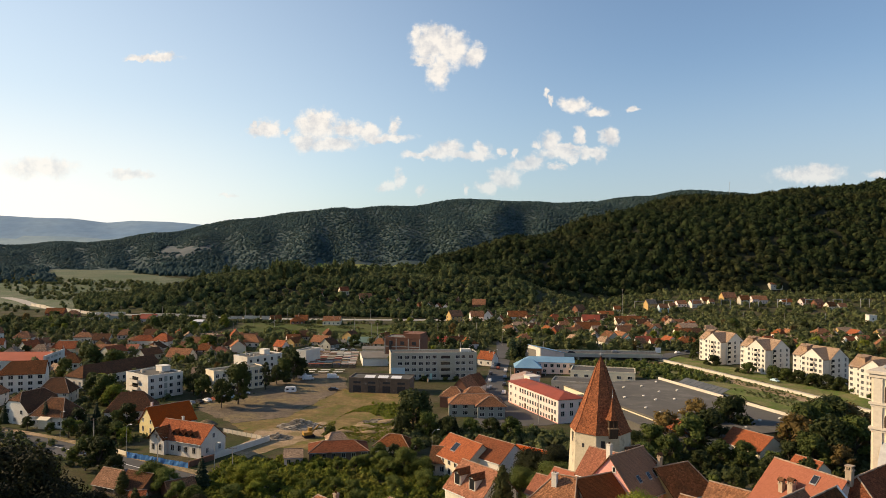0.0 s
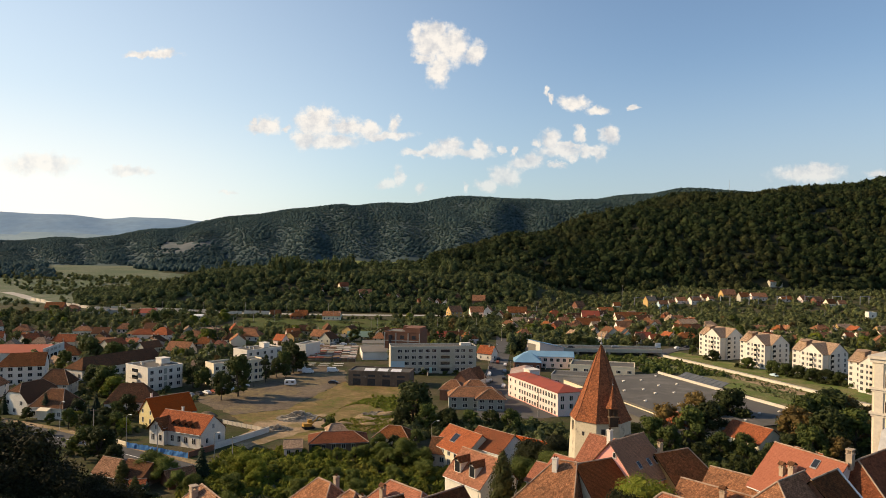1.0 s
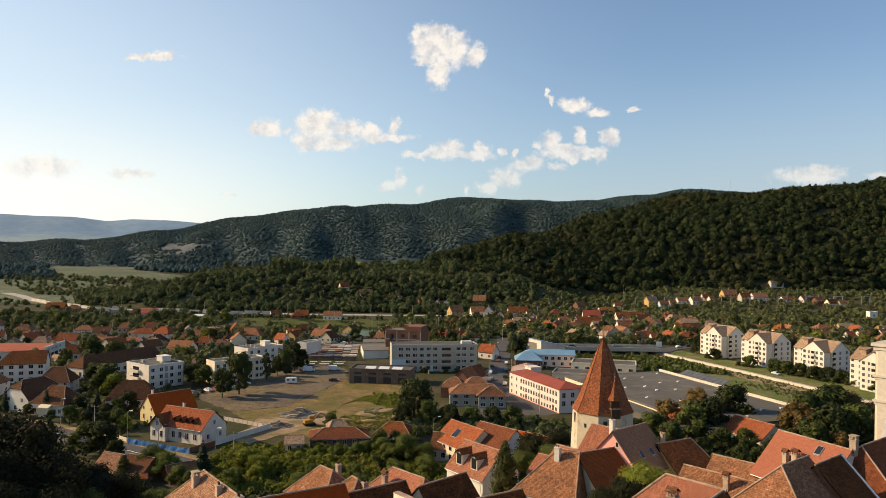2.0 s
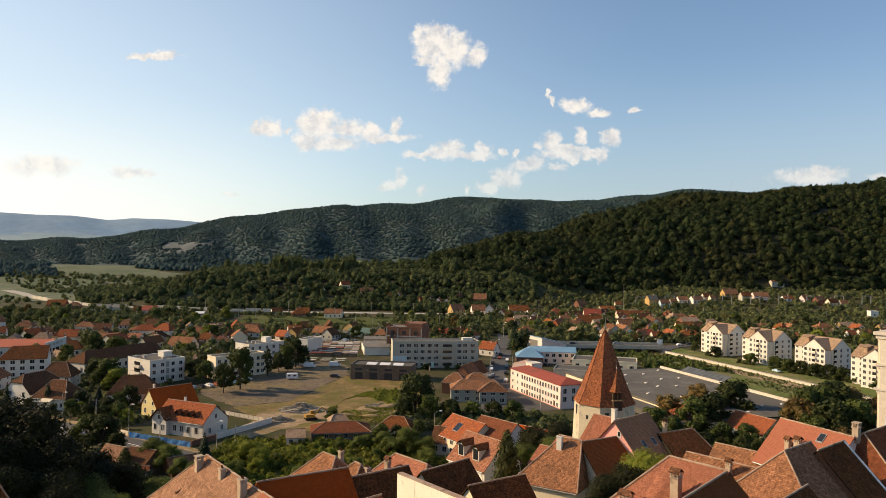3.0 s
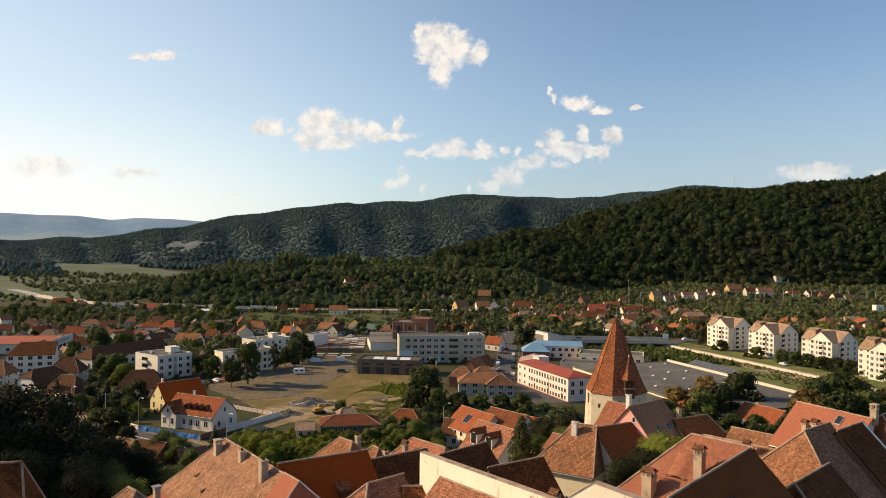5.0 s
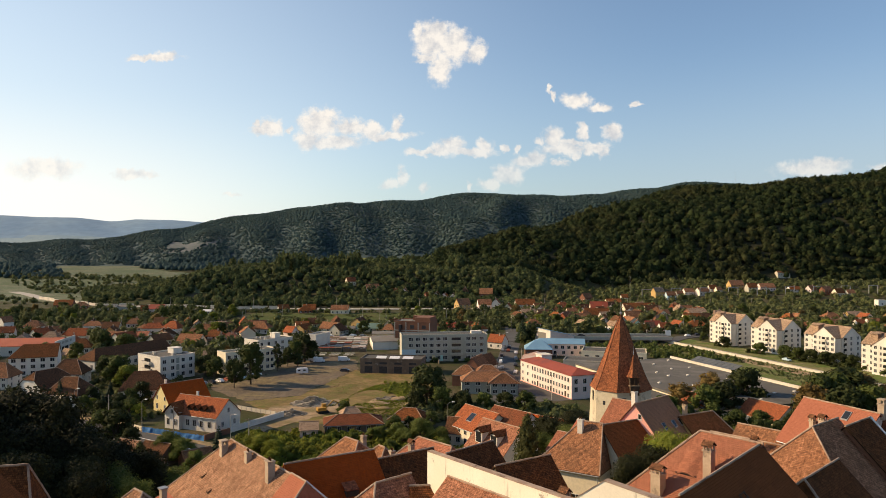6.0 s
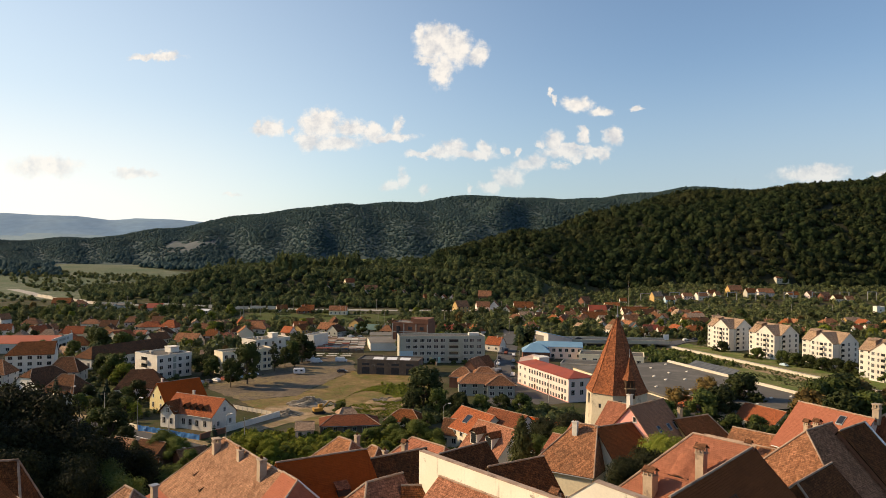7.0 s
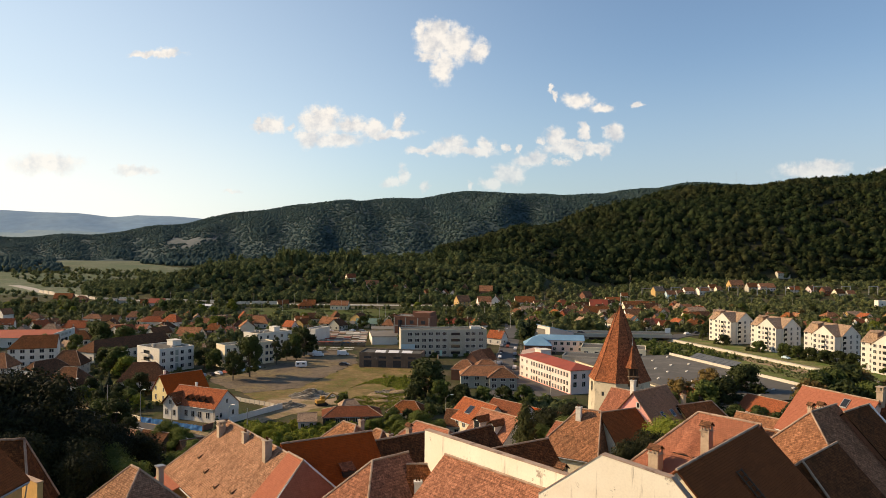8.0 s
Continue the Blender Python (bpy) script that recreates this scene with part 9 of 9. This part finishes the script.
# ---- vehicles and small things ----
def wheel_set(parent, xs, w, r):
    for xx in xs:
        for s in (-1, 1):
            m = pose(xx, s * (w / 2 - .08), r, 90)
            t = part("wheel", Geo().lathe([(r * .55, -.1), (r, -.09), (r, .09), (r * .55, .1)], 14), RUBBER, parent, "", m)
            part("rim", Geo().lathe([(r * .5, -.11), (r * .58, -.105), (r * .58, .105), (r * .5, .11)], 10), METAL, t)


def profile_body(name, prof, w, material, parent, taper=.12, top_from=1.0):
    """A car body swept across from its side outline, narrower above the waist."""
    g = Geo()
    ys = lambda zz: w / 2 - (taper if zz > top_from else 0)
    a, b = [(x, -ys(z), z) for x, z in prof], [(x, ys(z), z) for x, z in prof]
    g.poly(a)
    g.poly(b[::-1])
    for i in range(len(prof)):
        j = (i + 1) % len(prof)
        g.poly((a[j], a[i], b[i], b[j]))
    return part(name, g, material, parent)


def car(x, y, rz, paint, label, z=None):
    top = empty("car", pose(x, y, ground_at(x, y) + .08 if z is None else z, 0, 0, rz), label, "car", "parked cars")
    profile_body("body", ((-2.1, .35), (2.1, .35), (2.15, .75), (1.3, .95), (.7, 1.42), (-1.1, 1.45), (-1.9, 1.0), (-2.15, .9)), 1.7, paint, top, .14, .97)
    part("side_window", Geo().box(-1.35, -.74, 1.0, .85, .74, 1.32), GLASS, top, "dark side glass")
    part("windscreen", Geo().slab(((.76, -.62, 1.40), (.76, .62, 1.40), (1.28, .68, 1.0), (1.28, -.68, 1.0)), .03), GLASS, top)
    wheel_set(top, (-1.3, 1.35), 1.7, .31)
    for s in (-1, 1):
        part("headlight", Geo().box(2.05, s * .6 - .18, .6, 2.17, s * .6 + .18, .76), WHITEPAINT, top)
    return top


def van(x, y, rz, label):
    top = empty("van", pose(x, y, ground_at(x, y) + .06, 0, 0, rz), label, "van", "white vans in the yard")
    profile_body("body", ((-2.7, .4), (2.6, .4), (2.7, .9), (2.35, 1.2), (1.55, 2.05), (1.2, 2.25), (-2.65, 2.3), (-2.7, 1.0)), 1.95, WHITEPAINT, top, .06, 1.3)
    part("side_window", Geo().box(.6, -.94, 1.3, 1.5, .94, 1.85), GLASS, top)
    part("windscreen", Geo().slab(((1.58, -.8, 2.06), (1.58, .8, 2.06), (2.33, .85, 1.28), (2.33, -.85, 1.28)), .03), GLASS, top)
    part("bumper", Geo().box(2.6, -.95, .35, 2.78, .95, .65), DARKPAINT, top)
    wheel_set(top, (-1.7, 1.75), 1.95, .34)
    return top


van(-63, 343, 8, "white panel van parked at the yard's edge")
van(-52, 347, 4, "white panel van parked at the yard's edge")
van(-66, 346.5, 10, "white panel van behind another van")
for cx, cy, cr, pm, lb in (
        (-47.5, 318.5, -4, DARKPAINT, "dark car parked by the derelict garages"), (-91, 300, 20, METAL, "silver car parked by the flats"), (-87, 304, 20, DARKPAINT, "dark car parked by the flats"), (-83, 308, 20, WHITEPAINT, "white car parked by the flats"),
        (21, 327, 80, METAL, "silver car parked in the street"), (15.5, 318, 85, DARKPAINT, "dark car parked by the block"), (13, 322, 85, PALEBLUE, "pale blue car parked by the block"), (29.5, 392, 82, DARKPAINT, "dark car parked in the street"), (28, 380, 82, REDCLOTH, "red car parked in the street"),
        (-73, 438, 5, WHITEPAINT, "white car behind the market"), (-66, 440, 5, METAL, "silver car behind the market"), (-60, 441, 0, WHITEPAINT, "white car behind the market"), (-54, 440, 4, METAL, "silver car behind the market"),
        (141, 445, 32, WHITEPAINT, "white car on the river road"), (148, 449, 32, DARKPAINT, "dark car on the river road"), (156, 454, 30, PALEBLUE, "pale blue car on the river road"),
        (-168, 256, -30, DARKPAINT, "dark car parked by the villas"), (-177, 262, -30, WHITEPAINT, "white car parked by the villas"), (158, 352, -70, PALEBLUE, "blue car parked by the river wall")):
    car(cx, cy, cr, pm, lb)

for k in range(7):
    car(-98.5 + k * 2.3, 287.5 + k * 2.7, 140, (METAL, DARKPAINT, WHITEPAINT, REDCLOTH, METAL, PALEBLUE, DARKPAINT)[k], ("silver", "dark", "white", "red", "silver", "pale blue", "dark")[k] + " car parked in a row beside the flats")
for k in range(9):
    car(18 + (k % 2) * 7 + k * .9, 306 + k * 9.5, 82, (DARKPAINT, WHITEPAINT, METAL)[k % 3], ("dark", "white", "silver")[k % 3] + " car parked along the town street")
# low walls and poles between the gardens of the town
wrng = random.Random(41)
walls = 0
for hx, hy in PLACED:
    if hy > 560 or hy < 345 or wrng.random() < .35 or walls > 70:
        continue
    walls += 1
    gw = empty("garden_wall", pose(hx + wrng.uniform(-6, 6), hy - wrng.uniform(6.5, 9), 0, 0, 0, wrng.choice((5, 10, 15, -75, 80))), wrng.choice(("low pale garden wall between the plots", "weathered plank fence between the gardens")), "wall", "garden walls")
    ln_ = wrng.uniform(7, 15)
    wood_ = wrng.random() < .4
    part("panel", Geo().box(-ln_ / 2, -.12, -.3, ln_ / 2, .12, 1.5), WOOD if wood_ else PALESTONE, gw)
    for k in range(4):
        u = -ln_ / 2 + ln_ * k / 3
        part("post", Geo().box(u - .16, -.18, -.3, u + .16, .18, 1.75), CONCRETE, gw)
    tagged(gw, "weathered plank fence between the gardens" if wood_ else "low pale garden wall between the plots", "fence" if wood_ else "wall", "garden walls")
car(72, 417, -2, DARKPAINT, "dark car crossing the bridge", 3.36)
car(98, 421.5, -2, METAL, "silver car crossing the bridge", 3.36)
# caravan
cv = empty("caravan", pose(-64.8, 312.5, .06, 0, 0, 12), "white touring caravan in the yard", "caravan")
profile_body("body", ((-2.3, .5), (2.2, .5), (2.5, 1.1), (2.3, 2.2), (1.9, 2.55), (-2.0, 2.55), (-2.35, 2.2), (-2.5, 1.1)), 2.1, WHITEPAINT, cv, .05, 2.0)
for u in (-1.3, .9):
    part("side_window", Geo().box(u - .5, -1.07, 1.4, u + .5, -1.04, 2.0), GLASS, cv)
wheel_set(cv, (-.1,), 2.0, .32)
part("drawbar", Geo().tube((2.3, 0, .55), (3.5, 0, .5), .06), METAL, cv)

# excavator
ex = empty("excavator", pose(-43.6, 240, .06, 0, 0, 25), "worn yellow excavator standing on the dirt", "excavator")
for s in (-1, 1):
    part("crawler", Geo().box(-1.6, s * 1.0 - .28, .05, 1.6, s * 1.0 + .28, .8).box(-1.9, s * 1.0 - .26, .2, 1.9, s * 1.0 + .26, .65), RUBBER, ex, "dark crawler track")
part("body", Geo().box(-1.9, -1.2, .9, .9, 1.2, 1.9), YELLOWPAINT, ex)
cb = part("cab", Geo().box(-.1, .1, 1.9, 1.2, 1.15, 2.9), YELLOWPAINT, ex)
part("pane", Geo().box(1.18, .2, 2.0, 1.23, 1.05, 2.8), GLASS, cb)
bm_ = part("boom", Geo().tube((.8, -.3, 1.5), (3.4, -.3, 3.9), .28, .2).tube((3.4, -.3, 3.9), (5.4, -.3, 2.9), .2, .15), YELLOWPAINT, ex)
part("bucket", Geo().box(5.1, -.8, 1.8, 5.9, .2, 2.8), DARKPAINT, bm_)


# rubble heaps
def heap(x, y, rx_, ry_, h, n, label):
    r = np.random.default_rng(int(abs(x * 7 + y)))
    g = Geo().lathe([(1.0, -.1), (.8, h * .10), (.5, h * .26), (.15, h * .42)], 18)
    g.v = [(a * rx_, b * ry_, c) for a, b, c in g.v]
    for _ in range(n):
        a, d = r.uniform(0, 6.28), math.sqrt(r.uniform(0, 1))
        px_, py_ = math.cos(a) * d * rx_, math.sin(a) * d * ry_
        z = h * (1 - d) * (.65 + .35 * math.sin(a * 5 + d * 6)) * r.uniform(.6, 1.0)
        s = r.uniform(.12, .5) * r.uniform(.5, 1)
        g.box(px_ - s, py_ - s * r.uniform(.5, 1), z - .4, px_ + s, py_ + s * r.uniform(.5, 1), z + s * r.uniform(.3, .9))
    return single("rubble_heap", g, RUBBLE, label, "rubble", "stuff", "", pose(x, y, .02))


heap(-49.2, 253.8, 8, 5.5, 3.4, 1100, "heap of broken grey concrete on the waste ground")
heap(-53.5, 238.5, 5, 3.4, 1.9, 420, "low heap of grey rubble by the fence")
heap(-23, 262, 6, 3, 1.3, 140, "heap of earth and stones")
mound = Geo().lathe([(3.4, -.1), (2.8, .5), (1.6, 1.2), (.3, 1.6)], 14)
mound.smooth = True
single("earth_mound", mound, GRIT, "dark mound of earth in the yard", "mound", "", "", pose(-82, 256, .05))

for mx, my, ra, rb, mh, turn_ in ((-19, 262, 6.5, 2.4, 1.1, 14), (-27, 255, 4.6, 2.2, .9, -20), (-14.5, 254.5, 4.4, 2.0, 1.0, 30), (-33.5, 247.5, 3.8, 1.8, .7, 5), (-24.5, 247, 3.2, 1.7, .7, -10), (-12.5, 268, 3.8, 2.2, .9, 0)):
    mound = Geo().lathe([(1, -.1), (.88, mh * .25), (.62, mh * .62), (.36, mh * .9), (.08, mh)], 16)
    mr = random.Random(int(mx * 10))
    mound.v = [(a * ra * mr.uniform(.8, 1.15), b * rb * mr.uniform(.8, 1.15), c * mr.uniform(.8, 1.1)) for a, b, c in mound.v]
    mound.smooth = True
    single("earth_mound", mound, EARTH, "low mound of reddish earth on the waste ground", "mound", "", "", pose(mx, my, .03, 0, 0, turn_))

# market stalls
ROOFS = ((PALECLOTH, "market stall under a pale canopy"), (SHEET_RUST, "market stall under a rusty sheet roof"), (REDCLOTH, "market stall under a dull red canopy"), (GREYWALL, "market stall under a grey canopy"), (WOOD, "market stall under a brown board roof"))
stall_rng = random.Random(8)
for r in range(9):
    for c in range(6):
        stuff_, lab_ = ROOFS[stall_rng.choice((0, 1, 1, 2, 3, 3, 4, 4))]
        st = empty("market_stall", pose(-67.5 - r * .45 + c * 4.1 + stall_rng.uniform(-.3, .3), 379 + r * 5.4 + stall_rng.uniform(-.5, .5), .03, 0, 0, 5 + stall_rng.uniform(-3, 3)), lab_, "market stall", "market stalls")
        hz = stall_rng.uniform(2.3, 2.8)
        dp = stall_rng.uniform(.75, 1.2)
        part("canopy", Geo().slab(((-1.95, -dp, hz - .35), (1.95, -dp, hz - .35), (1.95, 0, hz), (-1.95, 0, hz)), .08).slab(((-1.95, dp, hz - .35), (-1.95, 0, hz), (1.95, 0, hz), (1.95, dp, hz - .35)), .08), stuff_, st)
        for px_ in (-1.7, 1.7):
            part("post", Geo().box(px_ - .06, -.06, 0, px_ + .06, .06, hz - .1), METAL, st)
        part("counter", Geo().box(-1.7, -.9, .0, 1.7, -.3, .95), WOOD, st)
        if stall_rng.random() < .7:
            part("goods", Geo().box(-1.4, -.85, .95, stall_rng.uniform(-.4, .2), -.4, 1.2).box(.4, -.85, .95, 1.5, -.45, stall_rng.uniform(1.1, 1.5)), stall_rng.choice((PALECLOTH, DARKPAINT, REDCLOTH, TARP)), st, "piled goods on the counter")
for k in range(6):
    t = empty("pallet_table", pose(-66 + (k % 3) * 7, 362 + (k // 3) * 6, .03, 0, 0, 5), "low pale wooden trestle table at the market's edge", "table", "trestle tables")
    part("tabletop", Geo().box(-2.5, -.8, .7, 2.5, .8, .8), PALECLOTH, t)
    for px_ in (-2.1, 2.1):
        part("leg", Geo().box(px_ - .1, -.6, 0, px_ + .1, .6, .7), WOOD, t)
house("flat-roofed market hall with a pale roof", -37, 398, 10, 15, 24, 4.4, .5, (0, 0), roof=FELT, wall=WHITE, z=0, category="market hall", name="market_hall")
house("low market shed with a pale roof", -30, 428, 5, 34, 12, 4.2, .8, (0, 0), roof=FELT, wall=CREAM, z=0, category="market hall", name="market_hall")

# tarpaulin fence, garden fence and walls by the white house
tp = Geo()
r = random.Random(3)
N = 46
rows_ = [(0.0, .05), (.8, .12), (1.6, .0)]
grid = []
for i in range(N + 1):
    u = 23.5 * i / N
    grid.append([(u, math.sin(i * .9) * d + r.uniform(-.10, .10), h + (r.uniform(-.12, .12) if h > 1 else 0)) for h, d in rows_])
for i in range(N):
    for j in range(2):
        tp.poly((grid[i][j], grid[i + 1][j], grid[i + 1][j + 1], grid[i][j + 1]))
        tp.poly([(x_, y_ + .06, z_) for x_, y_, z_ in (grid[i][j + 1], grid[i + 1][j + 1], grid[i + 1][j], grid[i][j])])
tf = empty("tarpaulin_fence", pose(-92.0, 214.6, .1, 0, 0, -25), "sagging bright blue tarpaulin fence along the street", "fence")
part("sheet", tp, TARP, tf)
for i in range(9):
    part("post", Geo().box(i * 2.93 - .05, .12, -.3, i * 2.93 + .05, .22, 1.75), WOOD, tf)


def rail_fence(pts_a, pts_b, h, step, label):
    a, b = Vector((*pts_a, 0)), Vector((*pts_b, 0))
    L = (b - a).length
    f = empty("fence", pose(a.x, a.y, .05, 0, 0, math.degrees(math.atan2(b.y - a.y, b.x - a.x))), label, "fence")
    n = int(L / step)
    for i in range(n + 1):
        part("post", Geo().box(i * step - .12, -.12, -.2, i * step + .12, .12, h), CONCRETE, f)
        if i < n:
            part("panel", Geo().box(i * step + .12, -.05, .15, (i + 1) * step - .12, .05, h - .12), PALESTONE, f)
    return f


rail_fence((-73, 245), (-57.5, 235.5), 1.5, 2.2, "pale concrete panel fence of the yard")
long_wall("garden_wall", ((-66.4, 214.5), (-55.3, 235)), .3, -.2, 1.8, WHITE, "white garden wall")
long_wall("garden_wall", ((-104, 224), (-93, 216.5)), .3, -.2, 1.3, CREAM, "low cream garden wall")
long_wall("garden_wall", ((-71, 206.2), (-66.2, 214)), .35, -.2, 1.6, BRICKWALL, "broken brick wall at the street corner")


def lamp_post(x, y, rz, h, label):
    top = empty("street_lamp", pose(x, y, ground_at(x, y), 0, 0, rz), label, "street lamp", "street lamps")
    part("pole", Geo().tube((0, 0, -.3), (0, 0, h), .09, .06, 8), CONCRETE, top)
    arm = part("arm", Geo().tube((0, 0, h - .1), (.8, 0, h + .7), .05).tube((.8, 0, h + .7), (1.7, 0, h + .8), .045), METAL, top)
    part("lantern", Geo().box(1.5, -.14, h + .7, 2.3, .14, h + .9), WHITEPAINT, arm)


for lx, ly, lr in ((-93.4, 217.6, -30), (-121.5, 233.6, -30), (-61.5, 198.8, -30), (17, 300, 0), (21, 340, 0), (26, 385, 0), (-3, 214, 20)):
    lamp_post(lx, ly, lr, 8.5, "tall street lamp with a curved arm")


def utility_pole(x, y, h, label, arms=1, z=None):
    top = empty("utility_pole", pose(x, y, ground_at(x, y) if z is None else z, 0, 0, 10), label, "pole", "poles")
    part("pole", Geo().tube((0, 0, -.3), (0, 0, h), .16, .1, 6), CONCRETE, top)
    for k in range(arms):
        part("crossarm", Geo().box(-1.1, -.06, h - .5 - k * .8, 1.1, .06, h - .38 - k * .8), WOOD, top)


for k in range(26):
    ux, uy = wrng.uniform(-250, 210), wrng.uniform(380, 580)
    if free(ux, uy, 6) and not (-85 < ux < -30 and uy < 450):
        utility_pole(ux, uy, wrng.uniform(7.5, 9.5), "concrete utility pole among the gardens")
for ux, uy in ((-80.8, 208.9), (-106.5, 224.6), (-55.5, 195), (34, 262), (30, 330), (37, 470)):
    utility_pole(ux, uy, 9, "concrete utility pole beside the street")
for k in range(20):
    ux = -280 + k * 36
    utility_pole(ux, 637 + (ux * .02 if ux > 0 else 0), 9, "railway mast with a crossarm", 2)
for k in range(9):
    gx_ = 196 + k * 30
    gn = empty("railway_gantry", pose(gx_, 742 + k * 3, ground_at(gx_, 742 + k * 3), 0, 0, 8), "steel railway gantry over the tracks", "gantry", "railway gantries")
    for s in (-1, 1):
        part("leg", Geo().box(s * 5 - .3, -.3, -.3, s * 5 + .3, .3, 9), METAL, gn)
    part("beam", Geo().box(-5, -.25, 8.4, 5, .25, 9), METAL, gn)
utility_pole(160, 664, 27, "tall lighting mast near the railway", 1)
utility_pole(478, 1245, 34, "slender radio mast on the hill crest", 1)
sg = empty("sign_board", pose(124, 427, 1.6, 0, 0, 0), "white blank-backed roadside board by the bridge", "sign")
part("board", Geo().box(-1.6, -.08, 1.2, 1.6, .08, 4.2), WHITEPAINT, sg)
for s in (-1, 1):
    part("post", Geo().box(s * 1.3 - .08, .08, -.3, s * 1.3 + .08, .2, 3.8), METAL, sg)
flat_block("white narrow block at the foot of the hill", 364, 630, 0, 6.5, 6, 8.5, WHITE, FELT, (("f", 1, 2, 1.5, 3.5, 1.2, 1.4, 1),))
